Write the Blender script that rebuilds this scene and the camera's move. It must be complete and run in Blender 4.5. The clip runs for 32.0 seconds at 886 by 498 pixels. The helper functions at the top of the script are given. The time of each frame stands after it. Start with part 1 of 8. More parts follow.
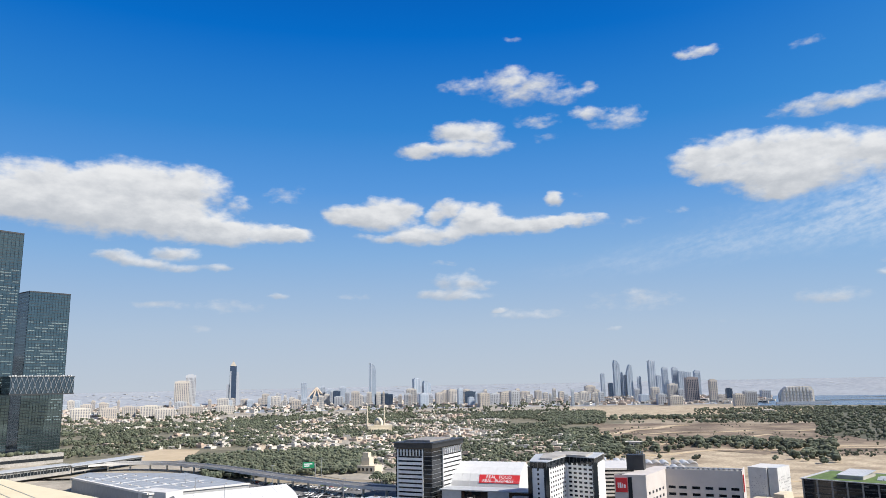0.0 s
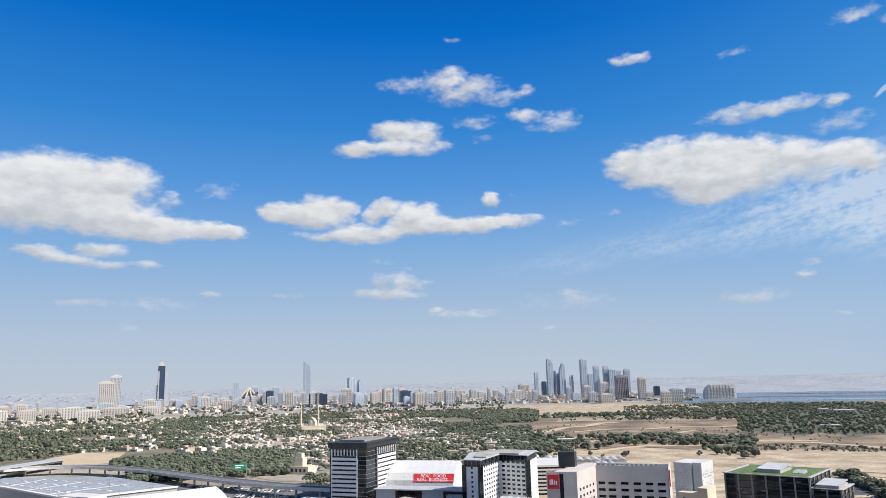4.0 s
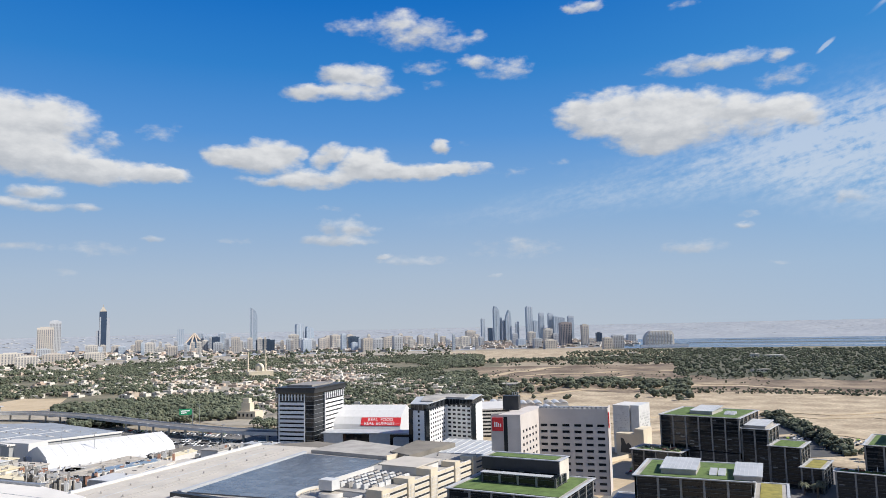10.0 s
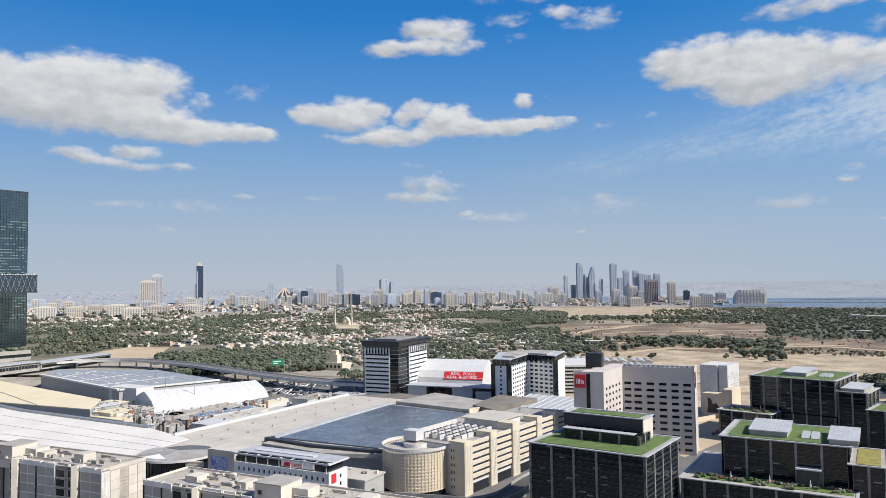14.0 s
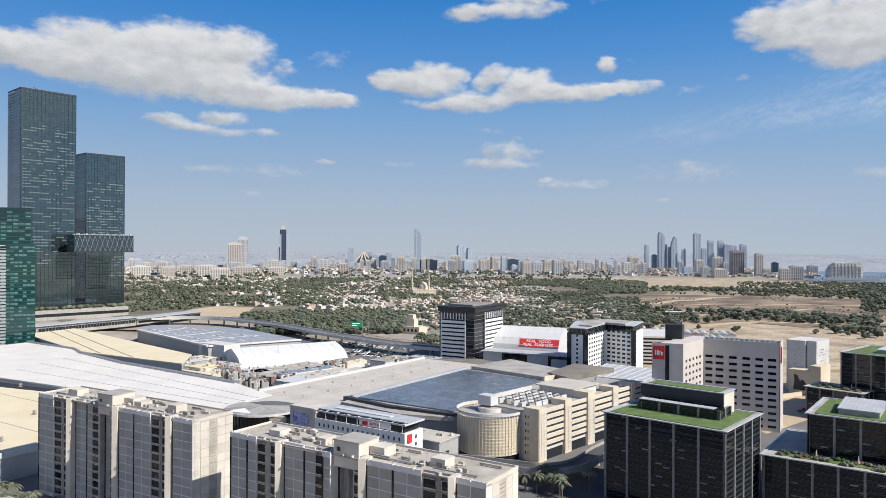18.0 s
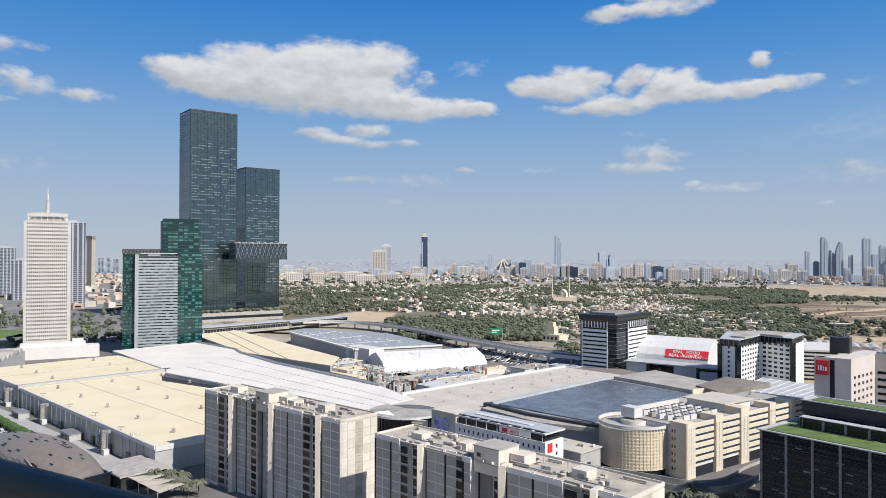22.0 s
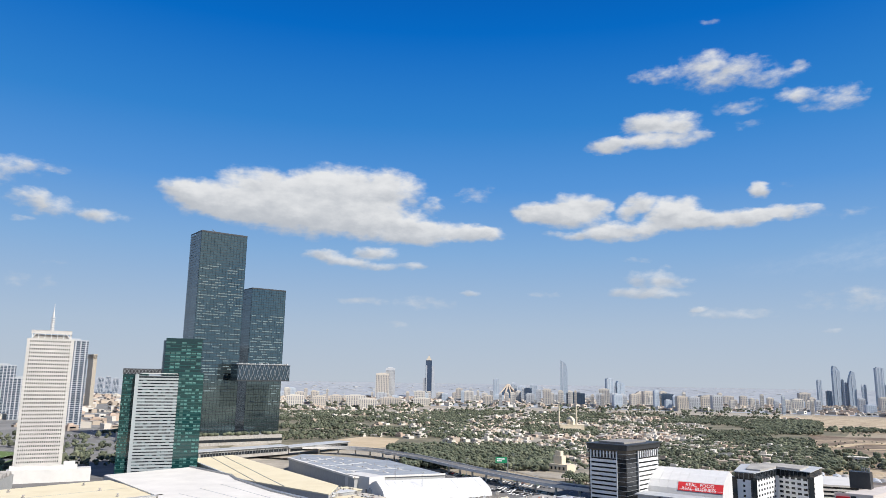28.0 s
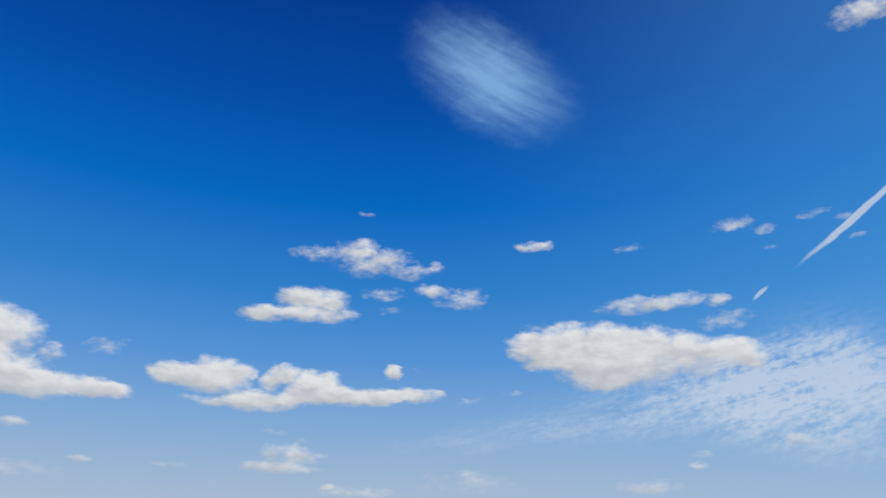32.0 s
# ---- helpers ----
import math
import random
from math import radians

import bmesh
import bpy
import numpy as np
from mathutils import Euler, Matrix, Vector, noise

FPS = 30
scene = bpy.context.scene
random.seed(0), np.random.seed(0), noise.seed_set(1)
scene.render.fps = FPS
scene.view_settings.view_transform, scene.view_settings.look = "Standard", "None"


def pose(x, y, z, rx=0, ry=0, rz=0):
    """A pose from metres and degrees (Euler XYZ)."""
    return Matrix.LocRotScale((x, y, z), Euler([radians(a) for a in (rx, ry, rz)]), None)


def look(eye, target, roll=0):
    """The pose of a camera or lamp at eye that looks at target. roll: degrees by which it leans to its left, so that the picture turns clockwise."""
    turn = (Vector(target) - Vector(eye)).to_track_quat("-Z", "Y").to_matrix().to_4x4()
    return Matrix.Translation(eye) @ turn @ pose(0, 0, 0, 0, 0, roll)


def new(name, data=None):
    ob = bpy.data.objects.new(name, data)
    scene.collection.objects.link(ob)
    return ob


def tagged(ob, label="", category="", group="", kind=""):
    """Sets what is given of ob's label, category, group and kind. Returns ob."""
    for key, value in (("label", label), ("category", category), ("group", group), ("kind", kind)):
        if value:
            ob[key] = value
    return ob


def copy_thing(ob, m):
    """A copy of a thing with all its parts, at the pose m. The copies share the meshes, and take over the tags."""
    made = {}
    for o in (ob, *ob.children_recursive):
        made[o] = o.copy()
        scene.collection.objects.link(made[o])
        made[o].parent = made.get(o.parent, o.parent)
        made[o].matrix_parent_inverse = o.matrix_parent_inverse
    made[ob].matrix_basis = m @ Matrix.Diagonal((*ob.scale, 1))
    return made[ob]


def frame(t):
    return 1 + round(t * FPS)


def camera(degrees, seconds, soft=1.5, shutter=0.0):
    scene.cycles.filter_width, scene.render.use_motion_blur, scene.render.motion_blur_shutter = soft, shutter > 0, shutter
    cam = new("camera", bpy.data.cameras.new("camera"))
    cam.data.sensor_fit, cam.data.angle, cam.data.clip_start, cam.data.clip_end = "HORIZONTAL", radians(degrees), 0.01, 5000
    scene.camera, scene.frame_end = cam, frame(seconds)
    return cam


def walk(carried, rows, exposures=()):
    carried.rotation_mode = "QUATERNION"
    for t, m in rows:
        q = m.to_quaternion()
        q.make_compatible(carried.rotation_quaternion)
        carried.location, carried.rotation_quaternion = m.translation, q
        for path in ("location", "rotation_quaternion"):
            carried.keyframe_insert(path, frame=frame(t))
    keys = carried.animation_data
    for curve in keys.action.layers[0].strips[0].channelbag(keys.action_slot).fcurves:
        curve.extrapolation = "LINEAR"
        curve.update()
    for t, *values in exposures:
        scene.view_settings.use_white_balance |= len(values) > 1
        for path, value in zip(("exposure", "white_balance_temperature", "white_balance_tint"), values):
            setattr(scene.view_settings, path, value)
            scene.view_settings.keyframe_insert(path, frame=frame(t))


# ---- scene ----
cam = camera(63.05, 32.0, soft=0.5)
EYE = 100.0
# seconds, yaw, pitch, roll: the camera turns on the spot above a balcony rail
ROWS = [
    (0.0, -2.31, 10.52, 1.15),
    (0.5, -3.12, 10.46, 1.10),
    (1.0, -3.96, 10.44, 1.03),
    (1.5, -4.78, 10.49, 1.10),
    (2.0, -5.47, 10.60, 1.17),
    (2.5, -6.07, 10.67, 1.30),
    (3.0, -6.52, 10.66, 1.26),
    (3.5, -6.88, 10.54, 1.29),
    (4.0, -7.34, 10.35, 1.40),
    (4.5, -7.78, 10.33, 1.36),
    (6.5, -8.71, 10.26, 1.05),
    (7.0, -8.98, 9.70, 1.03),
    (7.5, -9.59, 8.93, 1.04),
    (8.0, -10.37, 8.22, 1.08),
    (8.5, -11.12, 7.63, 1.20),
    (9.0, -11.60, 7.15, 1.23),
    (9.5, -11.77, 6.60, 1.30),
    (10.0, -11.44, 6.08, 1.30),
    (10.5, -10.64, 5.57, 1.31),
    (11.0, -9.52, 5.11, 1.30),
    (11.5, -8.44, 4.69, 1.24),
    (12.0, -7.49, 4.26, 1.13),
    (12.5, -6.86, 3.80, 1.08),
    (13.0, -6.33, 3.34, 1.05),
    (13.5, -5.71, 3.01, 0.96),
    (14.0, -4.94, 2.75, 0.81),
    (14.5, -3.90, 2.45, 0.66),
    (15.0, -3.00, 2.15, 0.54),
    (15.5, -2.31, 1.76, 0.41),
    (17.5, -0.00, 0.20, -0.22),
    (18.0, 1.16, 0.12, -0.23),
    (18.5, 2.45, 0.15, -0.21),
    (19.0, 4.07, 0.21, -0.20),
    (19.5, 5.62, 0.28, -0.17),
    (20.0, 7.14, 0.33, -0.18),
    (20.5, 8.60, 0.41, -0.20),
    (21.0, 9.85, 0.49, -0.18),
    (21.5, 11.11, 0.58, -0.14),
    (22.0, 12.18, 0.64, -0.14),
    (22.5, 13.16, 0.65, -0.09),
    (23.0, 14.12, 0.59, -0.06),
    (23.5, 15.11, 0.56, -0.01),
    (24.0, 16.01, 0.63, 0.08),
    (24.5, 16.77, 1.07, 0.37),
    (26.5, 17.25, 6.29, -0.09),
    (27.0, 16.32, 7.75, -0.44),
    (27.5, 14.70, 9.10, -0.83),
    (28.0, 12.52, 10.36, -0.91),
    (28.5, 9.27, 11.90, -1.08),
    (29.0, 5.79, 13.35, -0.98),
    (29.5, 2.34, 14.99, -0.92),
    (30.0, -0.97, 16.69, -0.88),
    (30.5, -4.10, 18.37, -0.74),
    (31.0, -7.94, 20.42, -0.71),
    (31.5, -11.73, 22.22, -0.44),
    (32.0, -15.61, 23.89, -0.24),
]
walk(cam, [(t, pose(0, 0, EYE, 90 + pitch, roll, yaw)) for t, yaw, pitch, roll in ROWS],
     ((0, 0.46), (4.5, 0.45), (9, 0.37), (13, 0.30), (24, 0.31), (27, 0.38), (28, 0.40), (30, 0.42), (32, 0.34)))

# ---- daylight: sun from the right and a little behind the balcony ----
SUN_DIR = Vector((0.88, -0.45, 0.0)).normalized() * math.cos(radians(42)) + Vector((0, 0, math.sin(radians(42))))
sun = new("sun", bpy.data.lights.new("sun", "SUN"))
sun.data.energy, sun.data.angle, sun.data.color = 5.0, radians(0.53), (1.0, 0.95, 0.88)
sun.matrix_world = look(SUN_DIR * 300, (0, 0, 0))

# Clouds: azimuth, elevation, half width, half height in degrees, thickness
CLOUDS = []
CLOUDS += ((-32.8, 13.8, 2.9, 1.30, 1.00), (-31.1, 13.4, 4.2, 1.88, 1.00), (-27.3, 14.3, 4.8, 2.27, 1.00), (-24.2, 14.2, 4.6, 2.39, 1.00), (-21.8, 15.1, 3.1, 2.15, 1.00), (-20.2, 14.3, 4.6, 2.79, 1.00), (-17.1, 14.9, 3.6, 2.30, 1.00), (-22.4, 12.5, 7.7, 2.05, 1.00), (-18.0, 12.2, 6.2, 1.72, 1.00), (-26.0, 12.6, 6.1, 1.69, 1.00), (-29.4, 12.9, 4.7, 1.52, 1.00), (-13.5, 13.7, 1.5, 0.97, 0.60), (-14.4, 11.7, 3.6, 1.24, 1.00), (-10.8, 11.6, 3.6, 0.94, 1.00), (-9.1, 11.6, 1.8, 0.74, 1.00), (-15.3, 11.1, 4.6, 0.75, 0.90),)  # big bank
CLOUDS += ((-22.0, 9.6, 2.3, 0.70, 0.95), (-18.2, 9.9, 2.4, 0.70, 0.95), (-20.2, 9.2, 3.1, 0.55, 0.80), (-18.0, 8.9, 2.4, 0.50, 0.80), (-15.3, 9.0, 1.7, 0.45, 0.75), (-10.3, 14.6, 2.1, 0.82, 0.50), (-9.0, 15.1, 1.1, 0.48, 0.40),)  # big bank foot
CLOUDS += ((-46.6, 13.7, 3.1, 1.84, 0.75), (-44.2, 14.2, 2.6, 1.03, 0.65), (-42.1, 14.3, 2.2, 0.39, 0.50), (-43.2, 12.1, 1.9, 1.10, 0.75), (-41.7, 11.6, 2.7, 1.03, 0.70), (-38.7, 11.4, 2.8, 0.78, 0.75), (-43.7, 10.6, 1.2, 0.31, 0.50), (-44.7, 8.1, 1.8, 0.53, 0.32), (-41.3, 7.8, 1.4, 0.37, 0.28), (-42.8, 6.4, 2.7, 0.82, 0.28),)  # left bank
CLOUDS += ((-5.5, 13.2, 2.2, 1.06, 1.00), (-3.8, 13.1, 2.9, 1.24, 1.00), (-2.1, 13.7, 2.6, 1.37, 1.00), (-0.2, 13.6, 1.6, 0.89, 1.00), (-2.5, 12.7, 4.1, 1.00, 1.00), (3.1, 13.6, 1.7, 1.15, 1.00), (2.0, 13.0, 1.4, 0.84, 0.90), (5.7, 12.9, 2.6, 1.55, 1.00), (5.1, 12.4, 2.7, 1.24, 1.00), (7.2, 12.3, 2.6, 1.04, 1.00), (9.8, 12.2, 3.7, 0.98, 1.00), (11.2, 12.3, 2.4, 0.70, 0.90), (13.0, 12.4, 2.0, 0.78, 0.90), (14.5, 12.4, 1.7, 0.68, 0.75), (0.8, 11.6, 3.5, 1.09, 0.95), (-1.2, 11.4, 3.3, 0.53, 0.75), (3.3, 11.7, 2.4, 0.89, 0.90), (-3.8, 11.5, 2.1, 0.34, 0.50), (11.6, 14.2, 1.1, 0.73, 0.95),)  # middle bank
CLOUDS += ((3.9, 7.9, 3.1, 0.95, 0.75), (5.4, 7.7, 2.3, 0.71, 0.65), (3.3, 6.9, 4.1, 0.67, 0.65), (4.9, 8.7, 1.4, 0.57, 0.40), (2.5, 9.3, 1.5, 0.29, 0.40), (-10.4, 6.9, 1.1, 0.46, 0.75), (-18.9, 6.1, 2.7, 0.46, 0.42), (-13.9, 6.1, 3.4, 0.71, 0.42), (-16.2, 4.4, 1.5, 0.41, 0.33), (-4.4, 6.8, 1.8, 0.40, 0.33), (7.0, 5.6, 0.9, 0.33, 0.65), (9.8, 5.1, 3.3, 0.42, 0.45),)  # low puffs
CLOUDS += ((0.9, 18.3, 2.9, 0.96, 0.95), (3.5, 19.7, 2.2, 1.05, 0.95), (5.8, 19.6, 2.6, 1.25, 0.95), (4.4, 18.4, 4.4, 1.01, 0.90), (7.4, 18.6, 1.7, 0.90, 0.55), (8.3, 23.6, 2.6, 1.21, 0.72), (9.7, 22.6, 4.4, 1.46, 0.66), (5.0, 23.1, 3.4, 0.88, 0.50), (12.9, 22.0, 2.5, 0.87, 0.55), (15.0, 22.4, 1.2, 0.67, 0.45), (11.1, 23.2, 2.2, 0.87, 0.55), (10.5, 20.2, 2.4, 0.89, 0.42), (11.1, 18.9, 1.7, 0.50, 0.34), (14.7, 20.5, 2.4, 0.78, 0.55), (16.9, 19.9, 2.8, 1.06, 0.60), (18.0, 20.4, 1.1, 0.58, 0.45), (15.5, 19.4, 1.6, 0.59, 0.45), (8.7, 26.4, 1.1, 0.33, 0.33), (23.5, 23.9, 2.2, 0.59, 0.72), (22.4, 23.9, 1.2, 0.41, 0.60),)  # upper tuft
CLOUDS += ((22.7, 16.0, 3.1, 1.61, 1.00), (25.5, 16.4, 3.4, 1.95, 1.00), (28.6, 16.2, 3.6, 2.03, 1.00), (32.0, 15.8, 3.7, 1.90, 1.00), (34.9, 15.1, 2.9, 1.67, 1.00), (37.7, 14.9, 3.0, 1.45, 1.00), (39.2, 14.1, 1.6, 1.01, 0.90), (28.0, 14.3, 4.5, 2.07, 1.00), (31.0, 14.2, 4.3, 1.75, 1.00), (24.5, 14.9, 3.2, 1.15, 1.00), (36.0, 13.8, 3.7, 1.03, 0.65), (28.5, 13.0, 2.5, 0.87, 0.90), (31.9, 18.8, 4.9, 0.98, 0.70), (35.0, 18.9, 2.5, 0.87, 0.65), (37.5, 18.7, 1.7, 0.66, 0.55), (29.3, 18.8, 2.1, 0.50, 0.45), (37.9, 17.1, 2.8, 1.04, 0.55), (23.0, 17.6, 1.7, 0.51, 0.45),)  # right bank
CLOUDS += ((39.7, 24.0, 3.0, 0.75, 0.46), (41.6, 23.3, 1.9, 0.56, 0.40), (41.8, 21.8, 1.0, 0.56, 0.36), (31.3, 23.2, 1.9, 0.50, 0.34), (45.4, 23.8, 1.8, 0.45, 0.31), (48.0, 21.7, 1.0, 0.35, 0.31), (47.2, 23.2, 0.9, 0.31, 0.34), (52.9, 36.0, 2.6, 0.79, 0.55),)  # high shreds
CLOUDS += ((41.7, 8.3, 1.5, 0.69, 0.75), (34.7, 7.6, 1.3, 0.40, 0.50), (34.4, 6.9, 1.2, 0.40, 0.50), (43.9, 7.9, 1.6, 0.42, 0.36), (30.9, 5.4, 2.8, 0.67, 0.50), (17.2, 12.0, 2.4, 0.59, 0.40), (21.0, 12.5, 1.3, 0.49, 0.35), (13.5, 14.5, 0.9, 0.35, 0.30),)  # right puffs
CLOUDS += ((17.1, 6.0, 5.4, 1.26, 0.36), (30.7, 5.5, 3.5, 0.85, 0.36), (8.9, 5.3, 4.2, 0.51, 0.42), (15.7, 3.7, 0.8, 0.35, 0.45), (36.7, 4.0, 1.1, 0.31, 0.40), (23.4, 4.1, 1.5, 0.34, 0.28),)  # hazy puffs
CLOUDS += ((-48.8, 17.0, 2.1, 1.4, 0.60), (52.3, 36.2, 3.5, 1.3, 0.60),)  # at the edges
CLOUDS = [(a, e, rx, ry, w * 1.35 if e < 7.5 and w < 0.7 else w + 0.1 if e > 18 and w < 0.75 else w) for a, e, rx, ry, w in CLOUDS]
VEILS = ((13.9, 8.4, 6.6, 1.2, 0.30), (20.6, 9.4, 7.6, 1.8, 0.42), (27.2, 10.5, 8.2, 2.6, 0.50), (33.8, 11.2, 8.7, 3.7, 0.58), (39.5, 11.8, 8.7, 4.8, 0.62), (44.1, 12.3, 7.6, 6.5, 0.62),)
VEILS += ((39.8, 13.1, 10.3, 3.2, 0.50), (44.8, 10.3, 10.3, 5.4, 0.60),)

world = bpy.data.worlds.new("sky")
scene.world = world
world.use_nodes = True
wt = world.node_tree
wt.nodes.clear()


def wn(kind, **props):
    n = wt.nodes.new("ShaderNode" + kind)
    for key, value in props.items():
        setattr(n, key, value)
    return n


def wire(a, b):
    wt.links.new(a, b)


def wmath(op, a, b=None, c=None, clamp=False):
    n = wn("Math", operation=op, use_clamp=clamp)
    for i, v in enumerate((a, b, c)):
        if v is None:
            continue
        if isinstance(v, (int, float)):
            n.inputs[i].default_value = v
        else:
            wire(v, n.inputs[i])
    return n.outputs[0]


def wvec(op, a, b=None, c=None):
    if op == "SCALE_TINY":
        return wvec("MULTIPLY", a, (1e-7, 1e-7, 0.0))
    n = wn("VectorMath", operation=op)
    for i, v in enumerate((a, b, c)):
        if v is None:
            continue
        if isinstance(v, (tuple, list)):
            n.inputs[i].default_value = v
        else:
            wire(v, n.inputs[i])
    return n.outputs["Value"] if op in ("LENGTH", "DOT_PRODUCT") else n.outputs[0]


def wnoise(vec, scale, detail, rough=0.55):
    n = wn("TexNoise")
    wire(vec, n.inputs["Vector"])
    n.inputs["Scale"].default_value, n.inputs["Detail"].default_value, n.inputs["Roughness"].default_value = scale, detail, rough
    return n


def wmix(fac, a, b):
    n = wn("Mix", data_type="RGBA")
    for sock, v in ((n.inputs["Factor"], fac), (n.inputs["A"], a), (n.inputs["B"], b)):
        if isinstance(v, tuple):
            sock.default_value = (*v, 1)
        elif isinstance(v, (int, float)):
            sock.default_value = v
        else:
            wire(v, sock)
    return n.outputs["Result"]


coord = wn("TexCoord").outputs["Generated"]
direction = wn("SeparateXYZ")
wire(wvec("NORMALIZE", coord), direction.inputs[0])
azimuth = wmath("MULTIPLY", wmath("ARCTAN2", direction.outputs[0], direction.outputs[1]), 57.2958)
elevation = wmath("MULTIPLY", wmath("ARCSINE", direction.outputs[2]), 57.2958)
flat = wn("CombineXYZ")
wire(azimuth, flat.inputs[0])
wire(elevation, flat.inputs[1])
flat = flat.outputs[0]
stretched = wvec("MULTIPLY", flat, (1.0, 1.9, 1.0))
coarse = wnoise(stretched, 0.22, 3.0)
billow = wnoise(stretched, 0.55, 7.0, 0.58)
warp = wvec("MULTIPLY", wvec("SUBTRACT", coarse.outputs["Color"], (0.5, 0.5, 0.5)), (1.1, 0.5, 0.0))
warp2 = wvec("MULTIPLY", wvec("SUBTRACT", billow.outputs["Color"], (0.5, 0.5, 0.5)), (1.2, 0.75, 0.0))
bent = wvec("ADD", wvec("ADD", flat, warp), warp2)


def lobes(rows, place, rise=True):
    """How thick the cloud stands, how much of all lobes meets there, and how far up and sunwards within them."""
    thick, total, lift = 0.0, 0.0, 0.0
    for a, e, rx, ry, w in rows:
        if not isinstance(total, float):  # one lobe after the other keeps the shader's memory small
            place = wvec("ADD", place, wvec("SCALE_TINY", total))
        local = wvec("MULTIPLY_ADD", place, (1 / rx, 1 / ry, 0), (-a / rx, -e / ry, 0))
        weight = wmath("MULTIPLY", wmath("SUBTRACT", 1.0, wvec("DOT_PRODUCT", local, local), clamp=True), w)
        if rise:
            thick = wmath("SMOOTH_MAX", weight, thick, 0.12)
            if w >= 0.6:
                lift = wmath("MULTIPLY_ADD", wvec("DOT_PRODUCT", local, (0.35, 0.94, 0.0)), weight, lift)
        total = wmath("ADD", weight, total)
    return thick, total, lift


mass, crowd, lift = lobes(CLOUDS, bent)
_, veil, _ = lobes(VEILS, bent, False)
height = wmath("DIVIDE", lift, wmath("ADD", crowd, 0.05))
grain = wnoise(stretched, 1.0, 8.0, 0.55).outputs["Fac"]


def step(value, low, high):
    n = wn("MapRange", interpolation_type="SMOOTHSTEP")
    wire(value, n.inputs["Value"])
    n.inputs["From Min"].default_value, n.inputs["From Max"].default_value = low, high
    return n.outputs["Result"]


# unseen broken cloud added round the sky behind the balcony, to whiten its light
behind = wmath("MULTIPLY", step(wmath("ABSOLUTE", azimuth), 58.0, 80.0), step(wnoise(wvec("NORMALIZE", coord), 3.2, 6.0, 0.6).outputs["Fac"], 0.46, 0.62))
puffs = wn("TexVoronoi", feature="SMOOTH_F1")
wire(wvec("MULTIPLY", bent, (1.0, 1.35, 1.0)), puffs.inputs["Vector"])
puffs.inputs["Scale"].default_value, puffs.inputs["Detail"].default_value, puffs.inputs["Roughness"].default_value = 0.62, 2.0, 0.5
rough_edge = wmath("ADD", wmath("MULTIPLY", wmath("SUBTRACT", grain, 0.5), 0.85), wmath("MULTIPLY", wmath("SUBTRACT", 0.52, puffs.outputs["Distance"]), 0.4))
ragged = wmath("MULTIPLY", rough_edge, step(mass, 0.08, 0.28))
core = wmath("MULTIPLY", step(crowd, 0.8, 2.2), 0.35)
cover = wmath("MAXIMUM", step(wmath("ADD", wmath("ADD", mass, core), ragged), 0.12, 0.9), wmath("MULTIPLY", behind, 0.85))
# thin streaked sheet of high cloud
slant = wn("VectorRotate", rotation_type="Z_AXIS")
wire(wvec("ADD", flat, wvec("MULTIPLY", warp, (0.6, 0.9, 0))), slant.inputs["Vector"])
slant.inputs["Angle"].default_value = radians(-14)
streak = wnoise(wvec("MULTIPLY", slant.outputs[0], (0.22, 1.1, 1.0)), 0.8, 6.0, 0.62).outputs["Fac"]
fleck = wnoise(wvec("MULTIPLY", slant.outputs[0], (1.0, 1.7, 1.0)), 1.5, 4.0, 0.55).outputs["Fac"]
weave = wmath("SUBTRACT", wmath("ADD", wmath("MULTIPLY", streak, 1.8), wmath("MULTIPLY", fleck, 1.15)), 0.88)
thin = wmath("MULTIPLY", step(wmath("MULTIPLY", veil, weave), 0.0, 1.25), 0.6)
# a brushed plume of ice cloud high up and two vapour trails
plume_frame = wn("VectorRotate", rotation_type="Z_AXIS")
wire(wvec("ADD", flat, (-20.0, -37.2, 0.0)), plume_frame.inputs["Vector"])
plume_frame.inputs["Angle"].default_value = radians(24)
plume_local = wvec("ADD", plume_frame.outputs[0], wvec("ADD", wvec("MULTIPLY", warp2, (1.8, 2.2, 0)), wvec("MULTIPLY", warp, (1.0, 1.0, 0))))
fibre = wnoise(wvec("MULTIPLY", plume_frame.outputs[0], (0.12, 1.0, 1.0)), 1.0, 5.0, 0.55).outputs["Fac"]
plume_mass = wmath("SUBTRACT", 1.0, wvec("LENGTH", wvec("MULTIPLY", plume_local, (1 / 10.0, 1 / 5.0, 0))), clamp=True)
plume = wmath("MULTIPLY", step(wmath("MULTIPLY", plume_mass, wmath("ADD", 0.25, wmath("MULTIPLY", fibre, 1.5))), 0.0, 1.0), 0.6)


def trail(a, e, angle, half_length, half_width, strength):
    turn = wn("VectorRotate", rotation_type="Z_AXIS")
    wire(wvec("ADD", wvec("ADD", flat, wvec("MULTIPLY", warp2, (0.3, 0.3, 0))), (-a, -e, 0.0)), turn.inputs["Vector"])
    turn.inputs["Angle"].default_value = radians(-angle)
    body = wmath("SUBTRACT", 1.0, wvec("LENGTH", wvec("MULTIPLY", turn.outputs[0], (1 / half_length, 1 / half_width, 0))), clamp=True)
    return wmath("MULTIPLY", step(wmath("MULTIPLY", body, wmath("ADD", 0.4, grain)), 0.0, 0.5), strength)


trails = wmath("MAXIMUM", trail(48.2, 23.0, 30, 6.0, 0.32, 0.6), trail(40.6, 18.7, 35, 0.9, 0.2, 0.5))
wisps = wmath("MAXIMUM", thin, trails)

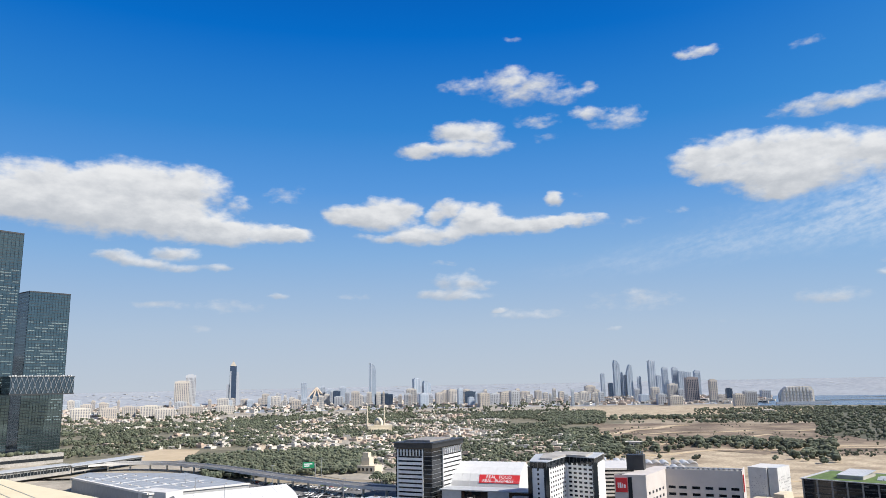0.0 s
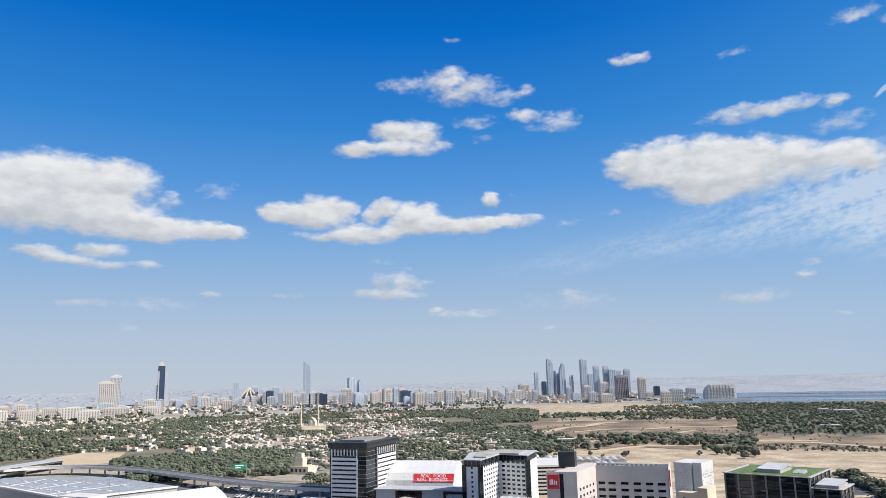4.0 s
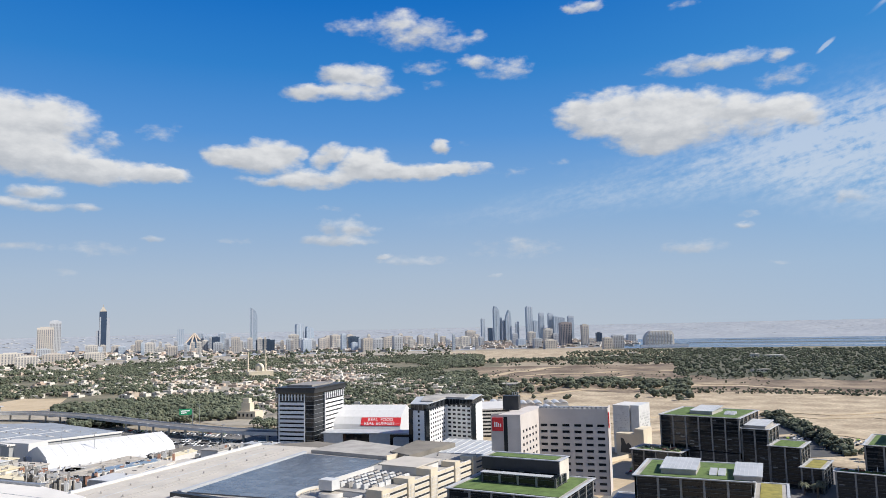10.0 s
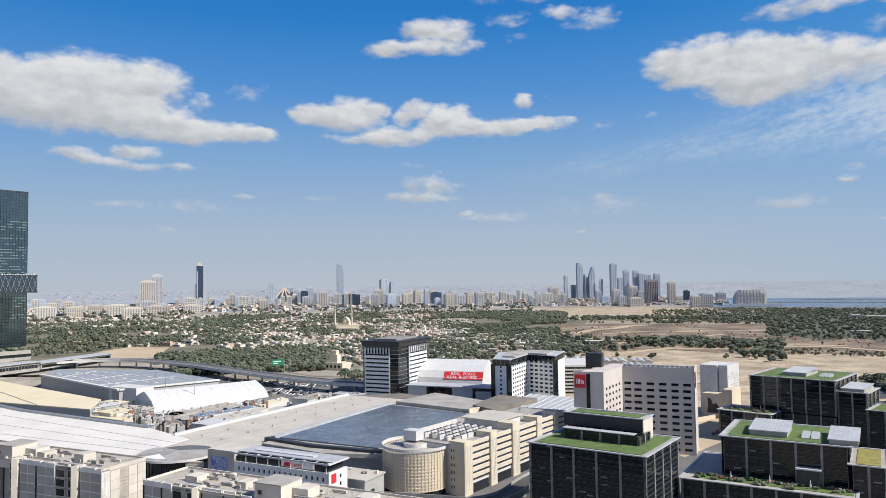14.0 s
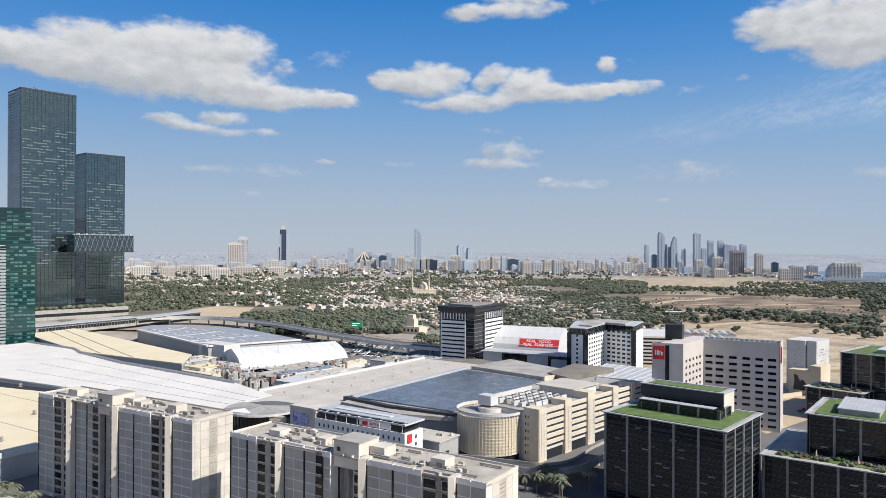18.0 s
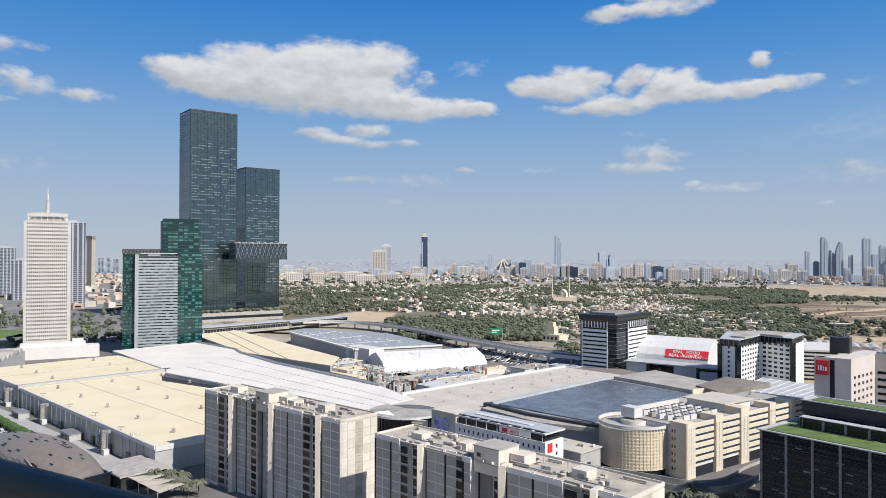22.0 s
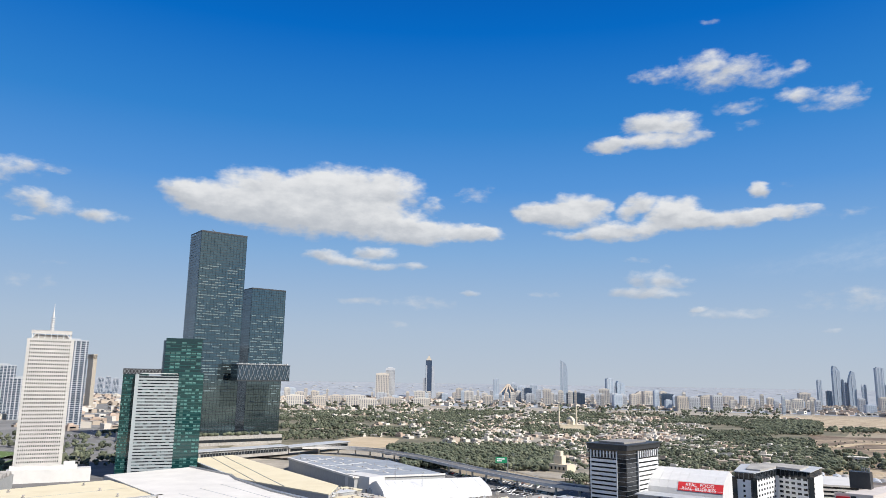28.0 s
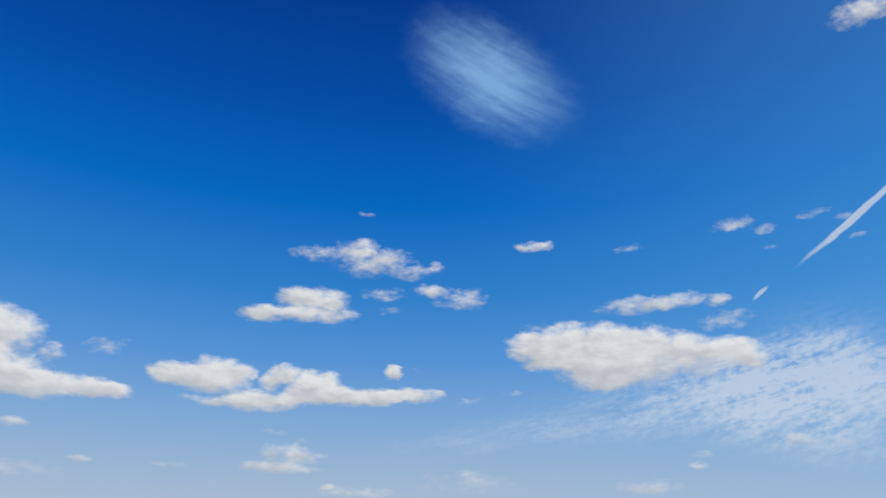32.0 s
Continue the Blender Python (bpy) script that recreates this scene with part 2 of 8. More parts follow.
sky = wn("TexSky", sky_type="NISHITA", sun_disc=False, sun_elevation=radians(42), sun_rotation=math.atan2(0.88, -0.45))
sky.altitude, sky.air_density, sky.dust_density, sky.ozone_density = 30, 1.0, 1.2, 2.2
# the clear air deepens towards the zenith and pales in the haze above the horizon
depth = wn("ValToRGB")
wire(wmath("DIVIDE", elevation, 50.0, clamp=True), depth.inputs["Fac"])
stops = ((0.0, (0.49, 0.555, 0.64)), (0.08, (0.41, 0.52, 0.665)), (0.2, (0.225, 0.415, 0.695)), (0.3, (0.092, 0.30, 0.685)), (0.4, (0.030, 0.222, 0.615)), (0.54, (0.0, 0.140, 0.54)), (0.7, (0.0, 0.074, 0.385)), (0.86, (0.0, 0.042, 0.27)), (1.0, (0.0, 0.028, 0.22)))
depth.color_ramp.elements[0].color = (*stops[0][1], 1)
depth.color_ramp.elements[1].color = (*stops[-1][1], 1)
for at, c in stops[1:-1]:
    depth.color_ramp.elements.new(at).color = (*c, 1)
clear = wvec("MULTIPLY", depth.outputs["Color"], (7.6, 7.6, 7.6))
air = wn("Mix", data_type="RGBA")
air.inputs["Factor"].default_value = 0.985
wire(sky.outputs[0], air.inputs["A"])
wire(clear, air.inputs["B"])
# the air brightens towards the side of the sun
glow = wmath("MULTIPLY", step(azimuth, 12.0, 64.0), 0.26)
bright_air = wmix(glow, air.outputs["Result"], (0.9, 3.3, 6.3))
# sunlit tops, grey undersides
top_light = step(wmath("ADD", height, wmath("MULTIPLY", wmath("SUBTRACT", billow.outputs["Fac"], 0.5), 1.3)), -0.6, 0.6)
cloud_colour = wmix(top_light, (3.8, 4.0, 4.3), (6.2, 6.25, 6.3))
low_haze = wmath("MULTIPLY", cover, wmath("ADD", 0.62, wmath("MULTIPLY", step(elevation, 3.0, 13.0), 0.35)))
layered = wmix(wisps, bright_air, (5.4, 5.8, 6.3))
layered = wmix(plume, layered, (2.5, 4.7, 7.0))
layered = wmix(low_haze, layered, cloud_colour)
backdrop_light = wn("Background")
wire(layered, backdrop_light.inputs["Color"])
backdrop_light.inputs["Strength"].default_value = 0.1
wire(backdrop_light.outputs[0], wn("OutputWorld").inputs["Surface"])
# ---- building blocks ----
class Geo:
    """Vertices and faces of one part."""

    def __init__(self):
        self.v, self.f, self.m = [], [], []

    def poly(self, pts, faces, mi=0):
        n = len(self.v)
        self.v += pts
        self.f += [tuple(n + i for i in face) for face in faces]
        self.m += [mi] * len(faces)
        return self

    def box(self, x0, y0, z0, x1, y1, z1, mi=0):
        return self.poly([(x0, y0, z0), (x1, y0, z0), (x1, y1, z0), (x0, y1, z0), (x0, y0, z1), (x1, y0, z1), (x1, y1, z1), (x0, y1, z1)],
                         [(0, 3, 2, 1), (4, 5, 6, 7), (0, 1, 5, 4), (1, 2, 6, 5), (2, 3, 7, 6), (3, 0, 4, 7)], mi)

    def prism(self, pts, z0, z1, mi=0, top=None):
        """pts anticlockwise seen from above; top: the same points at the top, if they differ."""
        n = len(pts)
        up = top or pts
        z = z1 if hasattr(z1, "__len__") else [z1] * n
        return self.poly([(x, y, z0) for x, y in pts] + [(x, y, h) for (x, y), h in zip(up, z)],
                         [tuple(range(n - 1, -1, -1)), tuple(range(n, 2 * n))] + [(i, (i + 1) % n, n + (i + 1) % n, n + i) for i in range(n)], mi)

    def cyl(self, x, y, z0, z1, r0, r1=None, n=16, mi=0):
        r1 = r0 if r1 is None else r1
        ring = [(math.cos(2 * math.pi * i / n), math.sin(2 * math.pi * i / n)) for i in range(n)]
        return self.prism([(x + r0 * c, y + r0 * s) for c, s in ring], z0, z1, mi, [(x + r1 * c, y + r1 * s) for c, s in ring])

    def ball(self, x, y, z, rx, ry, rz, n=10, k=6, mi=0):
        pts = [(x, y, z - rz)]
        for j in range(1, k):
            a = math.pi * j / k
            pts += [(x + rx * math.sin(a) * math.cos(2 * math.pi * i / n), y + ry * math.sin(a) * math.sin(2 * math.pi * i / n), z - rz * math.cos(a)) for i in range(n)]
        pts.append((x, y, z + rz))
        last = len(pts) - 1
        faces = [(0, 1 + (i + 1) % n, 1 + i) for i in range(n)]
        for j in range(k - 2):
            b = 1 + j * n
            faces += [(b + i, b + (i + 1) % n, b + n + (i + 1) % n, b + n + i) for i in range(n)]
        b = 1 + (k - 2) * n
        faces += [(b + i, b + (i + 1) % n, last) for i in range(n)]
        return self.poly(pts, faces, mi)

    def strip(self, line, half, z0, z1, mi=0):
        """A band of thickness z0..z1 along a line of (x, y) or (x, y, extra height)."""
        pts = []
        for i, p in enumerate(line):
            a, b = line[max(i - 1, 0)], line[min(i + 1, len(line) - 1)]
            d = Vector((b[0] - a[0], b[1] - a[1])).normalized()
            h = p[2] if len(p) > 2 else 0
            pts += [(p[0] - d.y * s * half, p[1] + d.x * s * half, z + h) for z in (z0, z1) for s in (1, -1)]
        faces = [(0, 1, 3, 2), tuple(len(pts) - 4 + i for i in (0, 2, 3, 1))]
        for i in range(len(line) - 1):
            q = 4 * i
            faces += [(q + 2, q + 3, q + 7, q + 6), (q, q + 4, q + 5, q + 1), (q + 1, q + 5, q + 7, q + 3), (q, q + 2, q + 6, q + 4)]
        return self.poly(pts, faces, mi)

    def tube(self, a, b, r, n=8, mi=0):
        a, b = Vector(a), Vector(b)
        q = (b - a).to_track_quat("Z", "Y")
        ring = [q @ Vector((r * math.cos(2 * math.pi * i / n), r * math.sin(2 * math.pi * i / n), 0)) for i in range(n)]
        return self.poly([tuple(a + p) for p in ring] + [tuple(b + p) for p in ring],
                         [tuple(range(n - 1, -1, -1)), tuple(range(n, 2 * n))] + [(i, (i + 1) % n, n + (i + 1) % n, n + i) for i in range(n)], mi)

    def mesh(self, name, *mats, smooth=False):
        me = bpy.data.meshes.new(name)
        me.from_pydata(self.v, [], self.f)
        for m in mats:
            me.materials.append(m)
        if len(mats) > 1:
            me.polygons.foreach_set("material_index", self.m)
        if smooth:
            me.polygons.foreach_set("use_smooth", [True] * len(self.f))
        me.update()
        return me


def thing(name, x=0, y=0, rz=0, label="", category="", group="", kind="", z=0):
    ob = new(name)
    ob.empty_display_size = 0.5
    ob.matrix_world = pose(x, y, z, 0, 0, rz)
    return tagged(ob, label, category, group, kind)


def put(name, mesh, parent, m=None, label=""):
    ob = new(name, mesh)
    ob.parent = parent
    if m is not None:
        ob.matrix_local = m
    return tagged(ob, label) if label else ob


def part(name, geo, parent, *mats, label="", smooth=False):
    return put(name, geo.mesh(name, *mats, smooth=smooth), parent, None, label)


def solid(name, geo, label, category, *mats, kind="", group="", smooth=False):
    """A top-level thing that is one mesh."""
    return tagged(new(name, geo.mesh(name, *mats, smooth=smooth)), label, category, group, kind)


def many(name, mesh_of, parent, places, limit=300):
    """Alike pieces: objects that share one mesh, the rest joined into one part."""
    me = mesh_of.mesh(name, *mesh_of.mats)
    for m in places[:limit]:
        put(name, me, parent, m)
    rest = places[limit:]
    if rest:
        g = Geo()
        for m in rest:
            n = len(g.v)
            g.v += [tuple(m @ Vector(p)) for p in mesh_of.v]
            g.f += [tuple(n + i for i in face) for face in mesh_of.f]
            g.m += mesh_of.m
        tagged(part(name + "_rest", g, parent, *mesh_of.mats), kind="stuff")


def piece(*mats):
    g = Geo()
    g.mats = mats
    return g


def facade(parent, at, width, z0, z1, us, zs, wall, glass, frame_mat, thick=0.5, pane="window", deep=0.35, limit=300):
    """A wall along x of the pose at, its outside towards -y, with an opening for each u and z interval, and a window in each."""
    g = Geo()
    z = z0
    for a, b in zs:
        if a > z:
            g.box(0, 0, z, width, thick, a)
        u = 0
        for c, d in us:
            if c > u:
                g.box(u, 0, a, c, thick, b)
            u = d
        if width > u:
            g.box(u, 0, a, width, thick, b)
        z = b
    if z1 > z:
        g.box(0, 0, z, width, thick, z1)
    ob = part("wall", g, parent, wall)
    ob.matrix_local = at
    sizes = {}
    for a, b in zs:
        for c, d in us:
            sizes.setdefault((round(d - c, 2), round(b - a, 2)), []).append((c, a))
    for (w, h), spots in sizes.items():
        p = piece(glass, frame_mat)
        p.box(0.05, deep, 0.05, w - 0.05, thick - 0.02, h - 0.05, 0)
        e = 0.12
        p.box(0, deep - 0.08, 0, w, deep, e, 1).box(0, deep - 0.08, h - e, w, deep, h, 1)
        p.box(0, deep - 0.08, e, e, deep, h - e, 1).box(w - e, deep - 0.08, e, w, deep, h - e, 1)
        many(pane, p, parent, [at @ pose(c, 0, a) for c, a in spots], limit)


def spans(start, stop, n, gap):
    """n openings between start and stop with a gap before, between and after."""
    w = (stop - start - gap * (n + 1)) / n
    return [(start + gap + i * (w + gap), start + gap + i * (w + gap) + w) for i in range(n)]


# ---- materials ----
def node(nt, kind, **props):
    n = nt.nodes.new("ShaderNode" + kind)
    for key, value in props.items():
        setattr(n, key, value)
    return n


def material(name, colour, rough=0.7, metal=0.0, vary=0.12, scale=0.3, fine=3.0, bump=0.15, second=None, spread=0.5, random_tint=0.0, spec=0.5, island=0.0):
    """A surface with two scales of variation at real-world size; second: a colour that shows in broad patches; random_tint: how far single pieces differ; island: how far the pieces of one joined mesh differ."""
    m = bpy.data.materials.new(name)
    m.use_nodes = True
    nt = m.node_tree
    bsdf = nt.nodes["Principled BSDF"]
    place = node(nt, "NewGeometry").outputs["Position"]
    big, small = node(nt, "TexNoise"), node(nt, "TexNoise")
    for n, s, d in ((big, scale, 4), (small, fine, 6)):
        nt.links.new(place, n.inputs["Vector"])
        n.inputs["Scale"].default_value, n.inputs["Detail"].default_value, n.inputs["Roughness"].default_value = s, d, 0.6
    ramp = node(nt, "ValToRGB")
    dark = second or tuple(c * (1 - vary * 1.6) for c in colour)
    light = colour if second else tuple(min(1, c * (1 + vary)) for c in colour)
    ramp.color_ramp.elements[0].color, ramp.color_ramp.elements[1].color = (*dark, 1), (*light, 1)
    ramp.color_ramp.elements[0].position, ramp.color_ramp.elements[1].position = spread - 0.17, spread + 0.17
    nt.links.new(big.outputs["Fac"], ramp.inputs["Fac"])
    hsv = node(nt, "HueSaturation")
    value = node(nt, "MapRange")
    nt.links.new(small.outputs["Fac"], value.inputs["Value"])
    value.inputs["From Min"].default_value, value.inputs["From Max"].default_value = 0.25, 0.75
    value.inputs["To Min"].default_value, value.inputs["To Max"].default_value = 1 - vary, 1 + vary
    out = value.outputs["Result"]
    if random_tint:
        info, add = node(nt, "ObjectInfo"), node(nt, "Math", operation="MULTIPLY_ADD")
        nt.links.new(info.outputs["Random"], add.inputs[0])
        add.inputs[1].default_value = 2 * random_tint
        sub = node(nt, "Math", operation="SUBTRACT")
        nt.links.new(out, sub.inputs[0])
        sub.inputs[1].default_value = random_tint
        nt.links.new(sub.outputs[0], add.inputs[2])
        out = add.outputs[0]
    if island:
        each = node(nt, "MapRange")
        nt.links.new(node(nt, "NewGeometry").outputs["Random Per Island"], each.inputs["Value"])
        each.inputs["To Min"].default_value, each.inputs["To Max"].default_value = 1 - island, 1 + island
        times = node(nt, "Math", operation="MULTIPLY")
        nt.links.new(out, times.inputs[0])
        nt.links.new(each.outputs["Result"], times.inputs[1])
        out = times.outputs[0]
    nt.links.new(out, hsv.inputs["Value"])
    nt.links.new(ramp.outputs["Color"], hsv.inputs["Color"])
    nt.links.new(hsv.outputs["Color"], bsdf.inputs["Base Color"])
    bsdf.inputs["Roughness"].default_value, bsdf.inputs["Metallic"].default_value = rough, metal
    bsdf.inputs["Specular IOR Level"].default_value = spec
    if bump:
        b = node(nt, "Bump")
        b.inputs["Strength"].default_value, b.inputs["Distance"].default_value = bump, 0.1
        nt.links.new(small.outputs["Fac"], b.inputs["Height"])
        nt.links.new(b.outputs["Normal"], bsdf.inputs["Normal"])
    return m


def glass_like(name, colour, rough=0.06, tint=0.25, spec=0.5, metal=0.0):
    return material(name, colour, rough, metal, 0.1, 0.15, 0.6, 0.0, None, 0.5, tint, spec)


concrete = material("pale concrete cladding", (0.58, 0.535, 0.465), 0.75, vary=0.08, scale=0.12, random_tint=0.08)
# wall behind the front panels, paler than they are along the joints
joint_pale = material("pale joint backing", (0.70, 0.69, 0.67), 0.7, vary=0.06)
brown_roof = material("weathered brown roof", (0.19, 0.172, 0.145), 0.85, vary=0.14, scale=0.08)
slate_roof = material("slate blue roof sheet", (0.285, 0.305, 0.33), 0.55, vary=0.08, scale=0.06, random_tint=0.05)
unit_grey = material("dusty plant metal", (0.33, 0.31, 0.285), 0.65, vary=0.15, scale=0.4, random_tint=0.2)
# front panels of the blocks, a darker grey than the end walls' concrete
block_panel = material("smooth precast panel", (0.37, 0.36, 0.335), 0.55, vary=0.07, scale=0.2, random_tint=0.10)
concrete_grey = material("grey concrete", (0.36, 0.34, 0.31), 0.8, vary=0.14, scale=0.1)
roof_screed = material("roof screed", (0.42, 0.38, 0.32), 0.85, vary=0.16, scale=0.15)
white_wall = material("white render", (0.60, 0.58, 0.55), 0.6, vary=0.05, scale=0.08)
warm_wall = material("warm white cladding", (0.55, 0.50, 0.46), 0.65, vary=0.06, scale=0.08)
cream_wall = material("cream render", (0.62, 0.54, 0.41), 0.7, vary=0.06, scale=0.08)
# raised above the other whites to make up for weak light on shaded walls
bright_white = material("white cladding lifted for shade", (0.80, 0.79, 0.77), 0.5, vary=0.04, scale=0.08, random_tint=0.04)
dark_window = glass_like("dark window glass", (0.012, 0.016, 0.02), 0.08, 0.3)
dark_metal = material("dark anodised metal", (0.045, 0.047, 0.05), 0.45, 0.3, vary=0.12)
joint_dark = material("dark joint", (0.11, 0.105, 0.10), 0.9, vary=0.1)
# bands of the white slab, greyed to stand in for shade on it
band_grey = material("white banding greyed for shade", (0.30, 0.33, 0.34), 0.5, vary=0.06, random_tint=0.08)
grey_metal = material("grey metal", (0.35, 0.36, 0.37), 0.4, 0.5, vary=0.1)
pale_metal = material("pale standing-seam metal", (0.44, 0.455, 0.47), 0.6, 0.1, vary=0.08, scale=0.2)
white_metal = material("white painted metal", (0.56, 0.56, 0.55), 0.45, vary=0.05)
hall_cream = material("cream roof membrane", (0.68, 0.60, 0.42), 0.75, vary=0.05, scale=0.05, second=(0.61, 0.52, 0.34), spread=0.36)
hall_white = material("white roof membrane", (0.67, 0.64, 0.59), 0.7, vary=0.05, scale=0.05)
hall_grey = material("grey roof sheet", (0.50, 0.46, 0.40), 0.7, vary=0.07, scale=0.06)
hall_wall = material("hall wall panel", (0.38, 0.38, 0.37), 0.6, vary=0.06)
solar = material("solar panel glass", (0.12, 0.135, 0.155), 0.25, 0.0, vary=0.1, random_tint=0.2, spec=0.6)
membrane = material("white tent fabric", (0.60, 0.60, 0.60), 0.6, vary=0.03)
lawn = material("roof lawn", (0.10, 0.155, 0.042), 0.95, vary=0.2, scale=0.3, bump=0.5)
lawn_dry = material("dry roof lawn", (0.26, 0.23, 0.06), 0.95, vary=0.2, scale=0.3, bump=0.5)
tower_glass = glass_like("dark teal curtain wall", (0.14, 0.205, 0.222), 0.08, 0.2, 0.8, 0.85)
# side glass is set darker: the dim look of those faces is in the colour
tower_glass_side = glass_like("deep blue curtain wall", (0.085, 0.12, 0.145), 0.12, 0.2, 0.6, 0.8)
blind = material("drawn blinds", (0.14, 0.19, 0.20), 0.5, vary=0.1, random_tint=0.2)
green_glass = glass_like("green curtain wall", (0.005, 0.032, 0.032), 0.08, 0.3, 0.8)
green_blind = material("drawn green-tinted blinds", (0.05, 0.13, 0.12), 0.4, vary=0.1, random_tint=0.45)
green_spandrel = material("green spandrel", (0.011, 0.058, 0.055), 0.3, vary=0.1, random_tint=0.25)
asphalt = material("asphalt", (0.075, 0.074, 0.072), 0.85, vary=0.15, scale=0.08)
paving = material("pale paving", (0.40, 0.37, 0.33), 0.8, vary=0.12, scale=0.1)
road_grey = material("worn road", (0.15, 0.145, 0.14), 0.85, vary=0.12, scale=0.05)
white_line = material("road paint", (0.75, 0.75, 0.72), 0.6, vary=0.08)
sand = material("sand", (0.50, 0.40, 0.27), 0.95, vary=0.12, scale=0.02, fine=0.3, bump=0.4, second=(0.40, 0.31, 0.20), spread=0.45)
# leaf and leaf_light: dusty greens, lifted and greyed to stand in for haze
leaf = material("dusty foliage paled for haze", (0.074, 0.088, 0.057), 0.9, vary=0.25, scale=0.03, fine=1.2, bump=0.6, island=0.35)
hedge_leaf = material("clipped hedge leaves", (0.055, 0.105, 0.022), 0.85, vary=0.3, scale=0.3, fine=1.5, bump=0.6)
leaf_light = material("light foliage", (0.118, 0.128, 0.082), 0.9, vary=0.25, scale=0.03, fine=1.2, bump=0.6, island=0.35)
bark = material("bark", (0.16, 0.12, 0.085), 0.9, vary=0.2)
rail_paint = material("dark green rail paint", (0.006, 0.046, 0.054), 0.6, 0.0, vary=0.08, scale=2.0, fine=30.0, bump=0.03)
sign_red = material("red sign", (0.62, 0.03, 0.035), 0.5, vary=0.05)
sign_green = material("green road sign", (0.01, 0.22, 0.10), 0.5, vary=0.05)
sign_blue = material("blue road sign", (0.01, 0.13, 0.55), 0.45, vary=0.05)
lettering = material("white lettering", (0.8, 0.8, 0.8), 0.5, vary=0.03)
terracotta = material("terracotta roof", (0.40, 0.22, 0.15), 0.8, vary=0.12)
villa_paint = material("villa render", (0.45, 0.375, 0.30), 0.75, vary=0.06, scale=0.02, random_tint=0.14, island=0.2)
villa_white = material("white villa render", (0.56, 0.52, 0.46), 0.75, vary=0.05, scale=0.02, random_tint=0.1, island=0.2)
# ---- ground: one sheet to the horizon, rising gently in the far distance ----
def ground_height(r):
    return 84 * ((r - 4250) / 720) ** 1.25 if r > 4250 else 0.0


def ground_material():
    m = material("ground", (0.36, 0.30, 0.22), 0.95, vary=0.14, scale=0.004, fine=0.12, bump=0.3, second=(0.24, 0.20, 0.14), spread=0.5)
    return m


ground_mat = ground_material()
g = Geo()
radii = [0, 60, 160, 320, 520, 760, 1050, 1400, 1800, 2300, 2900, 3600, 4250, 4330, 4420, 4520, 4640, 4760, 4870, 4970]
SEG = 180
g.v.append((0, 0, 0))
for r in radii[1:]:
    g.v += [(r * math.sin(2 * math.pi * i / SEG), r * math.cos(2 * math.pi * i / SEG), ground_height(r)) for i in range(SEG)]
g.f += [(0, 1 + (i + 1) % SEG, 1 + i) for i in range(SEG)]
for j in range(len(radii) - 2):
    b = 1 + j * SEG
    g.f += [(b + i, b + (i + 1) % SEG, b + SEG + (i + 1) % SEG, b + SEG + i) for i in range(SEG)]
solid("ground", g, "dusty tan earth reaching to the hazy horizon", "ground", ground_mat, kind="structure")


def polar(az, d):
    return d * math.sin(radians(az)), d * math.cos(radians(az))


def patch(name, pts, z, mat, label, category="ground", kind="structure"):
    n = len(pts)
    area = sum(pts[i][0] * pts[(i + 1) % n][1] - pts[(i + 1) % n][0] * pts[i][1] for i in range(n))
    g = Geo().prism(pts if area > 0 else pts[::-1], z - 0.6, z)
    return solid(name, g, label, category, mat, kind=kind)


def blob_patch(az0, az1, d0, d1, rng, n=40):
    """A ragged field outline between two azimuths and two distances."""
    pts = []
    for i in range(n):
        a = 2 * math.pi * i / n
        c, s = math.cos(a), math.sin(a)
        c, s = math.copysign(abs(c) ** 0.6, c), math.copysign(abs(s) ** 0.6, s)
        k = rng.uniform(0.86, 1.08)
        pts.append(polar((az0 + az1) / 2 + k * c * (az1 - az0) / 2, (d0 + d1) / 2 + rng.uniform(0.9, 1.05) * s * (d1 - d0) / 2))
    return pts
# ---- apartment blocks in front ----
def roof_clutter(root, rng, x0, y0, x1, y1, z, n, mats=(unit_grey, unit_grey, concrete_grey, concrete, roof_screed)):
    """Air-conditioning boxes, ducts, tanks and dishes on a roof, each a part."""
    for _ in range(n):
        x, y = rng.uniform(x0, x1), rng.uniform(y0, y1)
        kind = rng.random()
        m = rng.choice(mats)
        if kind < 0.45:
            w, d, h = rng.uniform(0.9, 2.2), rng.uniform(0.8, 1.6), rng.uniform(0.7, 1.5)
            part("cooling_unit", Geo().box(x, y, z, x + w, y + d, z + h).cyl(x + w / 2, y + d / 2, z + h, z + h + 0.15, min(w, d) * 0.4, n=10), root, m)
        elif kind < 0.65:
            w = rng.uniform(3, 7)
            part("duct", Geo().box(x, y, z + 0.3, x + w, y + 0.6, z + 0.9).box(x + 0.3, y, z, x + 0.5, y + 0.6, z + 0.3).box(x + w - 0.5, y, z, x + w - 0.3, y + 0.6, z + 0.3), root, m)
        elif kind < 0.8:
            part("pipe_stand", Geo().cyl(x, y, z, z + rng.uniform(1.2, 2.6), 0.12, n=6), root, m)
        else:
            g = Geo().cyl(x, y, z, z + 0.7, 0.08, n=6)
            g.cyl(x, y, z + 0.7, z + 0.95, 0.15, 0.75, n=12)
            part("dish", g, root, concrete)


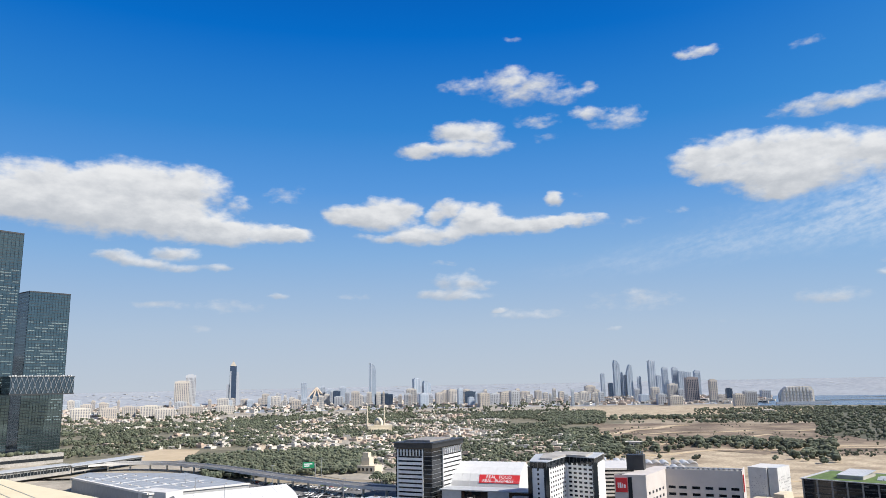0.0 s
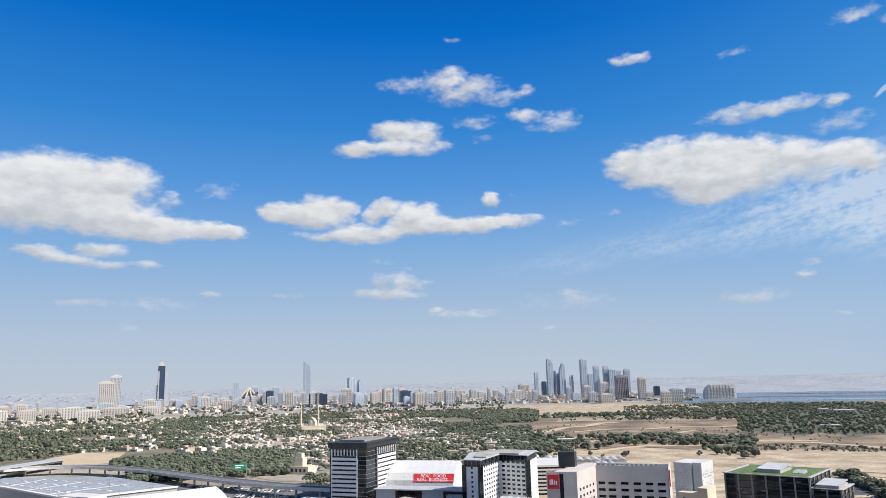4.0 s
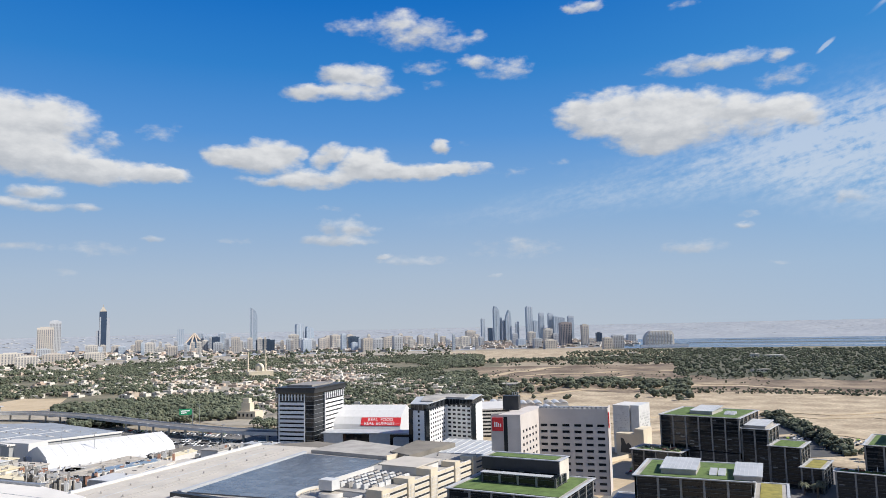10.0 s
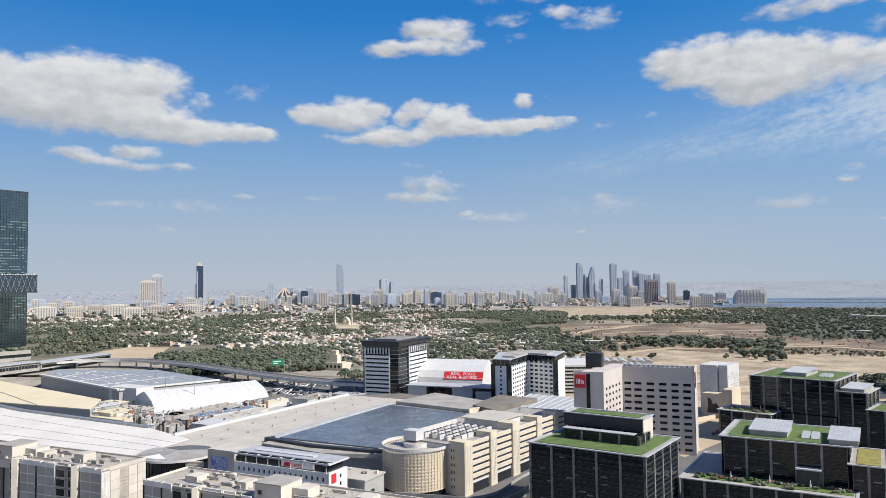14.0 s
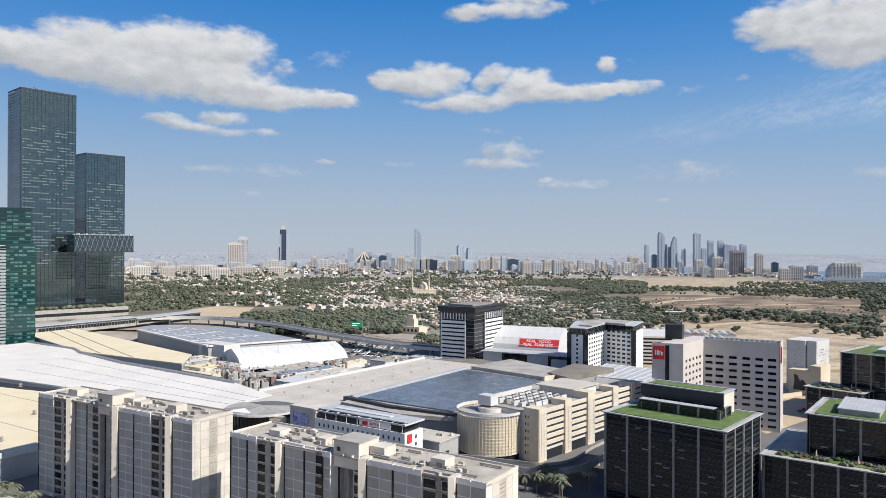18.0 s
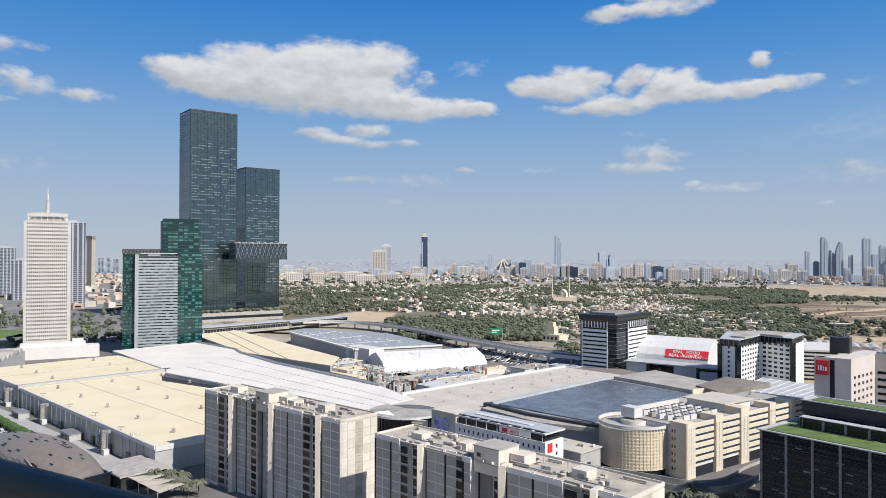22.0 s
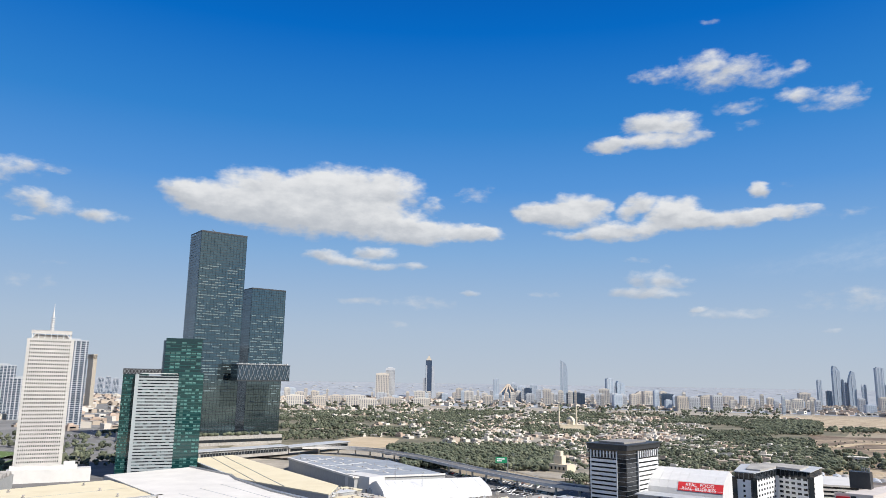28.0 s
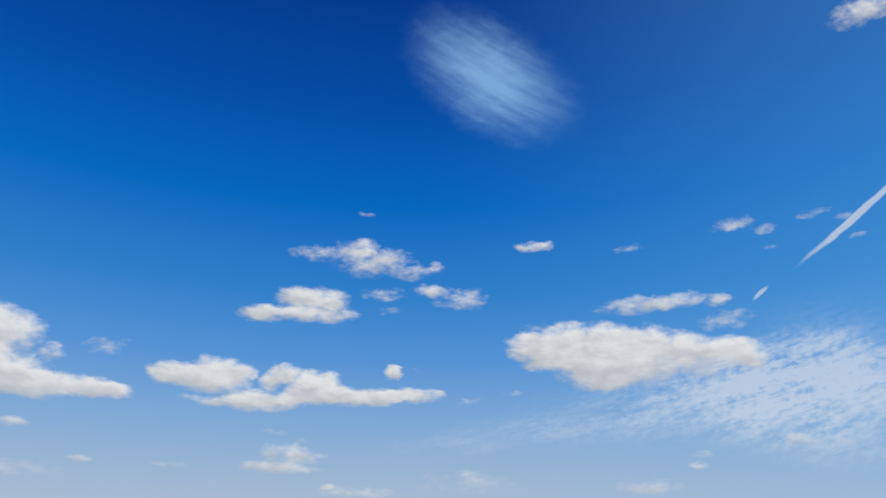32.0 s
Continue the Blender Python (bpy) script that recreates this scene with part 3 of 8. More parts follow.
def apartment_block(x, y, rz, length, depth, segs, cores, height, seed, end_bays):
    """segs: stretches of the front: start, stop, kind, step back. Panel stretches carry precast panels; window stretches stacks of deep windows."""
    rng = random.Random(seed)
    root = thing("apartment_block", x, y, rz, "beige precast concrete apartment block with cluttered flat roof", "apartment block", "apartment blocks")
    floors, fh = 12, (height - 3.0) / 12
    part("body", Geo().box(0.3, 3.0, 0, length - 0.3, depth - 0.3, height - 1.0), root, concrete_grey)
    part("roof", Geo().box(0.3, 0.3, height - 1.0, length - 0.3, depth - 0.3, height - 0.6), root, roof_screed)
    parapet = Geo()
    parapet.box(0, depth - 0.35, height - 1.2, length, depth, height)
    parapet.box(length - 0.35, 0, height - 1.2, length, depth - 0.35, height).box(0, 0, height - 1.2, 0.35, depth - 0.35, height)
    part("parapet", parapet, root, concrete)
    panel_spots, window_sizes = {}, {}
    slot = piece(dark_window)
    slot.box(0, 0, 0, 0.75, 0.3, height - 1.6)
    slots = []
    for u0, u1, kind, back in segs:
        if kind == "panel":
            part("wall", Geo().box(u0, back + 0.05, 0, u1, 3.2, height - 0.62).box(u0, back + 0.05, height - 0.62, u1, back + 0.4, height), root, joint_pale)
            n = max(1, round((u1 - u0) / 4.4))
            w = (u1 - u0) / n
            panel_spots.setdefault(round(w, 2), []).extend([(u0 + i * w, back, 1.5 + k * fh) for i in range(n) for k in range(floors)])
            slots += [pose(u0 + i * w - (0.1 if i == 0 else 0.38), back - 0.03, 0) for i in range(0, n, 2)]
        elif kind == "pier" and back > 0:
            part("bay_divider", Geo().box(u0, back + 0.5, 0, u1, 3.2, height), root, unit_grey)
        elif kind == "pier":
            part("pier", Geo().prism([(u0, 3.0), (u0, back - 0.9), (u0 + 0.2, back - 1.0), (u1 + 0.2, back + 0.1), (u1 + 0.2, 3.0)], 0, height + 0.2), root, concrete)
        else:
            part("bay_back", Geo().box(u0, back + 0.75, 0, u1, 3.2, height), root, concrete_grey)
            for k in range(floors):
                window_sizes.setdefault(round(u1 - u0, 2), []).append((u0, back, 1.5 + k * fh))
    many("slot_window", slot, root, slots)
    for w, spots in panel_spots.items():
        p = piece(block_panel)
        p.box(0.16, 0, 0.15, w - 0.16, 0.25, fh - 0.15)
        many("panel", p, root, [pose(a, b, c) for a, b, c in spots])
    for w, spots in window_sizes.items():
        p = piece(dark_window, concrete, dark_metal)
        p.box(0.2, 0.2, 0.2, w - 0.2, 0.74, fh - 0.5, 0)
        p.box(0.05, 0.0, -0.12, w - 0.05, 0.74, 0.22, 1).box(0.05, 0.0, fh - 0.55, w - 0.05, 0.74, fh - 0.42, 1)
        p.box(0.05, 0.05, 0.25, 0.22, 0.74, fh - 0.62, 1).box(w - 0.22, 0.05, 0.25, w - 0.05, 0.74, fh - 0.62, 1)
        p.box(0.32, 0.1, 0.95, w - 0.32, 0.16, 1.05, 2)
        many("window", p, root, [pose(a, b, c) for a, b, c in spots])
    # end wall towards the sun
    n = end_bays
    w = depth / n
    # backing darker than the panels, to deepen the shade in their joints
    part("end_wall", Geo().box(length - 0.5, 0.15, 0, length - 0.14, depth, height - 1.2), root, roof_screed)
    p = piece(concrete)
    p.box(-0.3, 0.08, 0.07, 0.0, w - 0.08, fh - 0.08)
    many("panel", p, root, [pose(length, i * w, 1.5 + k * fh) for i in range(n) if i != n // 2 for k in range(floors)])
    part("end_strip", Geo().box(length - 0.4, (n // 2) * w, 0, length - 0.25, (n // 2 + 1) * w, height - 1), root, roof_screed)
    rung = piece(unit_grey)
    rung.box(length - 0.27, (n // 2 + 0.12) * w, 0, length - 0.12, (n // 2 + 0.88) * w, 0.35)
    many("vent_slat", rung, root, [pose(0, 0, 2 + k * 1.1) for k in range(34)])
    for c0, c1, top in cores:
        part("stair_tower", Geo().box(c0, 0.6, height - 4, c1, depth * 0.55, height + top), root, concrete)
        part("stair_tower_cap", Geo().box(c0 - 0.2, 0.4, height + top, c1 + 0.2, depth * 0.55 + 0.2, height + top + 0.3), root, concrete_grey)
        part("stair_annex", Geo().box(c1 + 0.1, depth * 0.3, height - 0.6, c1 + 5.5, depth * 0.6, height + top * 0.6), root, concrete)
        part("vent_grille", Geo().box(c0 + 1.2, 0.52, height + 0.6, c0 + 2.6, 0.62, height + 1.8), root, dark_metal)
    x = 1.0
    while x < length - 2:
        part("roof_hood", Geo().box(x, 0.2, height - 0.6, x + 0.5, 0.8, height + 0.25).box(x + 0.1, -0.25, height - 0.4, x + 0.4, 0.2, height + 0.1), root, concrete)
        x += rng.uniform(3.0, 9.0)
    roof_clutter(root, rng, 2, 3.5, length - 8, depth - 3.5, height - 0.6, 64)
    for k in range(4):
        x0 = length * (0.12 + 0.22 * k)
        part("roof_room", Geo().box(x0, 6, height - 0.6, x0 + rng.uniform(3, 6), 11, height + rng.uniform(1.0, 2.2)), root, concrete)
        part("cable_tray", Geo().box(x0 + 2, 4.0, height - 0.3, x0 + 16, 4.5, height), root, grey_metal)
    return root


apartment_block(-171.7, 293.1, -29.5, 92.3, 18.5,
                ((0, 10.3, "panel", 0), (10.3, 15.4, "window", 0.4), (15.4, 16.4, "pier", 0.1), (16.4, 21.3, "window", 0.6), (21.3, 22.6, "pier", -0.6), (22.6, 34, "panel", 1.6),
                 (34, 38.2, "window", 1.2), (38.2, 39.4, "pier", 0.6), (39.4, 45.6, "panel", 3.0), (45.6, 46.6, "pier", 0.4), (46.6, 50.3, "window", 0.2), (50.3, 51.8, "pier", -0.8),
                 (51.8, 70.0, "panel", 0), (70.0, 74.6, "window", 0.4), (74.6, 75.6, "pier", 0.1), (75.6, 80.0, "window", 0.6), (80.0, 81.4, "pier", -0.7), (81.4, 92.3, "panel", 0.2)),
                ((38.6, 47.5, 3.6),), 41.0, 3, 5)
apartment_block(-73.5, 232.9, -31.5, 94.9, 18.2,
                ((0, 11.9, "panel", 0), (11.9, 15.7, "window", 0.4), (15.7, 17.4, "pier", 0.1), (17.4, 21.7, "window", 0.6), (21.7, 22.9, "pier", -0.6), (22.9, 36.0, "panel", 1.0),
                 (36.0, 40.1, "window", 0.8), (40.1, 43.3, "panel", -0.6), (43.3, 51.0, "panel", 3.0), (51.0, 54.4, "window", 0.6), (54.4, 56.0, "pier", -0.6), (56.0, 75.1, "panel", 0),
                 (75.1, 79.6, "window", 0.4), (79.6, 80.9, "pier", 0.1), (80.9, 84.4, "window", 0.6), (84.4, 85.6, "pier", -0.7), (85.6, 94.9, "panel", 0.2)),
                ((43.6, 53.0, 3.6),), 41.0, 5, 5)


column_stone = material("dark stone column", (0.23, 0.225, 0.215), 0.6, vary=0.08)
office_glass = glass_like("blue-black office glass", (0.010, 0.014, 0.018), 0.06, 0.3, 0.45)
office_blind = material("half-drawn office blind", (0.20, 0.21, 0.205), 0.35, vary=0.1, random_tint=0.35)
office_band = material("blue-black spandrel", (0.022, 0.025, 0.027), 0.4, vary=0.1)
dark_louvre = material("grey louvre metal", (0.12, 0.127, 0.132), 0.5, 0.2, vary=0.1)


# ---- dark glass offices with lawns on their roofs ----
rng_office = random.Random(11)

def office_block(x, y, rz, blocks, label):
    """blocks: u0, v0, u1, v1, z0, z1, roof kind; each with columns, floor slats and a projecting roof edge."""
    root = thing("office_building", x, y, rz, label, "office building", "dark glass offices")
    for u0, v0, u1, v1, z0, z1, roof in blocks:
        part("core", Geo().box(u0 + 0.5, v0 + 0.5, z0, u1 - 0.5, v1 - 0.5, z1 - 0.3), root, office_glass)
        floors = max(1, round((z1 - z0) / 4.0))
        fh = (z1 - z0) / floors
        # slim slats: a spandrel and two louvres a floor, front and sides
        front, side = piece(office_band), piece(office_band)
        w, d = u1 - u0, v1 - v0
        front.box(0, 0, 0, w, 0.35, 0.55)
        side.box(0, 0, 0, 0.35, d, 0.55)
        many("spandrel", front, root, [pose(u0, v0 + 0.2, z0 + k * fh) for k in range(floors)])
        many("spandrel", side, root, [pose(u1 - 0.55, v0, z0 + k * fh) for k in range(floors)] + [pose(u0 + 0.2, v0, z0 + k * fh) for k in range(floors)])
        lou, lou_s = piece(dark_louvre), piece(dark_louvre)
        lou.box(0, 0, 0, w - 1.0, 0.08, 0.09)
        lou_s.box(0, 0, 0, 0.08, d - 1.0, 0.09)
        many("louvre", lou, root, [pose(u0 + 0.5, v0 + 0.1, z0 + (k + q) * fh) for k in range(floors) for q in (0.22, 0.7)])
        many("louvre", lou_s, root, [pose(u1 - 0.25, v0 + 0.5, z0 + (k + q) * fh) for k in range(floors) for q in (0.16, 0.62)])
        if roof:
            pane = piece(office_blind)
            pane.box(0, 0, 0, 2.6, 0.08, fh * 0.13)
            cells = [(i, k) for i in range(int((w - 3) / 2.9)) for k in range(floors) if rng_office.random() < 0.14]
            many("blind", pane, root, [pose(u0 + 1.6 + i * 2.9, v0 + 0.4, z0 + k * fh + fh * rng_office.choice((0.24, 0.42, 0.7, 0.82))) for i, k in cells], 16)
        n = max(2, round(w / 9.0))
        col = piece(column_stone)
        col.box(-0.45, -0.15, 0, 0.45, 0.6, z1 - z0 - 0.2)
        many("column", col, root, [pose(u0 + 0.45 + i * (w - 0.9) / n, v0 + 0.15, z0) for i in range(n + 1)])
        n = max(2, round(d / 9.0))
        col = piece(column_stone)
        col.box(-0.6, -0.45, 0, 0.15, 0.45, z1 - z0 - 0.2)
        many("column", col, root, [pose(u1 - 0.15, v0 + 0.45 + i * (d - 0.9) / n, z0) for i in range(n + 1)])
        many("column", col, root, [pose(u0 + 0.6, v0 + 0.45 + i * (d - 0.9) / n, z0) for i in range(n + 1)])
        if roof:
            part("roof_slab", Geo().box(u0 - 0.3, v0 - 0.3, z1 - 0.3, u1 + 0.3, v1 + 0.3, z1), root, concrete_grey)
            o = 0.9
            edge = Geo().box(u0 - o, v0 - o, z1, u1 + o, v0 + 0.2, z1 + 0.3).box(u0 - o, v1 - 0.2, z1, u1 + o, v1 + o, z1 + 0.3)
            edge.box(u0 - o, v0 + 0.2, z1, u0 + 0.2, v1 - 0.2, z1 + 0.3).box(u1 - 0.2, v0 + 0.2, z1, u1 + o, v1 - 0.2, z1 + 0.3)
            part("roof_edge", edge, root, pale_metal)
            if roof in ("lawn", "dry"):
                part("roof_lawn", Geo().box(u0 + 2.0, v0 + 1.6, z1, u1 - 2.0, v1 - 1.6, z1 + 0.22), root, lawn if roof == "lawn" else lawn_dry)
            elif roof == "plain":
                part("roof_paving", Geo().box(u0 + 0.6, v0 + 0.6, z1, u1 - 0.6, v1 - 0.6, z1 + 0.12), root, paving)
    return root


def metal_hood(root, u0, v0, u1, v1, z0, z1, slope=1.2):
    """A plant-room roof of standing-seam sheet, sloping to the front."""
    part("plant_wall", Geo().box(u0, v0, z0, u1, v1, z1 - 0.4), root, concrete_grey)
    g = Geo().poly([(u0 - 0.4, v0 - 0.4, z1 - 0.4), (u1 + 0.4, v0 - 0.4, z1 - 0.4), (u1 + 0.4, v1 + 0.4, z1 + slope - 0.4), (u0 - 0.4, v1 + 0.4, z1 + slope - 0.4),
                    (u0 - 0.4, v0 - 0.4, z1), (u1 + 0.4, v0 - 0.4, z1), (u1 + 0.4, v1 + 0.4, z1 + slope), (u0 - 0.4, v1 + 0.4, z1 + slope)],
                   [(0, 3, 2, 1), (4, 5, 6, 7), (0, 1, 5, 4), (1, 2, 6, 5), (2, 3, 7, 6), (3, 0, 4, 7)])
    hood = part("hood", g, root, pale_metal)
    n = int((u1 - u0) / 1.6)
    seam = piece(white_metal)
    length = math.hypot(v1 - v0 + 0.8, slope)
    seam.box(-0.05, 0, 0, 0.05, length, 0.08)
    many("seam", seam, hood, [pose(u0 + 0.4 + i * 1.6, v0 - 0.4, z1, math.degrees(math.atan2(slope, v1 - v0 + 0.8))) for i in range(n)])


def skylights(root, u, v, z, n=4):
    for i in range(n):
        x, y = u + (i % 2) * 3.4, v + (i // 2) * 4.6
        g = Geo().poly([(x, y, z), (x + 2.8, y, z), (x + 2.8, y + 3.6, z), (x, y + 3.6, z), (x, y + 3.6, z + 1.7), (x + 2.8, y + 3.6, z + 1.7), (x, y, z + 0.3), (x + 2.8, y, z + 0.3)],
                       [(0, 3, 2, 1), (6, 7, 5, 4), (0, 1, 7, 6), (2, 3, 4, 5), (1, 2, 5, 7), (3, 0, 6, 4)])
        part("skylight", g, root, pale_metal)


rust_leaf = material("rust-red shrub leaves", (0.17, 0.075, 0.045), 0.9, vary=0.3, scale=0.5, bump=0.5)


def terrace_garden(root, u0, v0, u1, v1, z, rng, n):
    """Shrubs, planters and closed parasols on a terrace."""
    part("terrace_lawn", Geo().box(u0, v0 + 1.5, z + 0.12, u1, v1, z + 0.3), root, lawn)
    for _ in range(n):
        x, y = rng.uniform(u0 + 1, u1 - 1), rng.uniform(v0 + 0.5, v1 - 0.5)
        g = Geo()
        for _ in range(5):
            r = rng.uniform(0.4, 0.9)
            g.ball(x + rng.uniform(-1, 1), y + rng.uniform(-0.6, 0.6), z + 0.5 + rng.uniform(0, 0.5), r, r, r * 0.8, 6, 4)
        part("shrub", g, root, rng.choice((leaf_light, leaf, hedge_leaf, rust_leaf)))
    for i in range(3):
        x = u0 + (u1 - u0) * (0.25 + 0.25 * i)
        part("parasol", Geo().cyl(x, (v0 + v1) / 2, z, z + 1.0, 0.06, n=6).cyl(x, (v0 + v1) / 2, z + 1.0, z + 3.6, 0.4, 0.08, n=8), root, white_metal)
        part("planter", Geo().box(x - 2, v1 - 1.2, z, x + 1.5, v1 - 0.2, z + 0.9), root, terracotta)


office_a = office_block(59.6, 293.8, -40, ((0, 0, 48.6, 39, 0, 35, "lawn"), (8, 15, 41, 28, 35, 39, ""), (5, 24, 39, 35, 35, 44, "lawn")), "dark glass office block with lawn roof and grey plant storey")
part("plant_screen", Geo().box(4.6, 23.6, 39, 39.2, 24.0, 43.8), office_a, dark_metal)
part("plant_end", Geo().box(39.0, 23.8, 35, 39.5, 35, 43.9), office_a, concrete)
p = piece(pale_metal)
p.box(0, 0, 0, 2.2, 4.2, 0.25)
many("canopy_panel", p, office_a, [pose(8 + i * 2.6, 14.2, 39.2) for i in range(12)])
office_b = office_block(136.5, 286.0, -36, ((0, 4, 46, 42, 20, 36, "lawn"), (-14, -8, 48, 42, 0, 20, "plain"), (46, 2, 58, 34, 0, 30, "dry"), (58, -8, 68, 38, 0, 21, "dry")), "dark glass office block with stepped lawns and metal hoods")
metal_hood(office_b, 10, 10, 24, 30, 36, 38.6)
metal_hood(office_b, 39, 6, 49, 28, 36, 38.2)
skylights(office_b, 29, 12, 36.2)
terrace_garden(office_b, -10, -6.5, 47, 2.5, 20, rng_office, 46)
part("terrace_box", Geo().box(28, 0.5, 20, 36, 4, 26.5), office_b, dark_metal)
part("terrace_box_roof", Geo().box(27.5, 0, 26.5, 36.5, 4, 27), office_b, white_metal)
office_c = office_block(234, 446, -48, ((0, 0, 50, 48, 18, 39, "lawn"), (-14, -16, 18, 6, 0, 18, "plain"), (18, -2, 50, 44, 0, 18, ""), (50, 2, 66, 30, 0, 33, "plain"), (66, 0, 84, 26, 0, 24, "lawn"), (84, -6, 96, 24, 0, 14, "dry")), "dark glass office block with lawns on several roof levels")
metal_hood(office_c, 17, 10, 31, 34, 39, 41.5)
metal_hood(office_c, 52, 4, 64, 26, 33, 35)
skylights(office_c, 37, 14, 39.2)
terrace_garden(office_c, -12, -14, 16, -1, 18, rng_office, 22)
office_d = office_block(300, 355, -48, ((6, 0, 60, 44, 0, 30, "lawn"), (22, 8, 60, 44, 30, 40, "plain"), (-8, -8, 40, 0, 0, 16, "plain")), "dark glass office block with a planted terrace")
metal_hood(office_d, 26, 10, 50, 30, 40, 42)
terrace_garden(office_d, -6, -7, 30, -1, 16, rng_office, 12)


# ---- beige hotel with an L-shaped tower ----
def hotel_tower():
    root = thing("hotel_tower", 0, 0, 0, "tall beige hotel with rows of dark windows and a red sign", "hotel")
    # three wings: left end, inner return, long front
    xl, yl = 96.2, 359.0
    xc, yc = 109.7, 352.9
    xi, yi = 127.3, 376.3
    rows = [(2.6 + k * 3.3, 4.05 + k * 3.3) for k in range(3, 14)]
    at_left = pose(xl, yl, 0, 0, 0, -24.5)
    facade(root, at_left, 14.8, 10.72, 55, [], [], warm_wall, dark_window, grey_metal)
    part("glass_strip", Geo().poly([tuple(at_left @ Vector(q)) for q in ((6.4, -0.2, 10.72), (8.3, -0.2, 10.72), (8.3, 0.1, 10.72), (6.4, 0.1, 10.72), (6.4, -0.2, 54), (8.3, -0.2, 54), (8.3, 0.1, 54), (6.4, 0.1, 54))],
                                   [(0, 3, 2, 1), (4, 5, 6, 7), (0, 1, 5, 4), (1, 2, 6, 5), (2, 3, 7, 6), (3, 0, 4, 7)]), root, dark_window)
    ang = math.degrees(math.atan2(yi - yc, xi - xc))
    facade(root, pose(xc, yc, 0, 0, 0, ang), math.hypot(xi - xc, yi - yc), 10.72, 55, spans(0.5, 28, 5, 2.6), rows, warm_wall, dark_window, grey_metal)
    facade(root, pose(xi, yi, 0, 0, 0, -28), 36.2, 10.72, 55, ((0.9, 4.5), (5.9, 9.8), (12.3, 16.2), (18.6, 22.4), (24.7, 28.4), (30.5, 34.4)), rows, warm_wall, dark_window, grey_metal)
    d = Vector((math.cos(radians(-28)), math.sin(radians(-28))))
    e = Vector((-d.y, d.x))
    c = Vector((xi, yi)) + d * 36.2
    facade(root, pose(c.x, c.y, 0, 0, 0, 62), 18, 10.72, 55, [], [], warm_wall, dark_window, grey_metal)
    b1, b2 = c + e * 18, Vector((xi, yi)) + e * 18
    back = Geo().prism([tuple(Vector((xi, yi)) + e * 0.5), tuple(c + e * 0.5 - d * 0.5), tuple(b1 - d * 0.5), tuple(b2)], 10.72, 54.2)
    inner = Vector((xi - xc, yi - yc)).normalized()
    p0, p1 = Vector((xl, yl)) + inner * 0.6 + d * 0.5, Vector((xc, yc)) + inner * 0.6 - d * 0.7
    back.prism([tuple(p0), tuple(p1), tuple(Vector((xi, yi)) - d * 0.6 + e * 0.5), tuple(b2), tuple(b2 - d * 8)], 10.72, 54.2)
    part("body", back, root, warm_wall)
    part("plant_screen", Geo().prism([tuple(Vector((xi, yi)) + e * 3), tuple(c + e * 3), tuple(c + e * 5), tuple(Vector((xi, yi)) + e * 5)], 54.2, 55.6), root, grey_metal)
    rng = random.Random(8)
    for i in range(14):
        q = Vector((xi, yi)) + d * (2 + i * 2.4) + e * 1.6
        part("cooling_unit", Geo().box(q.x, q.y, 54.2, q.x + 1.4, q.y + 1.2, 55.3 + rng.random() * 0.6), root, grey_metal)
    q = Vector((109.5, 383))
    part("lift_house", Geo().prism([tuple(q), tuple(q + d * 8.6), tuple(q + d * 8.6 + e * 6), tuple(q + e * 6)], 54.2, 61.6), root, dark_metal)
    for i in range(4):
        a = q + d * (5 + i * 1.0) + e * 3
        part("flue", Geo().cyl(a.x, a.y, 61.6, 63.4, 0.3, n=8), root, grey_metal)
    panel = part("sign_board", Geo().box(0.6, -0.5, 47, 6.0, -0.1, 53.6), root, sign_red, label="red hotel sign board")
    panel.matrix_local = at_left
    side = part("sign_board", Geo().box(1.0, -0.5, 45, 3.4, -0.1, 53), root, sign_red)
    side.matrix_local = pose(c.x, c.y, 0, 0, 0, 62)
    bars = part("sign_bar", Geo().box(1.6, -0.62, 49, 2.0, -0.5, 51.4).box(2.4, -0.62, 49, 3.3, -0.5, 51.4).box(3.7, -0.62, 49, 4.1, -0.5, 51.0).box(4.5, -0.62, 49, 5.2, -0.5, 50.6), root, lettering)
    bars.matrix_local = at_left
    root.matrix_world = Matrix.Translation((0, 0, -12)) @ Matrix.Scale(1.12, 4)
    return root


hotel_tower()


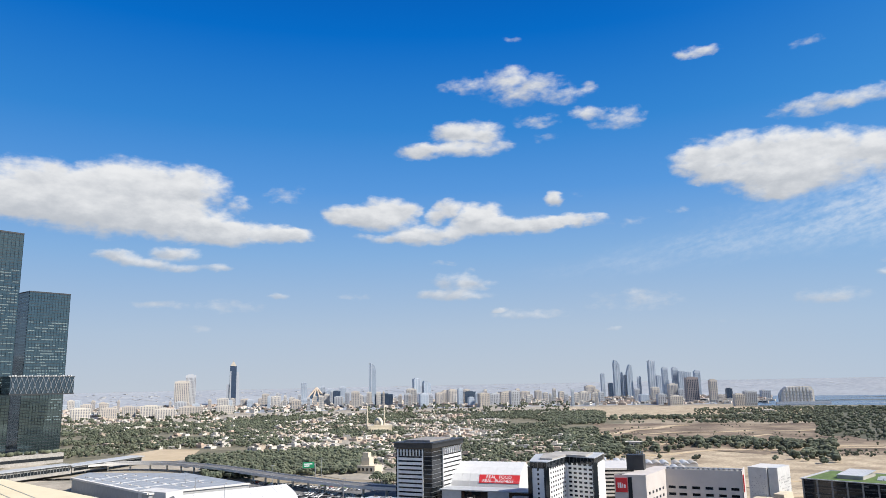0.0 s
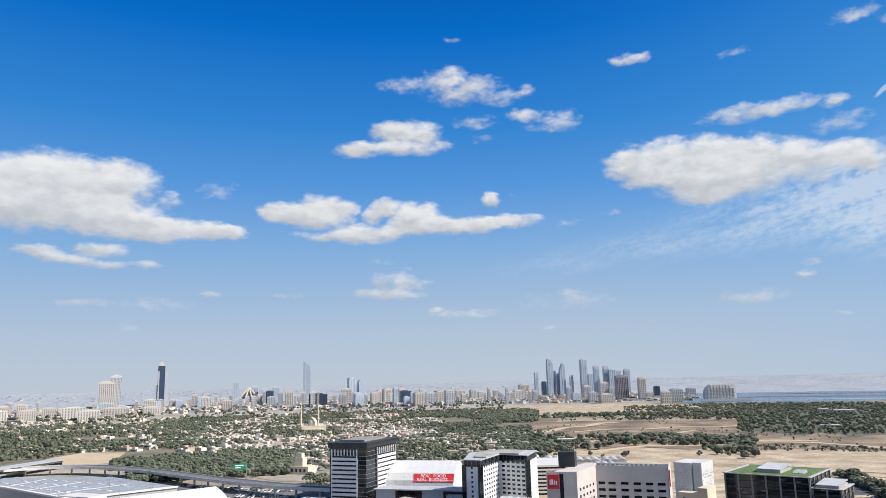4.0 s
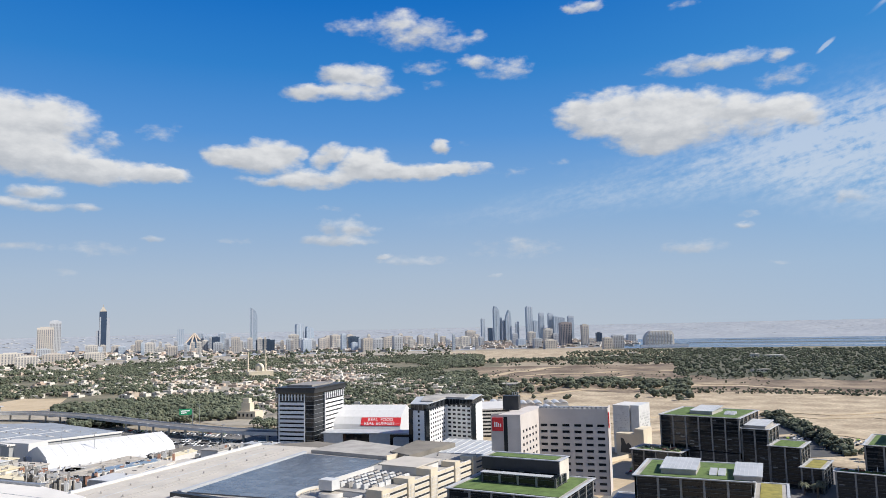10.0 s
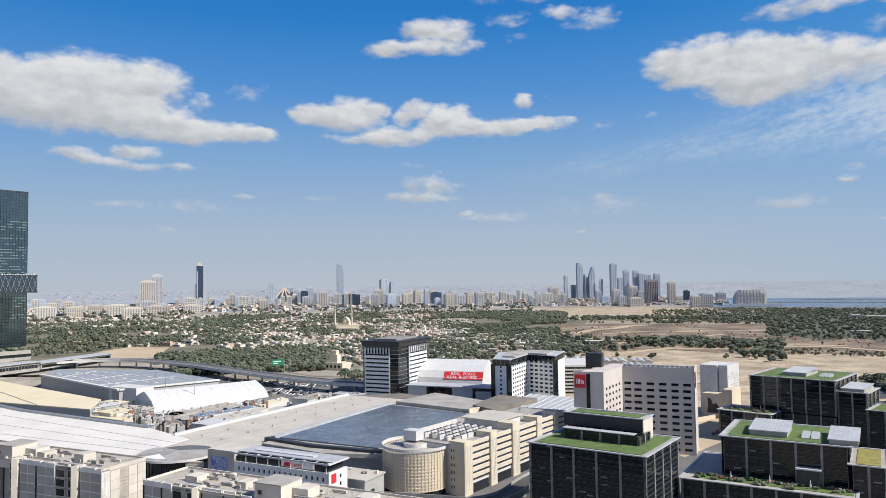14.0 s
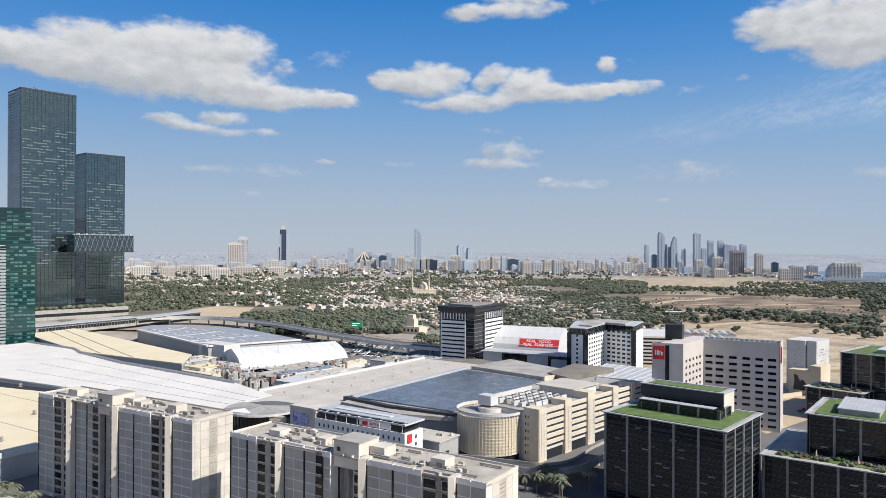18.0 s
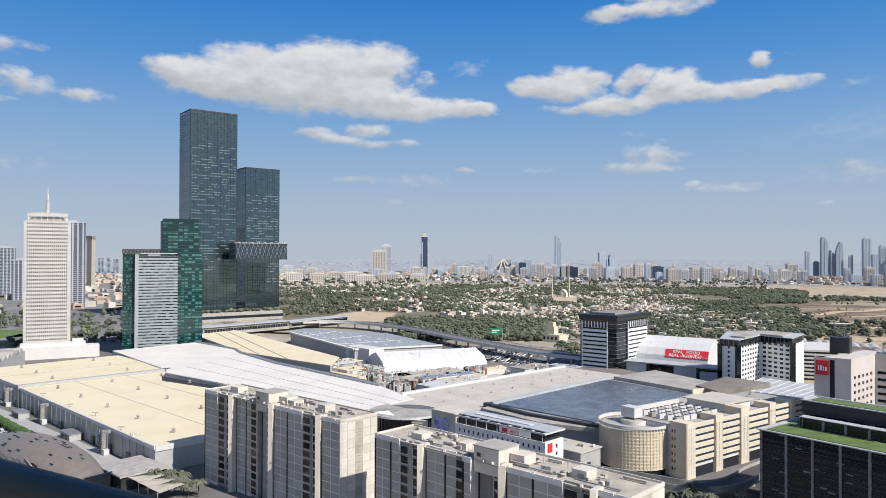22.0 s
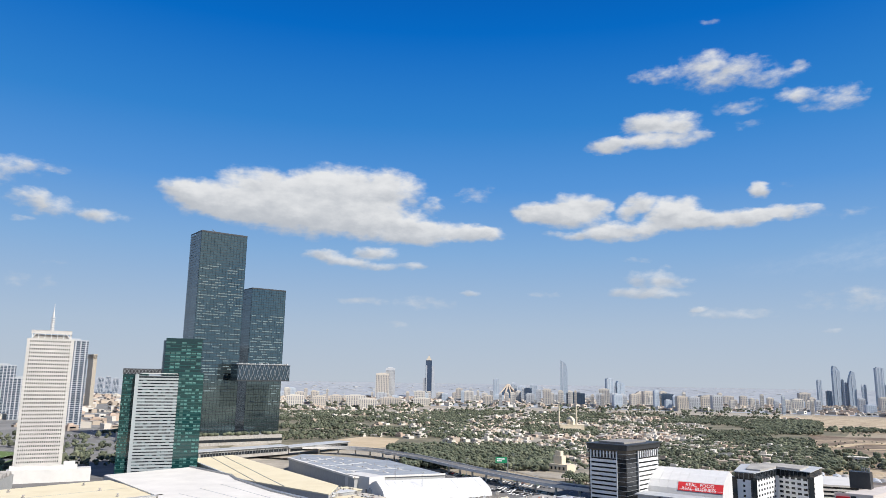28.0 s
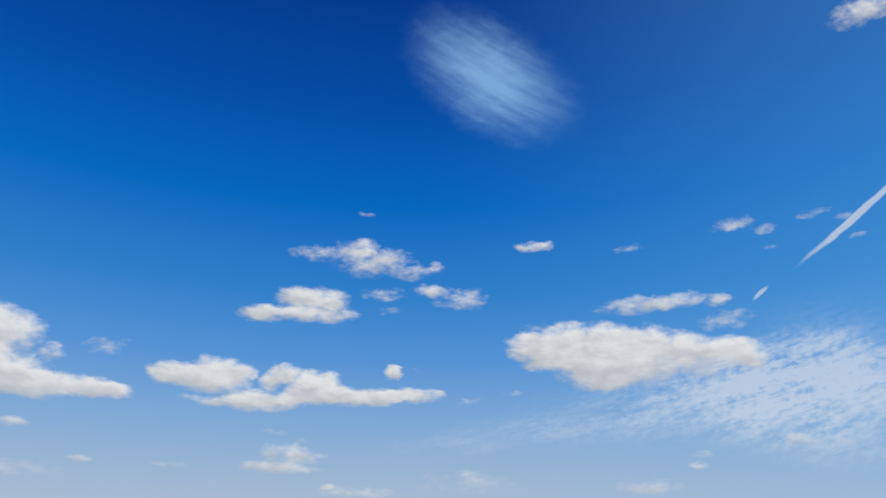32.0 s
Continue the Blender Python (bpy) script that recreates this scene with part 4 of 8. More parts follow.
# ---- low white hotel with a roof pergola ----
def low_hotel():
    root = thing("low_hotel", -82.5, 355.1, -32.8, "white five-storey hotel with roof pergola and red signs", "hotel")
    rows = [(2.4 + k * 3.3, 4.2 + k * 3.3) for k in range(5)]
    facade(root, pose(16.8, 0, 0), 54, 0, 19.4, spans(0.5, 53.5, 17, 1.9), rows, bright_white, dark_window, grey_metal)
    facade(root, pose(70.8, 0, 0, 0, 0, 90), 13.7, 0, 19.4, ((8.0, 9.4),), rows, bright_white, dark_window, grey_metal)
    part("body", Geo().box(17, 0.5, 0, 70.3, 13.7, 19.3), root, white_wall)
    part("stair_block", Geo().box(0, 0.2, 0, 16.8, 13.7, 23.5), root, concrete)
    part("billboard", Geo().box(2.4, -0.1, 10, 12.4, 0.2, 20.5), root, material("blue billboard", (0.05, 0.10, 0.45), 0.5, vary=0.3, scale=0.4, second=(0.6, 0.62, 0.7)), label="large blue and white printed billboard")
    part("glass_storey", Geo().box(18, 1.2, 19.4, 69.5, 12.5, 22.6), root, dark_window)
    part("pergola_roof", Geo().box(17, 2.4, 23.2, 71.6, 13.9, 23.7), root, pale_metal)
    beam = piece(white_metal)
    beam.box(0, 0, 0, 0.2, 4, 0.25)
    many("pergola_beam", beam, root, [pose(17.2 + i * 6.6, -0.8, 23.2) for i in range(9)])
    part("pergola_edge", Geo().box(17, -1.0, 22.9, 71.8, -0.5, 23.6).box(71.2, -0.5, 22.9, 71.8, 13.9, 23.6), root, white_metal)
    post = piece(white_metal)
    post.box(-0.12, -0.12, 0, 0.12, 0.12, 3.6)
    many("pergola_post", post, root, [pose(18 + i * 6.5, -0.6, 19.4) for i in range(9)])
    part("skylight_band", Geo().box(24, 6, 23.7, 58, 9, 24.1), root, white_metal)
    part("sign_board", Geo().box(71.0, 2.0, 14.8, 71.3, 5.0, 18.6), root, sign_red)
    part("name_plate", Geo().box(44, 0.9, 19.7, 62, 1.1, 22.3), root, bright_white)
    part("name_bar", Geo().box(46, 0.6, 20.0, 49.6, 0.85, 21.8), root, sign_red)
    return root


def words(root, text, size, m, mat, name="lettering"):
    cu = bpy.data.curves.new(name, "FONT")
    cu.body, cu.size, cu.extrude = text, size, 0.04
    cu.materials.append(mat)
    cu.resolution_u = 3
    ob = new(name, cu)
    ob.parent, ob.matrix_local = root, m
    me = bpy.data.meshes.new_from_object(ob)
    bpy.data.objects.remove(ob)
    return put(name, me, root, m)


low = low_hotel()
words(low, "HOTEL", 1.9, pose(50.4, 0.85, 20.1, 90), sign_red)
words(low, "H\nO\nT\nE\nL", 1.5, pose(71.35, 2.8, 12.6, 90, 0, 90), dark_metal)


# ---- round car park and the long car park behind it ----
def drum():
    az = math.atan2(16, 340)
    cx, cy = 16 + 17.6 * math.sin(az), 340 + 17.6 * math.cos(az)
    root = thing("round_car_park", cx, cy, 0, "round cream car park wrapped in a square lattice", "car park")
    R, top = 17.3, 21.5
    part("inner_drum", Geo().cyl(0, 0, 3.2, top - 0.95, R - 0.72, n=56), root, cream_wall, smooth=False)
    part("base", Geo().cyl(0, 0, 0, 3.2, R - 1.5, n=48), root, dark_window)
    n = 64
    fin = piece(cream_wall)
    fin.box(-0.24, R - 0.75, 3.2, 0.24, R - 0.46, top)
    many("lattice_fin", fin, root, [pose(0, 0, 0, 0, 0, 360 * i / n) for i in range(n)])
    for k in range(13):
        z = 3.2 + k * (top - 3.2) / 12 - 0.25
        g = Geo()
        m = 56
        for i in range(m):
            a, b = 2 * math.pi * i / m, 2 * math.pi * (i + 1) / m
            ro, ri = R - 0.48, R - 0.75
            pts = [(r * math.cos(t), r * math.sin(t), h) for h in (z, z + 0.5) for r, t in ((ri, a), (ro, a), (ro, b), (ri, b))]
            g.poly(pts, [(4, 5, 6, 7), (0, 3, 2, 1), (1, 2, 6, 5), (0, 4, 7, 3)])
        part("lattice_ring", g, root, cream_wall)
    g = Geo()
    for i in range(48):
        a, b = 2 * math.pi * i / 48, 2 * math.pi * (i + 1) / 48
        ro, ri = R - 0.2, R - 0.6
        pts = [(r * math.cos(t), r * math.sin(t), h) for h in (top, top + 1.3) for r, t in ((ri, a), (ro, a), (ro, b), (ri, b))]
        g.poly(pts, [(4, 5, 6, 7), (0, 3, 2, 1), (1, 2, 6, 5), (0, 4, 7, 3)])
    part("rim", g, root, white_wall)
    part("deck", Geo().cyl(0, 0, top - 1.5, top - 0.9, R - 0.7, n=48), root, concrete_grey)
    part("stair_drum", Geo().cyl(0, 2, top - 0.9, top + 0.9, 6.4, n=32), root, white_wall)
    part("stair_drum_lid", Geo().cyl(0, 2, top + 0.9, top + 1.1, 5.9, n=32), root, roof_screed)
    rng = random.Random(4)
    roof_clutter(root, rng, 7, -3, 13, 6, top - 0.9, 7)
    return root


drum()


def long_car_park():
    root = thing("car_park", 38, 341, 48.5, "long cream and white multi-storey car park", "car park")
    L, D, top = 107, 34, 25
    part("body", Geo().box(0.6, 0.6, 0, L, D, top - 2.2), root, white_wall)
    part("deck", Geo().box(0.6, 0.6, top - 2.2, L, D, top - 1.6), root, concrete_grey)
    # cream stair towers and striped parapet bays between them
    for u0, u1, up in ((0.5, 6.6, 0.3), (22.5, 28.3, 1.4), (43.6, 50.5, 2.2), (69.3, 75, 1.4), (90, 94, 1.0)):
        part("stair_tower", Geo().box(u0, -0.7, 0, u1, 8, top + up), root, cream_wall)
        n = int((u1 - u0) / 1.3)
        lat = piece(white_wall)
        lat.box(0, 0, 0, u1 - u0 - 0.6, 0.14, 0.3)
        many("lattice_bar", lat, root, [pose(u0 + 0.3, -0.84, 2 + k * 1.9) for k in range(12)])
        fin = piece(white_wall)
        fin.box(0, 0, 0, 0.22, 0.14, 22)
        many("lattice_fin", fin, root, [pose(u0 + 0.3 + i * (u1 - u0 - 0.8) / max(n, 1), -0.84, 1.5) for i in range(n + 1)])
    for u0, u1 in ((6.6, 22.5), (28.3, 43.6), (50.5, 69.3), (75, 90), (94, 107)):
        slot = piece(dark_metal)
        slot.box(0, 0, 0, u1 - u0, 0.3, 1.0)
        many("opening_band", slot, root, [pose(u0, 0.35, 6 + k * 3.1) for k in range(6)])
        band = piece(white_wall)
        band.box(0, 0, 0, u1 - u0, 0.5, 2.05)
        many("parapet_band", band, root, [pose(u0, 0.15, 7.0 + k * 3.1) for k in range(6)])
        cream = piece(cream_wall)
        w = (u1 - u0) / 4
        cream.box(0.2, -0.06, 0.3, w - 0.2, 0, 1.8)
        many("parapet_panel", cream, root, [pose(u0 + i * w, 0.15, 7.0 + k * 3.1) for k in range(6) for i in range(4)])
        part("street_opening", Geo().box(u0 + 1, 0.2, 0, u1 - 1, 0.7, 4.6), root, dark_window)
    # plant deck
    rng = random.Random(9)
    for i in range(6):
        for j in range(5):
            x, y = 6 + i * 5.6, 9 + j * 4.6
            part("chiller", Geo().box(x, y, top - 1.6, x + 4.6, y + 2.2, top + 0.5).cyl(x + 1.2, y + 1.1, top + 0.5, top + 0.8, 0.8, n=10).cyl(x + 3.4, y + 1.1, top + 0.5, top + 0.8, 0.8, n=10), root, white_metal if (i + j) % 3 else unit_grey)
            part("fan", Geo().cyl(x + 1.2, y + 1.1, top + 0.8, top + 0.95, 0.7, n=10).cyl(x + 3.4, y + 1.1, top + 0.8, top + 0.95, 0.7, n=10), root, dark_metal)
    part("plant_wall", Geo().box(0, 32, top - 1.6, 40, 33, top + 2), root, white_wall)
    part("link_room", Geo().box(-3, 26, top - 1.6, 3, 34, top + 3.2), root, white_metal)
    part("service_block", Geo().box(44, 8, top - 1.6, 66, 30, top + 2.4), root, white_wall)
    part("service_roof", Geo().box(42, 7, top + 2.4, 68, 31, top + 2.9), root, hall_grey)
    roof_clutter(root, rng, 70, 4, 100, 28, top - 1.6, 14)
    # cream corner front towards the drum
    facade(root, pose(0, 8, 0, 0, 0, -90), 8.6, 0, top + 0.3, ((0.5, 1.3), (2.0, 2.7)), [(3 + 3.4 * k, 4.6 + 3.4 * k) for k in range(6)], cream_wall, dark_window, grey_metal)
    return root


long_car_park()


# ---- striped office tower and white tower block behind the halls ----
def striped_tower():
    root = thing("striped_tower", -16.6, 646, -29, "white and dark striped office tower with flat projecting roof", "office tower")
    # front to the left corner, then the face towards the sun
    w1, top = 36.0, 50.0
    part("core", Geo().prism([(0.6, 0.6), (w1 - 0.6, 0.6), (w1 - 0.6, 60), (0.6, 60)], 0, top), root, dark_window)
    band, side = piece(bright_white), piece(bright_white)
    band.box(3.0, -0.4, 0, 27, 0.4, 2.15)
    side.box(w1 - 0.4, 20, 0, w1 + 0.4, 56, 2.15)
    many("stripe", band, root, [pose(0, 0, 3.5 + k * 3.6) for k in range(10)])
    many("stripe", side, root, [pose(0, 0, 3.5 + k * 3.6) for k in range(10)])
    slim, slim_s = piece(grey_metal), piece(grey_metal)
    slim.box(0, -0.1, 0, w1, 0.3, 0.25)
    slim_s.box(w1 - 0.3, 0, 0, w1 + 0.1, 60, 0.25)
    many("floor_line", slim, root, [pose(0, 0, 3.3 + k * 3.6) for k in range(13)])
    many("floor_line", slim_s, root, [pose(0, 0, 3.3 + k * 3.6) for k in range(13)])
    for u in (2.4, 26.6):
        part("frame_edge", Geo().box(u, -0.6, 1.5, u + 0.8, 0.4, 45), root, bright_white)
    for v in (19.4, 55.6):
        part("frame_edge", Geo().box(w1 - 0.4, v, 1.5, w1 + 0.6, v + 0.8, 45), root, white_metal)
    fin, fin_s = piece(bright_white), piece(bright_white)
    fin.box(0, -0.5, 39.5, 0.9, 0.4, 44.8)
    fin_s.box(w1 - 0.4, 0, 39.5, w1 + 0.5, 0.9, 44.8)
    many("fin", fin, root, [pose(2.6 + i * 3.0, 0, 0) for i in range(9)])
    many("fin", fin_s, root, [pose(0, 19.6 + i * 4.0, 0) for i in range(10)])
    part("crown", Geo().box(-0.6, -0.6, 46.0, w1 + 0.6, 60.6, 49.6), root, dark_metal)
    part("roof_plate", Geo().box(-1.6, -1.6, 49.6, w1 + 1.6, 61.6, 50.3), root, dark_metal)
    part("roof_line", Geo().box(-1.7, -1.7, 50.3, w1 + 1.7, 61.7, 50.6), root, dark_metal)
    part("plant_room", Geo().box(6, 8, 50.6, w1 - 6, 48, 52), root, unit_grey)
    return root


striped_tower()


def white_tower():
    root = thing("white_tower", 0, 0, 0, "white angular hotel block with dark glass corners and flat roof", "hotel")
    A, B, Cn, D, E = (90.5, 562), (95.0, 538.0), (117.5, 577), (135.2, 558), (152, 594)
    top = 41.0
    rows = [(3.0 + 3.3 * k, 4.6 + 3.3 * k) for k in range(11)]
    def wing(p, q, us, wall=bright_white):
        ang = math.degrees(math.atan2(q[1] - p[1], q[0] - p[0]))
        facade(root, pose(p[0], p[1], 0, 0, 0, ang), math.hypot(q[0] - p[0], q[1] - p[1]), 0, top - 3.5, us, rows, wall, dark_window, dark_metal)
    L1 = math.hypot(Cn[0] - B[0], Cn[1] - B[1])
    wing(B, Cn, spans(1.0, L1, 8, 2.2))
    L2 = math.hypot(D[0] - Cn[0], D[1] - Cn[1])
    wing(Cn, D, spans(0.3, L2 - 1, 5, 1.6))
    L3 = math.hypot(E[0] - D[0], E[1] - D[1])
    wing(D, E, spans(8, 14, 1, 1.5))
    L0 = math.hypot(B[0] - A[0], B[1] - A[1])
    wing((84, 545), (95.0, 538.0), spans(4.5, 8.5, 1, 1.2))
    body = Geo().prism([(84.4, 546), (94.6, 539.2), (117.2, 578.2), (135, 559.4), (151.4, 594.6), (128, 612), (98, 596)], 0, top - 3.4)
    part("body", body, root, dark_window)
    outline = [(83.5, 545), (95.2, 537.2), (117.6, 576), (135.4, 557), (153, 595), (128, 613), (97, 597)]
    part("glass_storey", Geo().prism([(x + (117 - x) * 0.03, y + (577 - y) * 0.03) for x, y in outline], top - 3.5, top + 1), root, dark_window)
    part("roof_plate", Geo().prism([(x + (117 - x) * 0.01, y + (577 - y) * 0.01) for x, y in outline], top + 1, top + 1.5), root, pale_metal)
    part("roof_band", Geo().prism([(x + (117 - x) * 0.3, y + (577 - y) * 0.3) for x, y in outline], top + 1.5, top + 2.6), root, concrete_grey)
    fin = piece(dark_louvre)
    fin.box(-0.1, -0.1, 0, 0.1, 0.1, 4.4)
    spots = []
    for (x0, y0), (x1, y1) in zip(outline[:4], outline[1:5]):
        n = int(math.hypot(x1 - x0, y1 - y0) / 3)
        spots += [pose(x0 + (x1 - x0) * i / n, y0 + (y1 - y0) * i / n, top - 3.5) for i in range(n)]
    many("roof_post", fin, root, spots)
    band = piece(office_glass)
    band.box(-1.6, -1.3, 0, 1.6, 1.3, top - 2)
    many("dark_corner", band, root, [pose(84.6, 545.4, 0, 0, 0, -32), pose(95.2, 538.6, 0, 0, 0, 20), pose(135.4, 558.4, 0, 0, 0, 10)])
    return root


white_tower()
# ---- exhibition halls ----
def slab_roof(root, pts, z0, z1, roof_mat, wall_mat, name="roof", edge=True):
    part("wall", Geo().prism(pts, 0, z0), root, wall_mat)
    roof = part(name, Geo().prism(pts, z0, z1), root, roof_mat)
    return roof


def along(p, q, t):
    return p[0] + (q[0] - p[0]) * t, p[1] + (q[1] - p[1]) * t


def seams(roof, a, b, c, d, n, z, mat, half=0.14):
    """Roof joints from side a-b to side d-c."""
    for i in range(1, n):
        part("roof_joint", Geo().strip([along(a, b, i / n), along(d, c, i / n)], half, z - 0.05, z + 0.1), roof, mat)


def vents(root, a, b, c, d, nu, nv, z, name="roof_vent", s=1.0):
    for i in range(nu):
        for j in range(nv):
            p = along(along(a, b, (i + 0.5) / nu), along(d, c, (i + 0.5) / nu), (j + 0.5) / nv)
            g = Geo().box(p[0] - 0.9 * s, p[1] - 0.9 * s, z, p[0] + 0.9 * s, p[1] + 0.9 * s, z + 0.7 * s).cyl(p[0], p[1], z + 0.7 * s, z + 1.7 * s, 0.55 * s, n=8).cyl(p[0], p[1], z + 1.7 * s, z + 2.2 * s, 1.05 * s, 0.7 * s, n=8)
            part(name, g, root, unit_grey)


front_hall = thing("exhibition_hall", 0, 0, 0, "long exhibition hall with a cream membrane roof and grey walls", "exhibition hall", "exhibition halls")
A0, A1, A2 = (-465, 464), (-377, 411), (-199, 297)
B2, B1, B0 = (-140, 392), (-322, 500), (-412, 560)
r1 = slab_roof(front_hall, [A0, A1, B1, B0], 12.4, 13.2, hall_cream, hall_wall)
r2 = slab_roof(front_hall, [along(A1, A2, 0.012), A2, B2, along(B1, B2, 0.012)], 11.6, 12.4, hall_cream, hall_wall)
seams(r1, A0, A1, B1, B0, 2, 13.2, grey_metal)
seams(r2, B2, A2, A1, B1, 3, 12.4, grey_metal)
part("gutter", Geo().strip([along(A1, B1, -0.01), along(A1, B1, 1.0)], 2.2, 12.0, 14.2), front_hall, hall_wall)
part("fascia", Geo().strip([A0, A1], 0.5, 12.2, 13.8).strip([A1, A2], 0.5, 11.2, 12.9).strip([A2, B2], 0.5, 10.4, 12.9), front_hall, white_metal)
vents(front_hall, A1, A2, B2, B1, 5, 3, 12.4)
vents(front_hall, A0, A1, B1, B0, 3, 2, 13.2)
d_front = (Vector(A2) - Vector(A0)).normalized()
out = Vector((d_front.y, -d_front.x))
pier = piece(grey_metal)
pier.box(-0.12, -0.08, 0, 0.12, 0.12, 11.4)
many("wall_pier", pier, front_hall, [pose(*(Vector(A0) + d_front * (6 + i * 8.0) + out * 0.3), 0, 0, 0, -32) for i in range(38)])
door = piece(dark_metal)
door.box(-2, -0.25, 0, 2, 0.25, 4.4)
many("loading_door", door, front_hall, [pose(*(Vector(A0) + d_front * s + out * 0.1), 0, 0, 0, -32) for s in (52, 76, 104, 132, 150, 188, 210, 238, 262, 284)])


def duct_tower(s):
    """A lattice stair with a white air duct, standing by the hall wall."""
    p = Vector(A0) + d_front * s + out * 3.4
    root = thing("duct_tower", p.x, p.y, -32, "white ventilation duct on a steel frame beside the hall wall", "duct tower", "duct towers by the hall")
    part("duct", Geo().box(-1.1, -0.9, 1.5, 1.1, 0.9, 11.2).box(-1.1, -0.9, 10.2, 1.1, 3.2, 11.8), root, unit_grey)
    ring = piece(grey_metal)
    ring.box(-1.25, -1.05, 0, 1.25, 1.05, 0.3)
    many("flange", ring, root, [pose(0, 0, 2 + k * 1.2) for k in range(8)])
    leg = piece(grey_metal)
    leg.box(-0.15, -0.15, 0, 0.15, 0.15, 12.5)
    many("leg", leg, root, [pose(a, b, 0) for a in (-1.7, 1.7) for b in (-1.4, 1.4)])
    part("fan_box", Geo().box(1.9, -1.5, 0.3, 4.6, 1.2, 3.0), root, white_metal)
    for k in range(7):
        part("stair_flight", Geo().tube((-1.7, -1.5, 0.6 + k * 1.5), (1.7, -1.5, 2.1 + k * 1.5), 0.14, 5).box(-1.9, -1.9, 1.9 + k * 1.5, 1.9, -1.2, 2.1 + k * 1.5), root, dark_louvre)


for s in (44, 96, 168, 262):
    duct_tower(s)


def kiosk(x, y, name="service_hut"):
    root = thing(name, x, y, -32, "grey metal service hut standing on the hall yard", "service hut", "service huts")
    part("body", Geo().box(-7, -3, 0, 7, 3, 3.6), root, hall_wall)
    part("roof", Geo().box(-7.4, -3.4, 3.6, 7.4, 3.4, 4.1), root, grey_metal)
    fin = piece(dark_metal)
    fin.box(-0.5, -0.1, 0.4, 0.5, 0.1, 2.9)
    many("louvre_door", fin, root, [pose(-5.6 + i * 2.2, -3.05, 0) for i in range(6)])


kiosk(-351, 384)
kiosk(-283, 345)
kiosk(-452, 458)

truss = thing("truss_tower", -221, 313.5, -32, "white lattice truss tower against the hall corner", "truss tower")
for a in (-1.6, 1.6):
    for b in (-1.6, 1.6):
        part("mast_leg", Geo().box(a - 0.15, b - 0.15, 0, a + 0.15, b + 0.15, 14), truss, white_metal)
for k in range(7):
    z = k * 2.0
    part("brace", Geo().tube((-1.6, -1.6, z), (1.6, -1.6, z + 2), 0.1, 5).tube((1.6, -1.6, z), (-1.6, -1.6, z + 2), 0.1, 5).box(-1.6, -1.7, z, 1.6, -1.5, z + 0.2), truss, white_metal)

cafe = thing("corner_cafe", -204, 285, -32, "low dark corner building with flat grey roof and shade sails", "cafe")
part("body", Geo().box(-14, -8, 0, 12, 12, 6), cafe, dark_metal)
part("roof", Geo().box(-15, -9, 6, 13, 13, 6.6), cafe, unit_grey)
part("glass_front", Geo().box(-12, -8.3, 0.5, 10, -8, 4.8), cafe, dark_window)
for i in range(3):
    x = 14 + i * 9
    part("shade_sail", Geo().poly([(x, -6, 6.2), (x + 8, -4, 5.0), (x + 8.5, 6, 6.4), (x, 8, 5.2), (x, -6, 6.28), (x + 8, -4, 5.08), (x + 8.5, 6, 6.48), (x, 8, 5.28)], [(0, 3, 2, 1), (4, 5, 6, 7), (0, 1, 5, 4), (1, 2, 6, 5), (2, 3, 7, 6), (3, 0, 4, 7)]), cafe, roof_screed)
    part("sail_post", Geo().cyl(x + 8.3, -5, 0, 6.2, 0.12, n=6), cafe, white_metal)

white_hall = thing("exhibition_hall", 0, 0, 0, "exhibition hall with a broad bright white roof", "exhibition hall", "exhibition halls")
wr = slab_roof(white_hall, [(-310, 474), (-128, 384), (-108, 420), (-140, 456), (-250, 533), (-306, 583)], 14.4, 15.2, hall_white, hall_wall)
for t in (0.25, 0.5, 0.75):
    part("roof_joint", Geo().strip([along((-310, 474), (-306, 583), t), along((-128, 384), (-108, 420), t)], 0.16, 15.1, 15.35), wr, pale_metal)
part("ridge_fascia", Geo().strip([(-306, 583), (-250, 533), (-140, 456)], 1.6, 14.2, 16.4), white_hall, grey_metal)
west_wing = thing("exhibition_hall", 0, 0, 0, "white-roofed hall wing reaching to the green glass towers", "exhibition hall", "exhibition halls")
slab_roof(west_wing, [(-432, 579), (-320, 492), (-311, 476), (-307, 584), (-328, 612), (-395, 655)], 13.4, 14.2, hall_white, hall_wall)
part("edge_beam", Geo().strip([(-395, 655), (-328, 612), (-307, 585)], 0.8, 14.0, 15.6), west_wing, grey_metal)
# dark block on the roof stands in for the shade of a sunken gap
part("recess_shade", Geo().prism([(-313, 474.5), (-300, 456), (-252, 438), (-246, 442.2)], 11.0, 12.62), west_wing, dark_metal)

cream_hall = thing("exhibition_hall", 0, 0, 0, "exhibition hall with a cream membrane roof", "exhibition hall", "exhibition halls")
cr = slab_roof(cream_hall, [(-325, 614), (-212, 552), (-222, 600), (-424, 792), (-446, 735)], 11.4, 12.2, hall_cream, hall_wall)
part("roof_joint", Geo().strip([(-300, 602), (-436, 764)], 0.3, 12.1, 12.5), cr, grey_metal)
part("roof_joint", Geo().strip([(-262, 580), (-430, 780)], 0.3, 12.1, 12.5), cr, grey_metal)
part("lamp_row_beam", Geo().strip([(-330, 618), (-444, 733)], 0.9, 12.2, 13.2), cream_hall, white_metal)

